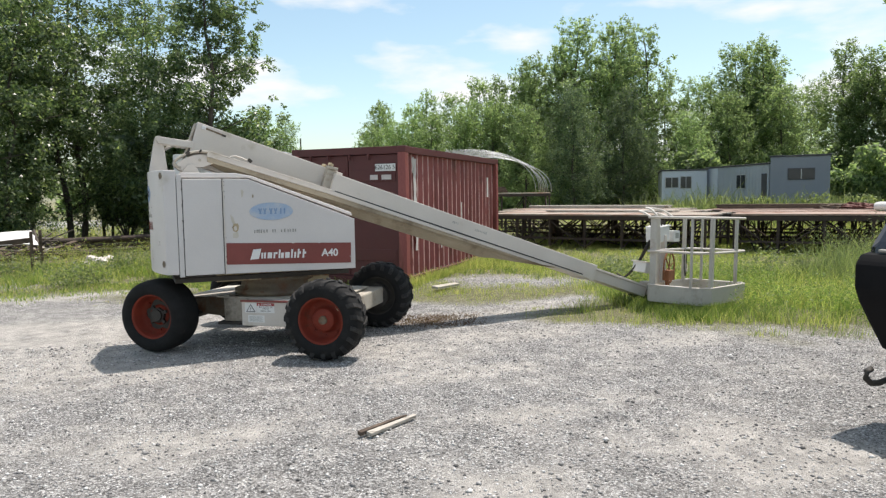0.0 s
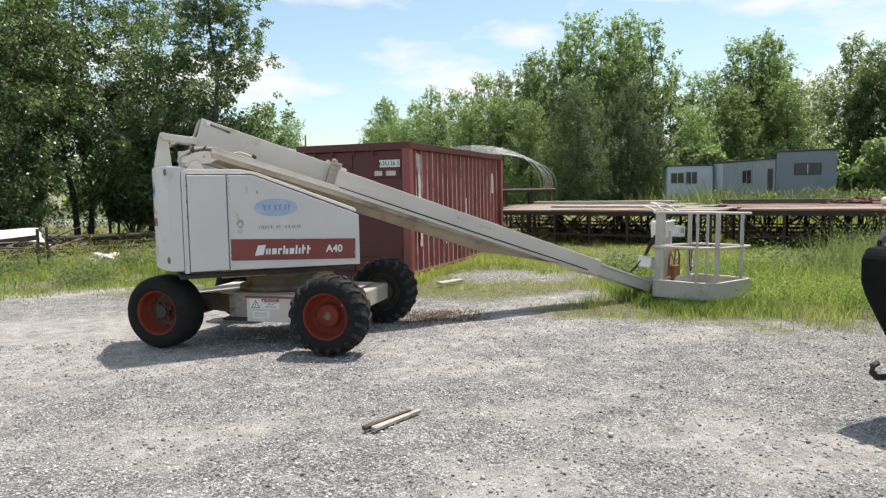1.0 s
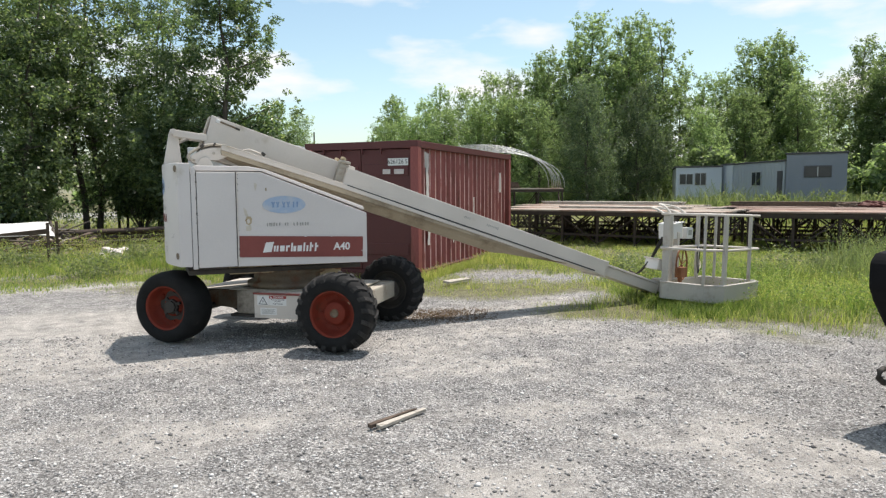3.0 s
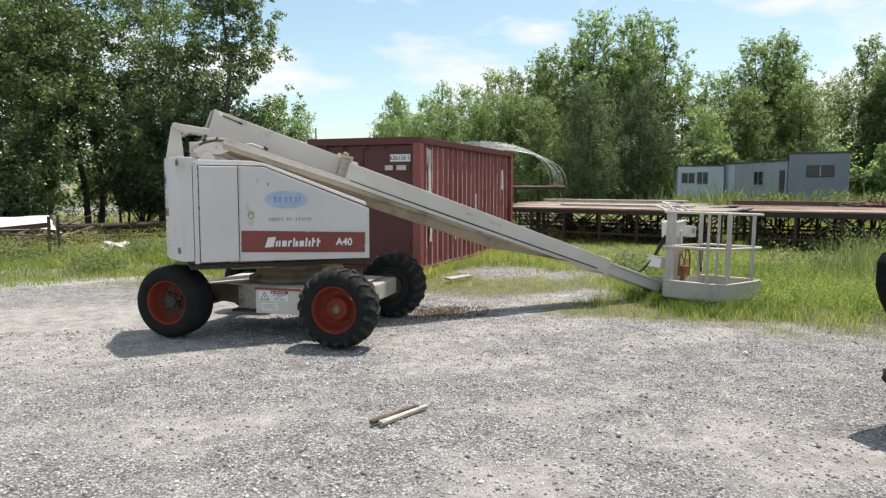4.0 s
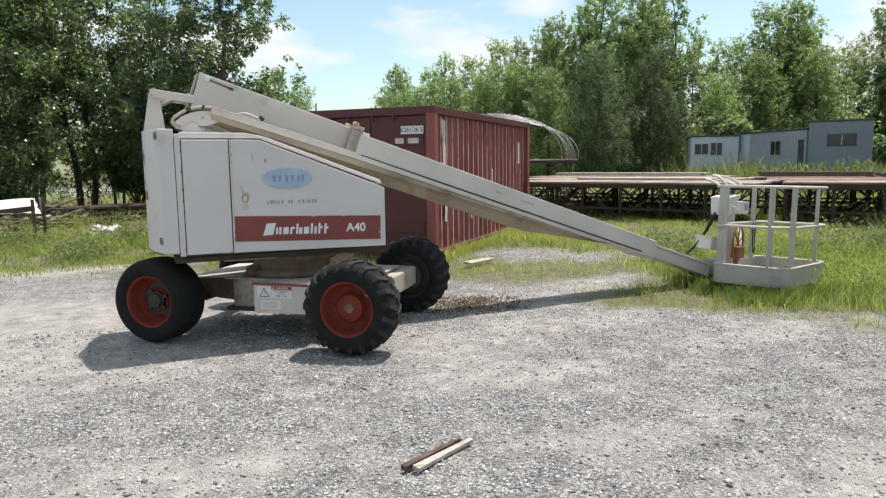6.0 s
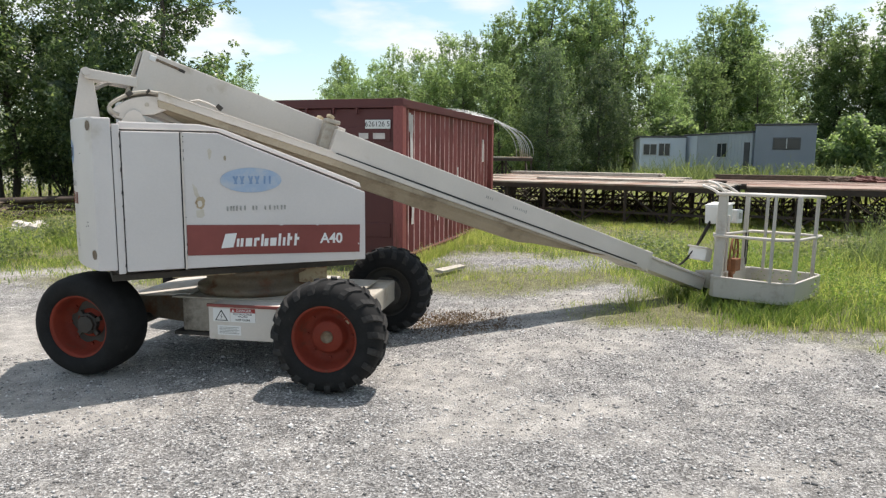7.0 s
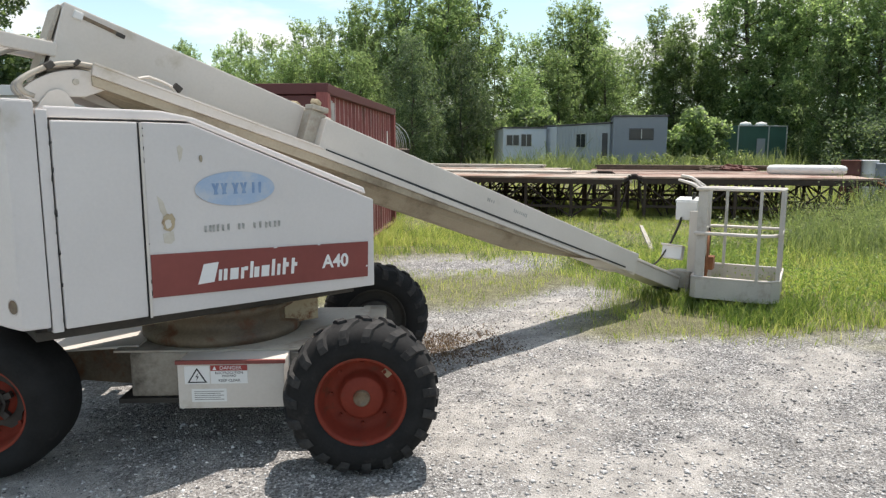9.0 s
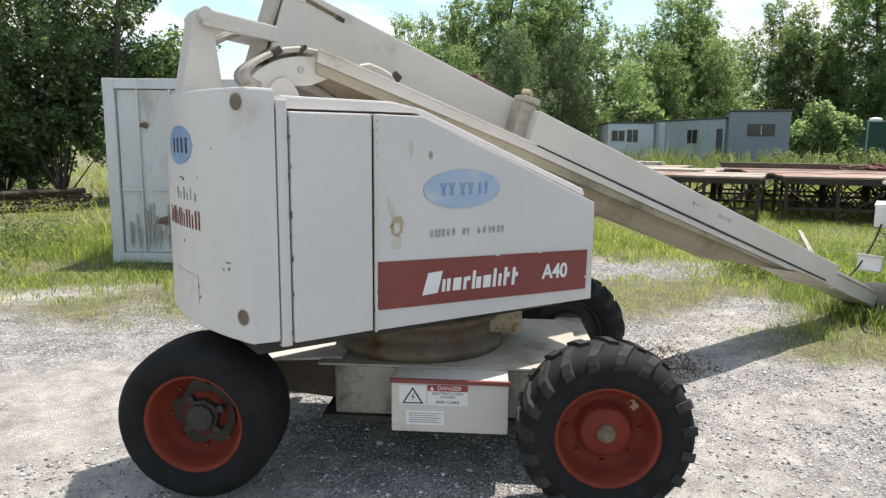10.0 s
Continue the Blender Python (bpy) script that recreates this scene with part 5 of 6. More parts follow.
# ---- staging tables on trestles ----
def make_table(at, turn, long, deep, label, seed, top=1.05, deck=M_PLANK):
    """A steel-decked staging table; x along its front edge, y towards its back."""
    rng = random.Random(seed)
    t = thing("staging_table", pose(*at, 0, 0, turn), label, "staging table", "rusty tables beyond the lift")
    n = max(3, int(deep / 0.42))
    for k in range(n):
        w = deep / n
        part("deck_plank", box((long + rng.uniform(-0.06, 0.06), w - 0.02, 0.045), (long / 2 + rng.uniform(-0.03, 0.03), (k + 0.5) * w, top - 0.022 + rng.uniform(-0.006, 0.012)), (rng.uniform(-0.6, 0.6), 0, 0), bevel=0.005), deck, t)
    for y in (0.05, deep - 0.05):
        part("edge_beam", box((long, 0.07, 0.12), (long / 2, y, top - 0.11), bevel=0.006), M_TRUSS, t)
    bays = max(2, int(long / 1.05))
    for i in range(bays + 1):
        x = 0.06 + (long - 0.12) * i / bays
        for y in (0.08, deep - 0.08):
            part("leg", box((0.07, 0.07, top - 0.16), (x, y, (top - 0.16) / 2), bevel=0.006), M_TRUSS, t)
        part("cross_beam", box((0.06, deep - 0.1, 0.09), (x, deep / 2, top - 0.11)), M_TRUSS, t)
        part("cross_brace", rod((x, 0.1, 0.08), (x, deep - 0.1, top - 0.2), 0.022, 6), M_TRUSS, t)
        if i < bays:
            x2 = 0.06 + (long - 0.12) * (i + 1) / bays
            for y in (0.08, deep - 0.08):
                part("brace", rod((x, y, 0.06 if i % 2 else top - 0.2), (x2, y, top - 0.2 if i % 2 else 0.06), 0.022, 6), M_TRUSS, t)
                part("stringer", box((x2 - x, 0.05, 0.06), ((x + x2) / 2, y, 0.32)), M_TRUSS, t)
            for q in range(6):
                xa = x + (x2 - x) * rng.random()
                part("loose_bar", rod((xa, rng.uniform(0.2, deep - 0.2), 0.03), (xa + rng.uniform(-0.5, 0.5), rng.uniform(0.1, deep - 0.1), rng.uniform(0.3, 0.85)), 0.018, 5), M_TRUSS, t)
    return t


TBL = "long rusty steel staging table with a sun-bleached plank deck"


def table_row(x, y, ang, long, deep, count, slip, seed, deck, label):
    """Tables one behind another, each slipped a little along its front."""
    a = radians(ang)
    u, w = Vector((math.cos(a), math.sin(a))), Vector((-math.sin(a), math.cos(a)))
    for k in range(count):
        p = Vector((x, y)) + w * (deep + 0.12) * k - u * slip * k
        make_table((p.x, p.y, 0), ang, long, deep, label, seed + k, deck=deck)


# the first row's near edge runs from its far corner down to its near one
table_row(8.21, 12.1, -61.5, 7.0, 2.5, 3, 1.25, 40, M_PLANK, TBL)
table_row(12.4, 5.9, -53.0, 5.4, 2.2, 3, 0.6, 50, M_RUST_DECK, "long steel staging table with a rust-brown deck")


def stack(name, at, turn, long, count, mat, label, category, size=(0.22, 0.05), seed=1):
    """Boards or bars laid on one another."""
    rng = random.Random(seed)
    t = thing(name, pose(*at, 0, 0, turn), label, category)
    for k in range(count):
        part("board", box((long + rng.uniform(-0.3, 0.2), size[0], size[1]), (rng.uniform(-0.1, 0.1), (k % 3) * (size[0] + 0.02), size[1] * (0.5 + k // 3)), (0, 0, rng.uniform(-1.5, 1.5)), bevel=0.006), mat, t)
    return t


stack("plank_stack", (14.85, 15.1, 1.065), -61.5, 6.0, 6, M_WOOD, "low stack of grey planks lying on a staging table", "planks", seed=3)
stack("plank_stack", (11.6, 10.2, 1.065), -61.5, 4.2, 3, M_WOOD, "low stack of grey planks lying on a staging table", "planks", seed=5)
stack("plank_stack", (18.35, 8.2, 1.065), -53.0, 5.6, 6, M_DIRTY_WOOD, "stack of dark boards lying on a staging table", "planks", (0.2, 0.07), seed=7)
tank = thing("white_tank", pose(16.7, 3.75, 1.195, 0, 0, -62), "long white round-ended tank lying on a staging table", "tank")
bm = lathe([(0.0, -0.95), (0.07, -0.94), (0.11, -0.89), (0.13, -0.8), (0.13, 0.8), (0.11, 0.89), (0.07, 0.94), (0.0, 0.95)], 24)
bm.transform(pose(0, 0, 0, 0, 90, 0))
part("shell", bm, M_PVC, tank, "", True)
part("valve", rod((0.3, 0, 0.12), (0.3, 0, 0.17), 0.025), M_DARK, tank)

# ---- site trailers ----


def make_trailer(name, at, turn, wide, long, top, label, mat, windows, parapet=0.0):
    """A boxy site trailer; x across its near end, y towards its far end."""
    t = thing(name, pose(*at, 0, 0, turn), label, "site trailer")
    part("wall", box((wide, long, top - 0.55), (wide / 2, long / 2, 0.55 + (top - 0.55) / 2), bevel=0.02), mat, t)
    part("roof", box((wide + 0.12, long + 0.12, 0.09), (wide / 2, long / 2, top + 0.045), bevel=0.02), M_TR_ROOF, t)
    part("undercarriage", box((wide - 0.5, long - 0.3, 0.5), (wide / 2, long / 2, 0.28)), M_TRUSS, t)
    for k in range(int(wide / 0.3)):
        part("siding_rib", box((0.025, 0.016, top - 0.7), (0.2 + 0.3 * k, -0.004, 0.62 + (top - 0.7) / 2)), mat, t)
    for x, z, w, h, face in windows:
        if face == "end":
            fr = part("window", box((w + 0.10, 0.05, h + 0.10), (x, -0.012, z), bevel=0.008), M_TR_ROOF if mat is M_TR_GREY else M_GALV, t)
            part("pane", box((w, 0.02, h), (x, -0.034, z)), M_GLASS_DK, fr)
            part("mullion", box((0.04, 0.02, h), (x, -0.048, z)), M_GALV, fr)
        else:
            fr = part("window", box((0.05, w + 0.10, h + 0.10), (-0.012, x, z), bevel=0.008), M_TR_ROOF, t)
            part("pane", box((0.02, w, h), (-0.034, x, z)), M_GLASS_DK, fr)
    return t


make_trailer("site_trailer", (28.83, 26.5, 0), -40, 2.7, 6.0, 2.98, "white aluminium site trailer with dark windows among tall weeds", M_TR_WHITE, [(0.60, 2.25, 0.75, 0.62, "end"), (1.45, 2.25, 0.62, 0.72, "end")])
mid_trailer = make_trailer("site_trailer", (31.44, 25.35, 0), -106.4, 6.5, 2.5, 3.1, "pale grey site trailer with one small window among tall weeds", M_TR_MID, [(3.9, 2.2, 0.85, 0.75, "end")])
part("end_panel", box((1.35, 0.03, 2.5), (0.70, -0.02, 1.82), bevel=0.006), M_TR_WHITE, mid_trailer, "white aluminium end panel")
part("door", box((0.45, 0.03, 1.7), (6.1, -0.02, 1.75), bevel=0.006), M_TR_ROOF, mid_trailer, "narrow dark door")
make_trailer("site_trailer", (28.55, 18.15, 0), -53, 2.75, 4.6, 3.40, "tall grey site trailer with one wide window among weeds", M_TR_GREY, [(1.45, 2.5, 1.15, 0.50, "end")])
green = thing("storage_unit", pose(40.6, 17.2, 0, 0, 0, -27), "dark green sheet metal storage unit with white roof vents", "storage unit")
part("body", box((3.7, 5.0, 2.9), (1.85, 2.5, 1.75), bevel=0.03), M_GREEN, green)
part("base", box((3.5, 4.8, 0.32), (1.85, 2.5, 0.16)), M_TRUSS, green)
for x in (0.03, 2.3, 3.67):
    part("trim", box((0.08, 0.05, 2.9), (x, -0.02, 1.75), bevel=0.01), M_GALV, green)
part("trim", box((3.7, 0.05, 0.07), (1.85, -0.02, 3.2), bevel=0.01), M_GALV, green)
part("door", box((0.62, 0.04, 1.9), (1.75, -0.02, 1.45), bevel=0.01), M_TR_GREY, green)
for x in (1.3, 2.5):
    bm = lathe([(0.34, 0.0), (0.38, 0.10), (0.30, 0.24), (0.0, 0.30)], 18)
    bm.transform(pose(x, 1.0, 3.2))
    part("roof_vent", bm, M_PVC, green, "", True)

# drums and the tarp heap


def make_drum(x, y, mat, label, tall=1.12, r=0.32):
    d = thing("drum", pose(x, y, 0), label, "drum", "drums behind the tables")
    prof = [(0.0, 0.0), (r, 0.0), (r + 0.012, 0.02), (r, 0.04)]
    for z in (tall * 0.34, tall * 0.67):
        prof += [(r, z - 0.02), (r + 0.014, z), (r, z + 0.02)]
    prof += [(r, tall - 0.04), (r + 0.012, tall - 0.02), (r, tall), (r - 0.02, tall - 0.02), (0, tall - 0.02)]
    part("shell", lathe(prof, 28), mat, d, "", True)
    part("bung", rod((0.2, 0.1, tall - 0.02), (0.2, 0.1, tall + 0.01), 0.03), M_STEEL, d)


make_drum(22.9, 4.72, M_DRUM, "rusty brown steel drum standing in weeds", 1.38, 0.29)
make_drum(23.25, 4.28, M_WHITE_CT, "pale grey steel drum standing in weeds", 1.38, 0.27)
make_drum(23.35, 3.88, M_TR_GREY, "grey steel drum standing in weeds", 1.28, 0.29)


def heap(name, at, turn, size, mat, label, category, seed, sharp=1.0):
    """A crumpled or tumbled mound with an uneven skin."""
    bm = bmesh.new()
    bmesh.ops.create_icosphere(bm, subdivisions=4, radius=1.0)
    off = Vector((seed * 3.7, seed * 1.3, 0))
    for v in bm.verts:
        n = noise.noise(v.co * 1.9 + off) * 0.38 + abs(noise.noise(v.co * 4.6 + off)) * 0.3 * sharp
        v.co = v.co * (0.85 + n)
        v.co.z = max(v.co.z, -0.12)
    bmesh.ops.scale(bm, vec=size, verts=bm.verts)
    bm.transform(pose(*at, 0, 0, turn))
    ob = part(name, bm, mat)
    return tagged(ob, label, category)


heap("plastic_sheet", (25.4, 2.75, 0.1), -65, (1.5, 0.6, 1.15), M_PVC, "crumpled white plastic sheeting heaped in the weeds", "plastic sheet", 3, 1.6)
heap("scrap_mound", (27.0, 11.4, 0.0), -60, (1.3, 0.8, 0.8), M_DIRTY_WOOD, "low mound of dark scrap in the weeds", "scrap", 5)
stack("board_stack", (26.5, 13.4, 0.0), -55, 3.6, 9, M_WOOD, "loose grey boards on the weedy ground", "boards", (0.2, 0.12), seed=9)

# bent hoops of a greenhouse frame on a far table
make_table((10.4, 21.4, 0), -29, 5.5, 2.4, "tall rusty steel staging table with a weathered deck", 60, 1.72)
stack("scrap_boards", (12.6, 20.9, 1.74), -29, 2.6, 8, M_DIRTY_WOOD, "dark boards and scrap lying on the tall table", "boards", (0.2, 0.09), seed=15)
hoops = thing("greenhouse_hoops", pose(12.25, 20.35, 1.73, 0, 0, -27), "bundle of bent galvanised greenhouse hoops resting on a tall table", "pipe hoops")
for k in range(9):
    pts = []
    for i in range(23):
        a = math.pi * i / 22
        pts.append((-0.05 * k - (3.42 - 0.10 * (k % 4)) * math.cos(a), 0.09 * k, 0.01 + (1.62 + 0.05 * k) * math.sin(a) ** (0.8 + 0.04 * (k % 3))))
    part("hoop", pipe(pts, 0.013, 6), M_GALV, hoops, "", True)

# ---- things on the gravel ----


def make_stick(name, a, b, w, h, mat, label):
    a, b = Vector(a), Vector(b)
    m = (a + b) / 2
    bm = box(((b - a).length, w, h), (0, 0, 0), bevel=0.006)
    for v in bm.verts:
        v.co += Vector((0, noise.noise(v.co * 4) * 0.012, noise.noise(v.co * 5) * 0.006))
        if v.co.x > 0:
            v.co.y *= 0.7
    bm.transform(Matrix.Translation(m) @ pose(0, 0, 0, 6, math.degrees(math.asin((a.z - b.z) / (b - a).length)), math.degrees(math.atan2(b.y - a.y, b.x - a.x))))
    return tagged(part(name, bm, mat), label, "wood scrap")


make_stick("wood_scrap", (-0.80, -3.025, 0.022), (-0.36, -2.805, 0.024), 0.046, 0.026, M_WOOD, "split pale grey board end lying on the gravel")
make_stick("wood_scrap", (-0.86, -2.99, 0.026), (-0.48, -2.815, 0.026), 0.034, 0.030, M_DIRTY_WOOD, "narrow dark board end lying on the gravel")
make_stick("wood_scrap", (-0.50, -2.775, 0.014), (-0.41, -2.765, 0.014), 0.022, 0.022, M_DIRTY_WOOD, "short dark rotten splinter lying on the gravel")
make_stick("board", (2.55, 3.35, 0.06), (3.15, 3.7, 0.05), 0.14, 0.04, M_WOOD, "weathered board lying in the grass by the container")
make_stick("board", (7.6, 2.6, 0.05), (8.0, 3.1, 0.40), 0.09, 0.03, M_WOOD, "weathered board leaning in the weeds behind the boom")

for k in range(4):
    tip = Vector((15.5 + 0.15 * k, 1.7 - 0.35 * k, 0.98 - 0.16 * k))
    end = Vector((15.9 + 0.3 * k, -0.1 - 0.25 * k, 0.05))
    tagged(part("leaning_pipe", rod(tip, end, 0.026, 8), M_RUST, None, "", True), "rusty pipe leaning on the end of a staging table", "pipe", "pipes leaning on the table")
heap("scrap_mound", (18.6, 6.6, 1.06), -70, (0.55, 0.32, 0.20), M_DRUM, "small heap of rusty scrap lying on a staging table", "scrap", 8, 1.8)
heap("scrap_mound", (18.2, 7.2, 1.06), -60, (0.4, 0.25, 0.15), M_DIRTY_WOOD, "small heap of dark scrap lying on a staging table", "scrap", 9, 1.8)

# ---- dark pickup truck at the yard's edge ----
truck = thing("pickup_truck", pose(2.36, -5.30, 0, 0, 0, 0), "black pickup truck with a dark bumper and steel tow hooks", "truck")


def profile(name, outline, wide, mat, label="", bevel=0.02, y=0.0, parent=None):
    """A side outline of x and z, as wide as given."""
    return part(name, prism(outline, wide, Matrix.Translation((0, y + wide / 2, 0)) @ XZ, bevel=bevel), mat, parent or truck, label)


profile("body", [(0.40, 0.56), (0.30, 0.80), (0.22, 1.20), (0.30, 1.27), (1.70, 1.34), (1.75, 1.34), (3.70, 1.34), (5.40, 1.32), (5.40, 0.55)], 1.86, M_BLACKPAINT, "black glossy body", 0.05)
profile("hood", [(0.09, 1.22), (0.10, 1.27), (0.33, 1.52), (0.75, 1.60), (1.72, 1.66), (1.72, 1.25)], 1.87, M_BLACKPAINT, "black hood reflecting the sky", 0.05)
cab = profile("cab", [(1.70, 1.30), (1.74, 1.64), (2.25, 2.10), (3.20, 2.12), (3.50, 1.95), (3.60, 1.30)], 1.62, M_BLACKPAINT, "", 0.05)
for s in (1, -1):
    part("side_window", box((1.05, 0.02, 0.40), (2.72, s * 0.812, 1.80), bevel=0.01), M_GLASS_DK, cab)
part("windscreen", box((0.62, 1.40, 0.02), (1.985, 0, 1.885), (0, -42, 0), bevel=0.008), M_GLASS_DK, cab)
bumper = profile("bumper", [(0.34, 0.50), (0.17, 0.72), (0.05, 0.88), (0.0, 0.98), (0.0, 1.15), (0.05, 1.22), (0.30, 1.26), (0.42, 1.2), (0.42, 0.55)], 1.94, M_BLACKPLASTIC, "black plastic bumper", 0.03)
part("bumper_lip", box((0.16, 1.70, 0.02), (0.15, 0, 1.255), (0, -8, 0), bevel=0.006), M_STEEL, bumper)
for y in (0.70, -0.70):
    part("tow_hook", pipe([(0.36, y, 0.44), (0.05, y, 0.40), (-0.10, y, 0.38), (-0.19, y, 0.39), (-0.24, y, 0.43), (-0.235, y, 0.475), (-0.19, y, 0.485)], 0.021, 8), M_DARK, bumper, "dark steel tow hook", True)
part("skid_plate", box((0.6, 1.3, 0.14), (0.62, 0, 0.47), (0, -10, 0), bevel=0.02), M_DARK, truck)
part("frame_rail", box((4.6, 0.9, 0.16), (2.9, 0, 0.48), bevel=0.02), M_DARK, truck)
for y in (0.74, -0.74):
    part("headlight", box((0.06, 0.30, 0.16), (0.245, y, 1.06), (0, 8, 0), bevel=0.02), M_GLASS_DK, truck)
for x in (0.95, 4.3):
    for s in (1, -1):
        bm = lathe([(0.21, 0.10), (0.24, 0.125), (0.34, 0.12), (0.385, 0.08), (0.39, 0.0), (0.385, -0.08), (0.34, -0.12), (0.21, -0.12)], 36)
        bm.transform(pose(x, s * 0.82, 0.39, -90 * s, 0, 0))
        wheel = part("tyre", bm, M_RUBBER, truck, "", True)
        bm = lathe([(0.225, 0.09), (0.21, 0.06), (0.12, 0.05), (0.06, 0.08), (0.0, 0.085)], 28)
        bm.transform(pose(x, s * 0.82, 0.39, -90 * s, 0, 0))
        part("rim", bm, M_STEEL, wheel, "", True)

# ---- clutter by the trees ----
rack = thing("sheet_rack", pose(-4.35, 11.1, 0, 0, 0, 8), "white sheet lying on a dark wooden rack by the trees", "rack")
sheet = bmesh.new()
bmesh.ops.create_grid(sheet, x_segments=26, y_segments=9, size=0.5)
for v in sheet.verts:
    x, y = v.co.x * 3.2, v.co.y * 1.15
    v.co = Vector((x + 0.05 * noise.noise(Vector((0, y * 4, 3))), y + 0.06 * noise.noise(Vector((x * 2, 0, 7))), 0.10 * noise.noise(Vector((x * 0.9, y * 1.4, 1))) + 0.02 * math.sin(y * 30) - 0.10 * max(0.0, abs(x + 0.4) - 0.9)))
bmesh.ops.solidify(sheet, geom=sheet.faces[:], thickness=0.012)
sheet.transform(pose(-1.50, 0.6, 0.76, 16, -5, 4))
part("sheet", sheet, M_PVC, rack, "bent white plastic sheet", True)
part("frame_board", box((3.3, 0.08, 0.12), (-1.6, 0.1, 0.60), (0, -5, 4), bevel=0.008), M_DIRTY_WOOD, rack)
for x, y in ((0.0, 0.0), (0.22, 0.9), (-2.6, 0.0), (-2.5, 0.95)):
    part("leg", box((0.07, 0.07, 0.95 if x > -1 else 0.75), (x, y, 0.475 if x > -1 else 0.37), bevel=0.008), M_DIRTY_WOOD, rack)
part("foot_board", box((1.2, 0.2, 0.05), (-0.4, -0.1, 0.03), (0, 0, 5), bevel=0.008), M_DIRTY_WOOD, rack)
brush = thing("brush_pile", pose(-4.5, 15.3, 0, 0, 0, 10), "tangled pile of dead branches and broken boards by the trees", "brush pile")
rng_b = random.Random(12)
for k in range(70):
    a, l = rng_b.uniform(0, math.tau), rng_b.uniform(0.5, 1.3)
    c = Vector((rng_b.gauss(0, 0.6), rng_b.gauss(0, 0.35), 0))
    c.z = max(0.08, 0.75 - 0.55 * c.length) * rng_b.random() + 0.05
    d = Vector((math.cos(a), math.sin(a) * 0.7, rng_b.uniform(-0.25, 0.45))) * l * 0.5
    if k % 4:
        part("branch", rod(c - d, c + d, rng_b.uniform(0.015, 0.04), 5), M_BARK if k % 3 else M_DIRTY_WOOD, brush)
    else:
        part("board", box((l, 0.14, 0.03), tuple(c), (rng_b.uniform(-25, 25), rng_b.uniform(-20, 20), math.degrees(a)), bevel=0.004), M_WOOD if k % 3 == 0 else M_DIRTY_WOOD, brush)
heap("rubble_mound", (-3.0, 12.4, -0.02), 30, (0.5, 0.35, 0.22), M_PALE, "small pale heap of rubble in the grass", "rubble", 11, 1.5)
pipes = thing("pipe_pile", pose(-3.3, 16.5, 0, 0, 0, 4), "long pile of rusty pipes and poles under the trees", "pipes")
rng_p = random.Random(6)
for k in range(15):
    part("pipe", rod((-2.6 + rng_p.uniform(-0.8, 0.4), (k % 5) * 0.16, 0.09 + 0.14 * (k // 5)), (2.7 + rng_p.uniform(-0.9, 0.3), (k % 5) * 0.16 + rng_p.uniform(-0.2, 0.2), 0.09 + 0.14 * (k // 5) + rng_p.uniform(-0.02, 0.1)), 0.07, 8), (M_TRUSS, M_DIRTY_WOOD, M_TRUSS, M_DRUM, M_TRUSS)[k % 5], pipes, "", True)


# ---- plants ----
def blades(name, rng, x, y, tall, wide, mat, label, lean=1.05, plain=False):
    """Bent tapering blades of two faces, or one if plain."""
    n = len(x)
    h = tall * rng.uniform(0.55, 1.25, n)
    a = rng.uniform(0, math.tau, n)
    u = np.stack([np.cos(a), np.sin(a), 0 * a], -1) * (wide * rng.uniform(0.6, 1.4, n))[:, None]
    b = rng.uniform(0, math.tau, n)
    d = np.stack([np.cos(b), np.sin(b), 0 * b], -1) * (h * lean * rng.uniform(0.1, 1, n))[:, None]
    p = np.stack([x, y, height(x, y) - 0.01], -1)
    up = np.stack([0 * h, 0 * h, h], -1)
    m = p + up * 0.62 + d * 0.3
    t = p + up + d
    if plain:
        co = np.stack([p - u, p + u, t + u * 0.25, t - u * 0.25], 1).reshape(-1, 3)
        return tagged(new(name, array_mesh(name, co, np.arange(n * 4).reshape(-1, 4), mat)), label, "grass", kind="stuff")
    co = np.stack([p - u, p + u, m + u * 0.7, m - u * 0.7, t + u * 0.12, t - u * 0.12], 1).reshape(-1, 3)
    i = np.arange(n)[:, None] * 6
    f = np.concatenate([i + np.array([[0, 1, 2, 3]]), i + np.array([[3, 2, 4, 5]])], 0)
    return tagged(new(name, array_mesh(name, co, f, mat)), label, "grass", kind="stuff")


def clumped(rng, n, x0, x1, y0, y1, keep, tuft=0.10, per=9):
    """Places in tufts, kept where keep says."""
    m = n // per
    cx, cy = rng.uniform(x0, x1, m * 4), rng.uniform(y0, y1, m * 4)
    ok = rng.random(m * 4) < keep(cx, cy)
    cx, cy = cx[ok][:m], cy[ok][:m]
    x = np.repeat(cx, per) + rng.normal(0, tuft, len(cx) * per)
    y = np.repeat(cy, per) + rng.normal(0, tuft, len(cx) * per)
    return x, y


FOOT = [(2.43, 4.33, radians(CT_TURN), 6.06, 2.44)]


def clear_of(x, y):
    """Zero under the containers."""
    out = np.ones_like(x)
    for px, py, a, L, W in FOOT:
        lx, ly = (x - px) * np.cos(a) + (y - py) * np.sin(a), -(x - px) * np.sin(a) + (y - py) * np.cos(a)
        out = out * (1 - ((lx > 0.02) & (lx < L) & (ly > 0.02) & (ly < W)))
    return out


rng_g = np.random.default_rng(9)


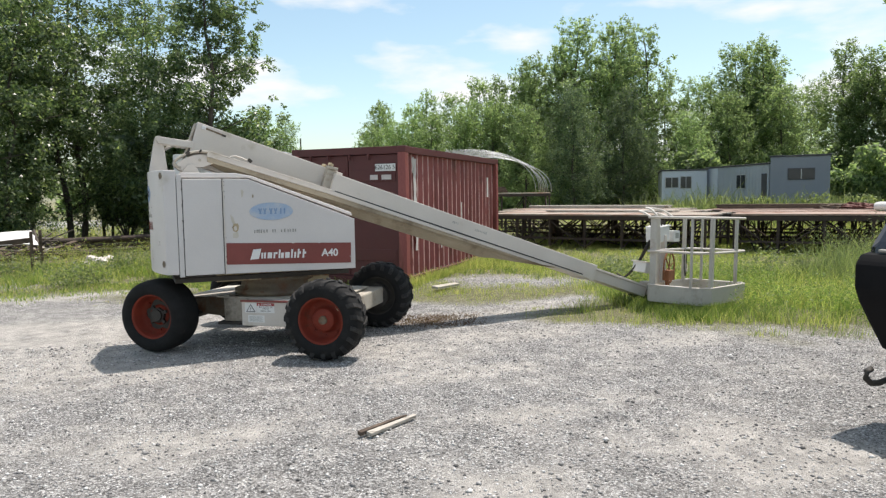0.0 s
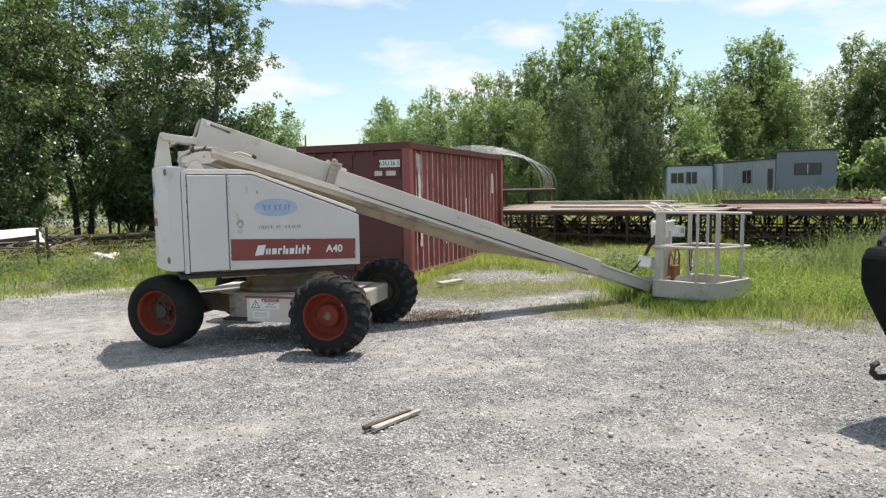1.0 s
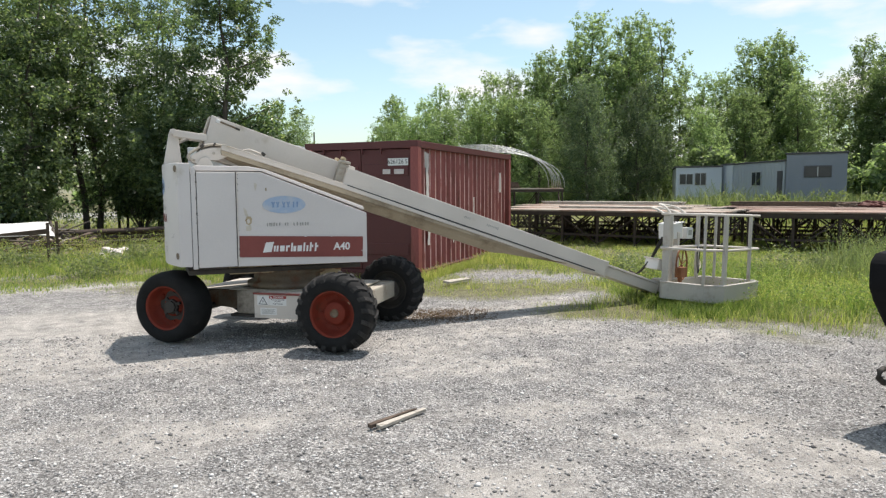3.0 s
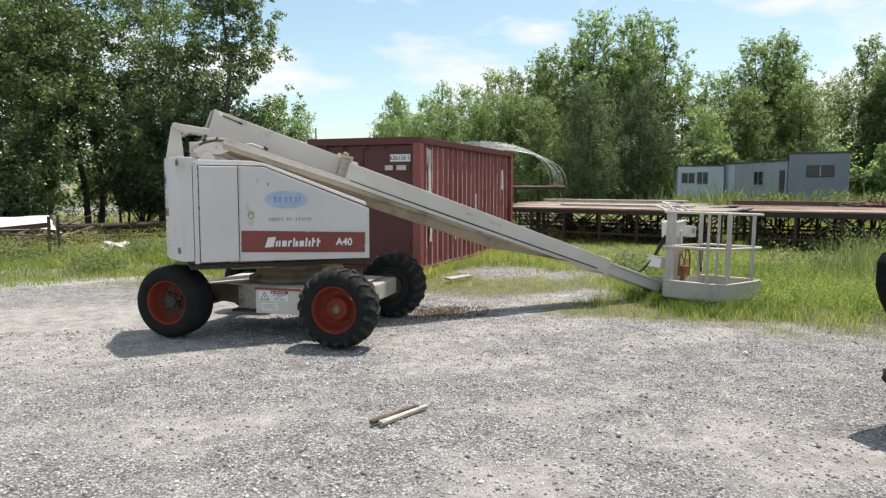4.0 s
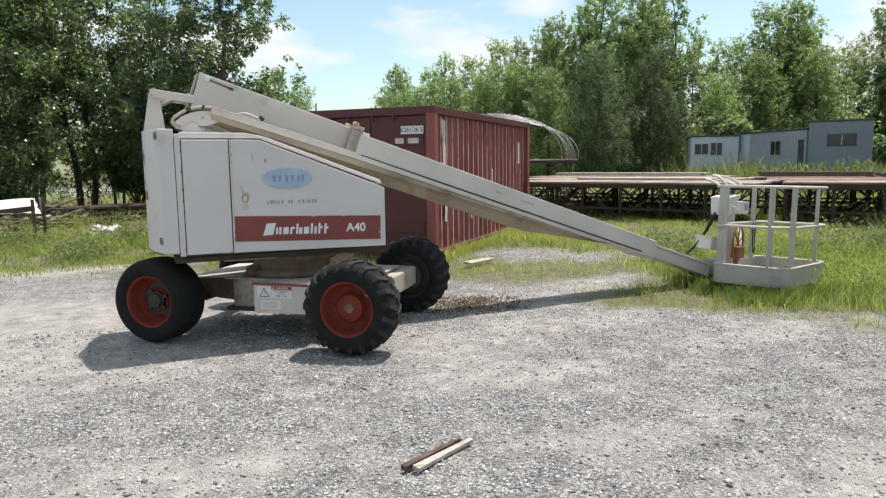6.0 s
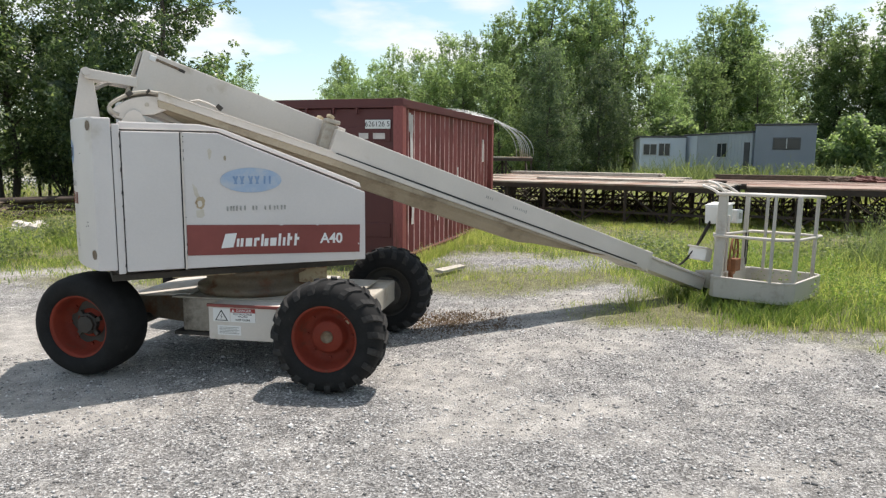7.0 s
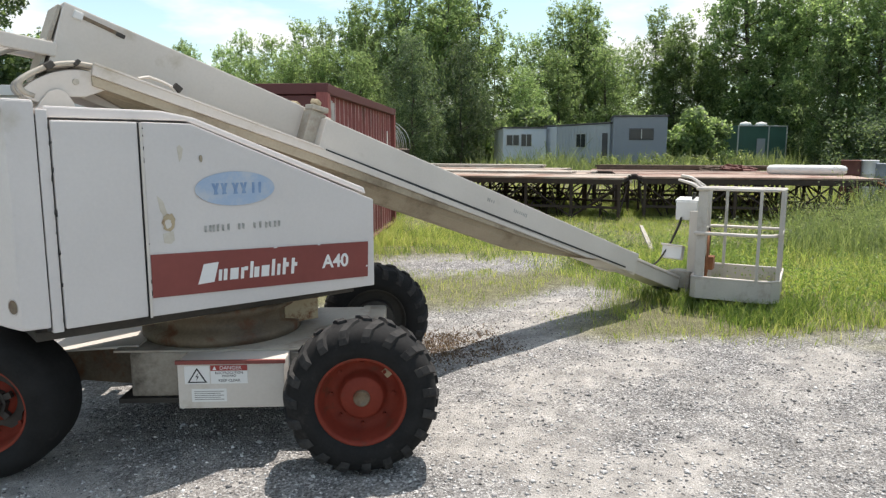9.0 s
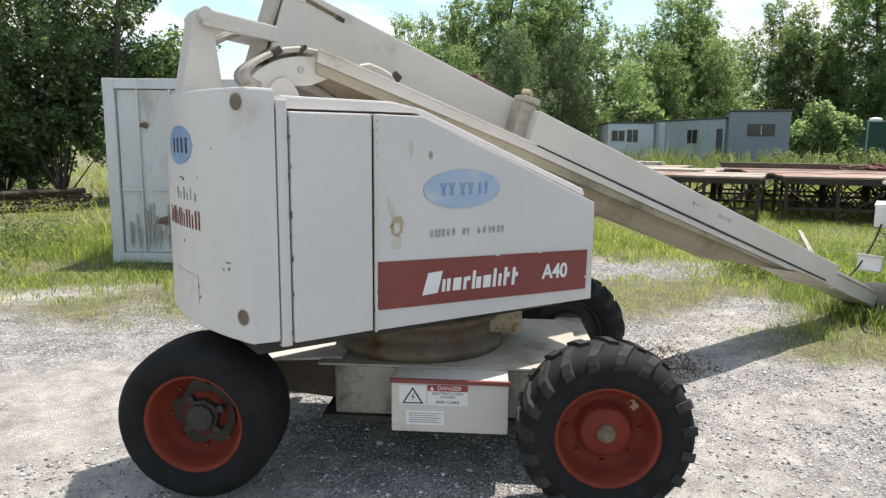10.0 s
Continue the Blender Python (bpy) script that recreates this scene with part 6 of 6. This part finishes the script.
def near_keep(x, y):
    patch = smooth(-0.35, 0.55, ripple(x, y, 2.2) + 0.5 * ripple(y, x, 5.0))
    thin = 1 - 0.2 * smooth(5.2, 3.6, x) * smooth(4.6, 3.2, y) * smooth(0.5, 1.5, x)
    fringe = smooth(-0.3, 1.9, y - np.interp(x, EDGE_X, EDGE_Y) + 0.5 * ripple(x, y, 3.1))
    return cover(x, y) ** 1.5 * clear_of(x, y) * (0.2 + 0.8 * patch) * thin * (0.22 + 0.78 * fringe)


gx, gy = clumped(rng_g, 130000, -10, 17, -4.5, 13, near_keep, 0.07, 10)
tall_by = 0.095 + 0.05 * ripple(gx, gy, 1.7) + 0.12 * smooth(3.8, 6.5, gx + 0.4 * (gy + 2)) * smooth(2.6, 0.6, gy) + 0.05 * smooth(3, 6, gy)
tall_by = tall_by * (0.4 + 0.6 * cover(gx, gy) ** 2) * (1 - 0.45 * smooth(1.2, 0.2, gx) * smooth(4, 5.2, gy))
deep = ripple(gx, gy, 1.3) + rng_g.normal(0, 0.35, len(gx)) > 0.25
blades("grass", rng_g, gx[~deep], gy[~deep], tall_by[~deep], 0.0036, M_GRASS, "bright green grass growing through the gravel")
blades("grass", rng_g, gx[deep], gy[deep], tall_by[deep], 0.0036, M_GRASS_DEEP, "deep green grass growing through the gravel")
along = rng_g.uniform(-0.1, 6.0, 2600)
out = rng_g.normal(-0.10, 0.07, 2600)
ca, sa = math.cos(radians(CT_TURN)), math.sin(radians(CT_TURN))
cx, cy = 2.427 + along * ca - out * sa, 4.33 + along * sa + out * ca
blades("grass", rng_g, cx, cy, 0.20 + 0.08 * ripple(cx, cy, 3.0), 0.005, M_GRASS, "bright green grass along the container's foot")
bx, by = clumped(rng_g, 5200, 3.9, 5.9, -1.3, 0.9, lambda x, y: np.exp(-(((x - 4.85) / 0.55) ** 2 + ((y + 0.62) / 0.22) ** 2)) + 0.8 * np.exp(-(((x - 4.5) / 0.16) ** 2 + ((y - 0.1) / 0.7) ** 2)), 0.05, 9)
blades("grass", rng_g, bx, by, 0.15 + 0.04 * ripple(bx, by, 3.0), 0.0045, M_GRASS_DEEP, "deep green grass grown up round the platform's foot")


lx, ly = clumped(rng_g, 17000, -7.5, -0.7, 5.4, 12.5, lambda x, y: smooth(5.2, 6.6, y + 0.6 * ripple(x, y, 2.0)) * (0.25 + 0.75 * smooth(-0.3, 0.5, ripple(x, y, 1.6))), 0.09, 9)
deep = rng_g.random(len(lx)) < 0.4
lush = (0.17 + 0.06 * ripple(lx, ly, 1.1)) * (0.45 + 0.55 * smooth(7.4, 9.0, ly))
blades("grass", rng_g, lx[~deep], ly[~deep], lush[~deep], 0.0065, M_GRASS, "lush green grass round the white container")
blades("grass", rng_g, lx[deep], ly[deep], lush[deep] * 1.12, 0.0065, M_GRASS_DEEP, "lush deep green grass round the white container")


def tall_keep(x, y):
    d = y - np.interp(x, EDGE_X, EDGE_Y)
    return smooth(0.6, 2.2, d) * smooth(5.2, 7.5, x + 0.25 * y) * clear_of(x, y) * smooth(9.5, 6.0, y) * (1 - smooth(8.0, 9.5, x + 0.25 * y) * smooth(0.5, 2.2, y))


gx, gy = clumped(rng_g, 42000, 4.8, 18, -8, 9, tall_keep, 0.12, 8)
tall_by = (0.18 + 0.17 * smooth(6, 11, gx - 0.5 * gy) + 0.12 * ripple(gx, gy, 0.9)) * (0.45 + 0.55 * smooth(0.3, 1.8, gy - np.interp(gx, EDGE_X, EDGE_Y)))
deep = ripple(gx, gy, 1.6) + rng_g.normal(0, 0.4, len(gx)) > 0.15
away = smooth(7.4, 10.2, gx - 0.35 * gy + 0.8 * ripple(gx, gy, 1.1)) > rng_g.random(len(gx))
blades("tall_grass", rng_g, gx[away], gy[away], tall_by[away] * (1.0 + 0.5 * np.clip(ripple(gx[away], gy[away], 2.0), -0.6, 1)), 0.0050, M_WEED, "tall grey-green grass at the yard's edge")
gx, gy, tall_by, deep = gx[~away], gy[~away], tall_by[~away], deep[~away]
blades("tall_grass", rng_g, gx[~deep], gy[~deep], tall_by[~deep], 0.0046, M_GRASS, "tall bright grass beside the lift's platform")
blades("tall_grass", rng_g, gx[deep], gy[deep], tall_by[deep], 0.0046, M_GRASS_DEEP, "tall deep green grass beside the lift's platform")


def far_keep(x, y):
    return cover(x, y) * clear_of(x, y)


gx, gy = clumped(rng_g, 36000, -26, 46, 10, 48, far_keep, 0.3, 10)
blades("meadow_grass", rng_g, gx, gy, 0.30 + 0.12 * ripple(gx, gy, 0.5), 0.013, M_GRASS, "rough meadow grass round the yard", plain=True)
gx, gy = clumped(rng_g, 26000, 14, 60, -24, 12, far_keep, 0.3, 10)
blades("meadow_grass", rng_g, gx, gy, 0.42 + 0.2 * ripple(gx, gy, 0.5), 0.013, M_GRASS, "rough meadow grass round the yard", plain=True)


def around_keep(x, y):
    k = 0
    for px, py in ((29, 24.5), (31, 20.6), (29.5, 16.6), (39, 15.5), (26, 21), (26.5, 15), (34, 14)):
        k = k + np.exp(-((x - px) ** 2 + (y - py) ** 2) / 5.0)
    return np.clip(k, 0, 1) * (0.08 + 0.92 * smooth(0.0, 0.5, ripple(x, y, 1.2)))


gx, gy = clumped(rng_g, 26000, 22, 46, 9, 30, around_keep, 0.25, 10)
blades("weeds", rng_g, gx, gy, 1.25 + 0.55 * ripple(gx, gy, 1.6), 0.025, M_WEED, "tall pale weeds round the trailers", plain=True)


gx, gy = clumped(rng_g, 16000, 6.4, 15, -6, 2.5, lambda x, y: tall_keep(x, y) * smooth(8, 10, x - 0.4 * y), 0.14, 8)
blades("weeds", rng_g, gx, gy, 0.58 + 0.25 * ripple(gx, gy, 1.2), 0.005, M_WEED, "tall grey-green weeds at the yard's edge", 0.7)
M_STRAW = leaf_material("dead_grass", (0.07, 0.042, 0.026), (0.12, 0.075, 0.045), (0.22, 0.16, 0.10), 0.2)
gx, gy = clumped(rng_g, 2600, 0.6, 2.4, 0.2, 1.8, lambda x, y: np.exp(-(((x - 1.4) / 0.42) ** 2 + ((y - 0.85) / 0.36) ** 2)), 0.06, 9)
blades("dead_grass", rng_g, gx, gy, 0.034 + 0 * gx, 0.0065, M_STRAW, "brown dead grass behind the front wheel", 1.6)


def weed_patch(name, rng, spots, stalks, leaves, size, label, mat):
    """Branching stalks with small leaves, in loose stands."""
    co, n0 = [], 0
    cl, rl = [], []
    for x, y, r, h in spots:
        for k in range(stalks):
            a, q = rng.uniform(0, math.tau), r * math.sqrt(rng.random())
            hh = h * rng.uniform(0.6, 1.15)
            px, py = x + q * math.cos(a), y + q * math.sin(a)
            for j in range(4):
                cl.append((px + rng.normal(0, 0.05), py + rng.normal(0, 0.05), hh * (0.3 + 0.22 * j)))
                rl.append(0.10 + 0.05 * (3 - j) / 3)
    c, f = leaf_cloud(rng, np.array(cl), np.array(rl) * 1.3, leaves, size, 1.8)
    return tagged(new(name, array_mesh(name, c, f, mat)), label, "weeds", kind="stuff")


spots = [(9.8, 0.4, 1.0, 0.9), (9.2, -2.2, 0.9, 0.95), (10.4, -1.2, 1.3, 1.2), (11.8, 0.2, 1.3, 1.2), (11.2, -2.8, 1.3, 1.25), (13, -1.4, 1.5, 1.3), (12.6, -4.2, 1.4, 1.3), (9.8, -3.6, 0.9, 1.1)]
weed_patch("tall_weeds", rng_g, spots, 80, 30000, 0.017, "tall grey-green weeds at the yard's edge", M_WEED)
spots = [(14.5, -0.2, 1.2, 1.1), (16.5, 0.2, 1.3, 1.2), (18.5, 0.4, 1.4, 1.25), (21, 1.0, 1.5, 1.2), (23.5, 1.6, 1.3, 1.1), (15, -2, 1.4, 1.25), (18, -1.8, 1.6, 1.25), (21.5, -1.2, 1.6, 1.2), (24.5, -0.2, 1.5, 1.2)]
weed_patch("tall_weeds", rng_g, spots, 70, 26000, 0.034, "tall grey-green weeds beyond the tables", M_WEED)
gx, gy = clumped(rng_g, 9000, 13.2, 25, -4, 2.4, lambda x, y: smooth(2.2, 0.8, y - 0.06 * (x - 14)), 0.2, 8)
blades("weeds", rng_g, gx, gy, 0.95 + 0.2 * ripple(gx, gy, 0.9), 0.010, M_WEED, "tall grey-green weeds beyond the tables", 0.5, True)
M_STALK = leaf_material("dark_seed_stalks", (0.035, 0.032, 0.02), (0.06, 0.06, 0.032), (0.10, 0.10, 0.05), 0.2)
spots = [(12.6, 0.1, 0.22, 1.15), (13.2, -0.3, 0.20, 1.25), (13.8, -0.2, 0.25, 1.2), (14.4, -0.6, 0.2, 1.2), (10.6, 0.9, 0.2, 0.8)]
weed_patch("seed_stalks", rng_g, spots, 7, 2600, 0.016, "dark dry seed stalks standing in the weeds", M_STALK)
spots = [(6.0, 2.6, 0.5, 0.30), (7.0, 3.6, 0.6, 0.30), (-3.2, 7.6, 0.6, 0.4), (-4.6, 9.4, 0.8, 0.5), (-2.2, 9.8, 0.6, 0.5), (-6.2, 10.5, 0.9, 0.5), (9.0, 1.6, 0.7, 0.5)]
weed_patch("low_weeds", rng_g, spots, 40, 9000, 0.028, "leafy low weeds in the grass", M_WEED)


spots = [(5.9, -0.9, 0.6, 0.22), (6.5, 0.2, 0.8, 0.28), (6.4, -1.8, 0.6, 0.28), (7.4, -0.9, 0.9, 0.36), (7.2, 1.1, 0.8, 0.28), (5.7, 1.6, 0.7, 0.2), (8.0, -2.4, 0.9, 0.45), (8.4, 2.6, 0.8, 0.3)]
weed_patch("low_weeds", rng_g, spots, 46, 11000, 0.017, "small leafy weeds among the grass", M_GRASS_DEEP)
spots = [(27.6, 24.6, 0.9, 1.0), (28.8, 22.6, 0.7, 1.2), (28.4, 20.6, 0.8, 0.9), (27.6, 17.8, 0.8, 1.1), (28.6, 15.6, 0.9, 1.3), (30.2, 14.4, 1.0, 1.2), (36, 15.4, 1.3, 1.4), (38.4, 14.6, 1.2, 1.0), (26.2, 12.6, 0.9, 0.8)]
weed_patch("tall_weeds", rng_g, spots, 34, 22000, 0.075, "tall pale weeds standing round the trailers", M_WEED)


spots = [(-5.2, 12.6, 0.7, 0.4), (-4.2, 13.4, 0.7, 0.4), (-3.2, 14.2, 0.8, 0.4), (-2.2, 14.6, 0.8, 0.4), (-6.4, 13.6, 0.8, 0.4), (-1.4, 13.2, 0.6, 0.5), (-3.6, 12.4, 0.6, 0.5)]
weed_patch("tall_weeds", rng_g, spots, 34, 5000, 0.02, "yellow-green weeds before the brush pile", M_GRASS)


def bush(name, x, y, r, h, leaves, size, mat, label, seed):
    rng = np.random.default_rng(seed)
    t = thing(name, pose(x, y, 0), label, "bush")
    cs, rs = [], []
    for k in range(14):
        a, q = rng.uniform(0, math.tau), r * rng.random() ** 0.6 * 0.8
        z = h * rng.uniform(0.25, 0.85)
        part("stem", rod((0, 0, 0), (q * math.cos(a), q * math.sin(a), z), 0.03, 5, None, 0.01), M_BARK, t)
        cs.append((q * math.cos(a), q * math.sin(a), z))
        rs.append(r * rng.uniform(0.25, 0.5))
    c, f = leaf_cloud(rng, np.array(cs), np.array(rs), leaves, size, 0.9)
    o = new("foliage", array_mesh("foliage", c, f, mat))
    o.parent = t
    return t


bush("bush", 25.9, 0.75, 1.3, 2.4, 9000, 0.06, M_GRASS_DEEP, "bright green bush at the wood's edge", 31)
bush("bush", 35.5, 18.5, 1.9, 4.2, 4500, 0.14, M_LEAF_FAR, "young green tree between the trailer and the wood", 32)
bush("bush", 36.5, 16.9, 1.7, 3.9, 4200, 0.13, M_LEAF_FAR, "young green tree beside the green storage unit", 37)
bush("bush", 33.0, 27.5, 1.8, 5.0, 4500, 0.14, M_LEAF_FAR, "young green tree behind the trailers", 33)
bush("bush", -1.0, 19.0, 1.7, 4.4, 8000, 0.09, M_LEAF_NEAR, "dense green bush under the poplars", 34)
bush("bush", 1.4, 19.0, 1.9, 4.8, 8500, 0.09, M_LEAF_NEAR, "dense green bush under the poplars", 35)
bush("bush", -2.3, 21.5, 1.3, 3.0, 5000, 0.09, M_LEAF_NEAR, "dense green bush under the poplars", 38)
bush("bush", -6.5, 19.0, 1.3, 1.8, 3500, 0.09, M_LEAF_NEAR, "dense green bush under the poplars", 36)


def belt(name, label, seed, b0, b1, d0, d1, h, count, leaves, size, mat):
    """A ragged band of undergrowth between two bearings."""
    rng = np.random.default_rng(seed)
    b, d = np.radians(rng.uniform(b0, b1, count)), rng.uniform(d0, d1, count)
    r = rng.uniform(0.5, 1.3, count)
    c = np.stack([-2.2 + d * np.sin(b), -6 + d * np.cos(b), h * rng.uniform(0.02, 1, count) ** 1.4], -1)
    co, f = leaf_cloud(rng, c, r, leaves, size, 0.9, 3)
    return tagged(new(name, array_mesh(name, co, f, mat)), label, "undergrowth", kind="stuff")


belt("undergrowth", "dense undergrowth at the foot of the wood", 71, 17, 67, 54, 62, 4.6, 560, 50000, 0.15, M_LEAF_FAR)
belt("undergrowth", "dense undergrowth at the foot of the wood", 72, 67, 96, 44, 56, 3.6, 420, 48000, 0.08, M_LEAF_WILLOW)
belt("far_woods", "far green woods closing the view", 73, -45, 110, 85, 110, 5.5, 700, 45000, 0.4, M_LEAF_FAR)


# ---- loose stones on the gravel ----
def stones(name, rng, n, x0, x1, y0, y1, size, mat, label, at=None):
    x, y = at if at else (rng.uniform(x0, x1, n), rng.uniform(y0, y1, n))
    ok = rng.random(n) > (0 if at else cover(x, y))
    x, y = x[ok], y[ok]
    m = len(x)
    s = size * rng.lognormal(0, 0.36, m)
    base = np.array([[1, 0, 0], [-1, 0, 0], [0, 1, 0], [0, -1, 0], [0, 0, 0.62], [0, 0, -0.62]])
    a = rng.uniform(0, math.tau, m)
    v = base[None] * rng.uniform(0.6, 1.3, (m, 6, 1))
    rx, ry = v[..., 0] * np.cos(a)[:, None] - v[..., 1] * np.sin(a)[:, None], v[..., 0] * np.sin(a)[:, None] + v[..., 1] * np.cos(a)[:, None]
    co = np.stack([rx, ry, v[..., 2]], -1) * s[:, None, None] + np.stack([x, y, height(x, y) + s * 0.2], -1)[:, None]
    tri = np.array([[0, 2, 4], [2, 1, 4], [1, 3, 4], [3, 0, 4], [2, 0, 5], [1, 2, 5], [3, 1, 5], [0, 3, 5]])
    f = (np.arange(m)[:, None, None] * 6 + tri[None]).reshape(-1, 3)
    return tagged(new(name, array_mesh(name, co.reshape(-1, 3), f, mat)), label, "gravel", kind="stuff")


M_STONE = material("gravel_stone", (0.280, 0.276, 0.270), (0.500, 0.490, 0.475), 30, 0.85, bump=0.1, island=0.75)
stones("gravel", rng_g, 52000, -4.8, 5.5, -6.2, 1.5, 0.0080, M_STONE, "loose grey crushed stones on the yard")
stones("gravel", rng_g, 300, -5.5, 6.5, -6.5, 2.5, 0.0125, M_STONE, "larger loose stones on the yard")
stones("gravel", rng_g, 9000, 1.0, 6.5, 1.5, 5.4, 0.0085, M_STONE, "loose grey stones among the grass")
M_CLOD = material("brown_soil_clods", (0.11, 0.075, 0.052), (0.22, 0.16, 0.115), 25, 0.95, bump=0.2, island=0.4)
cx, cy = clumped(rng_g, 1800, 0.6, 2.4, 0.2, 1.8, lambda x, y: np.exp(-(((x - 1.4) / 0.45) ** 2 + ((y - 0.85) / 0.38) ** 2)), 0.07, 8)
stones("soil_clods", rng_g, len(cx), 0, 1, 0, 1, 0.008, M_CLOD, "brown soil clods scraped up behind the front wheel", (cx, cy))
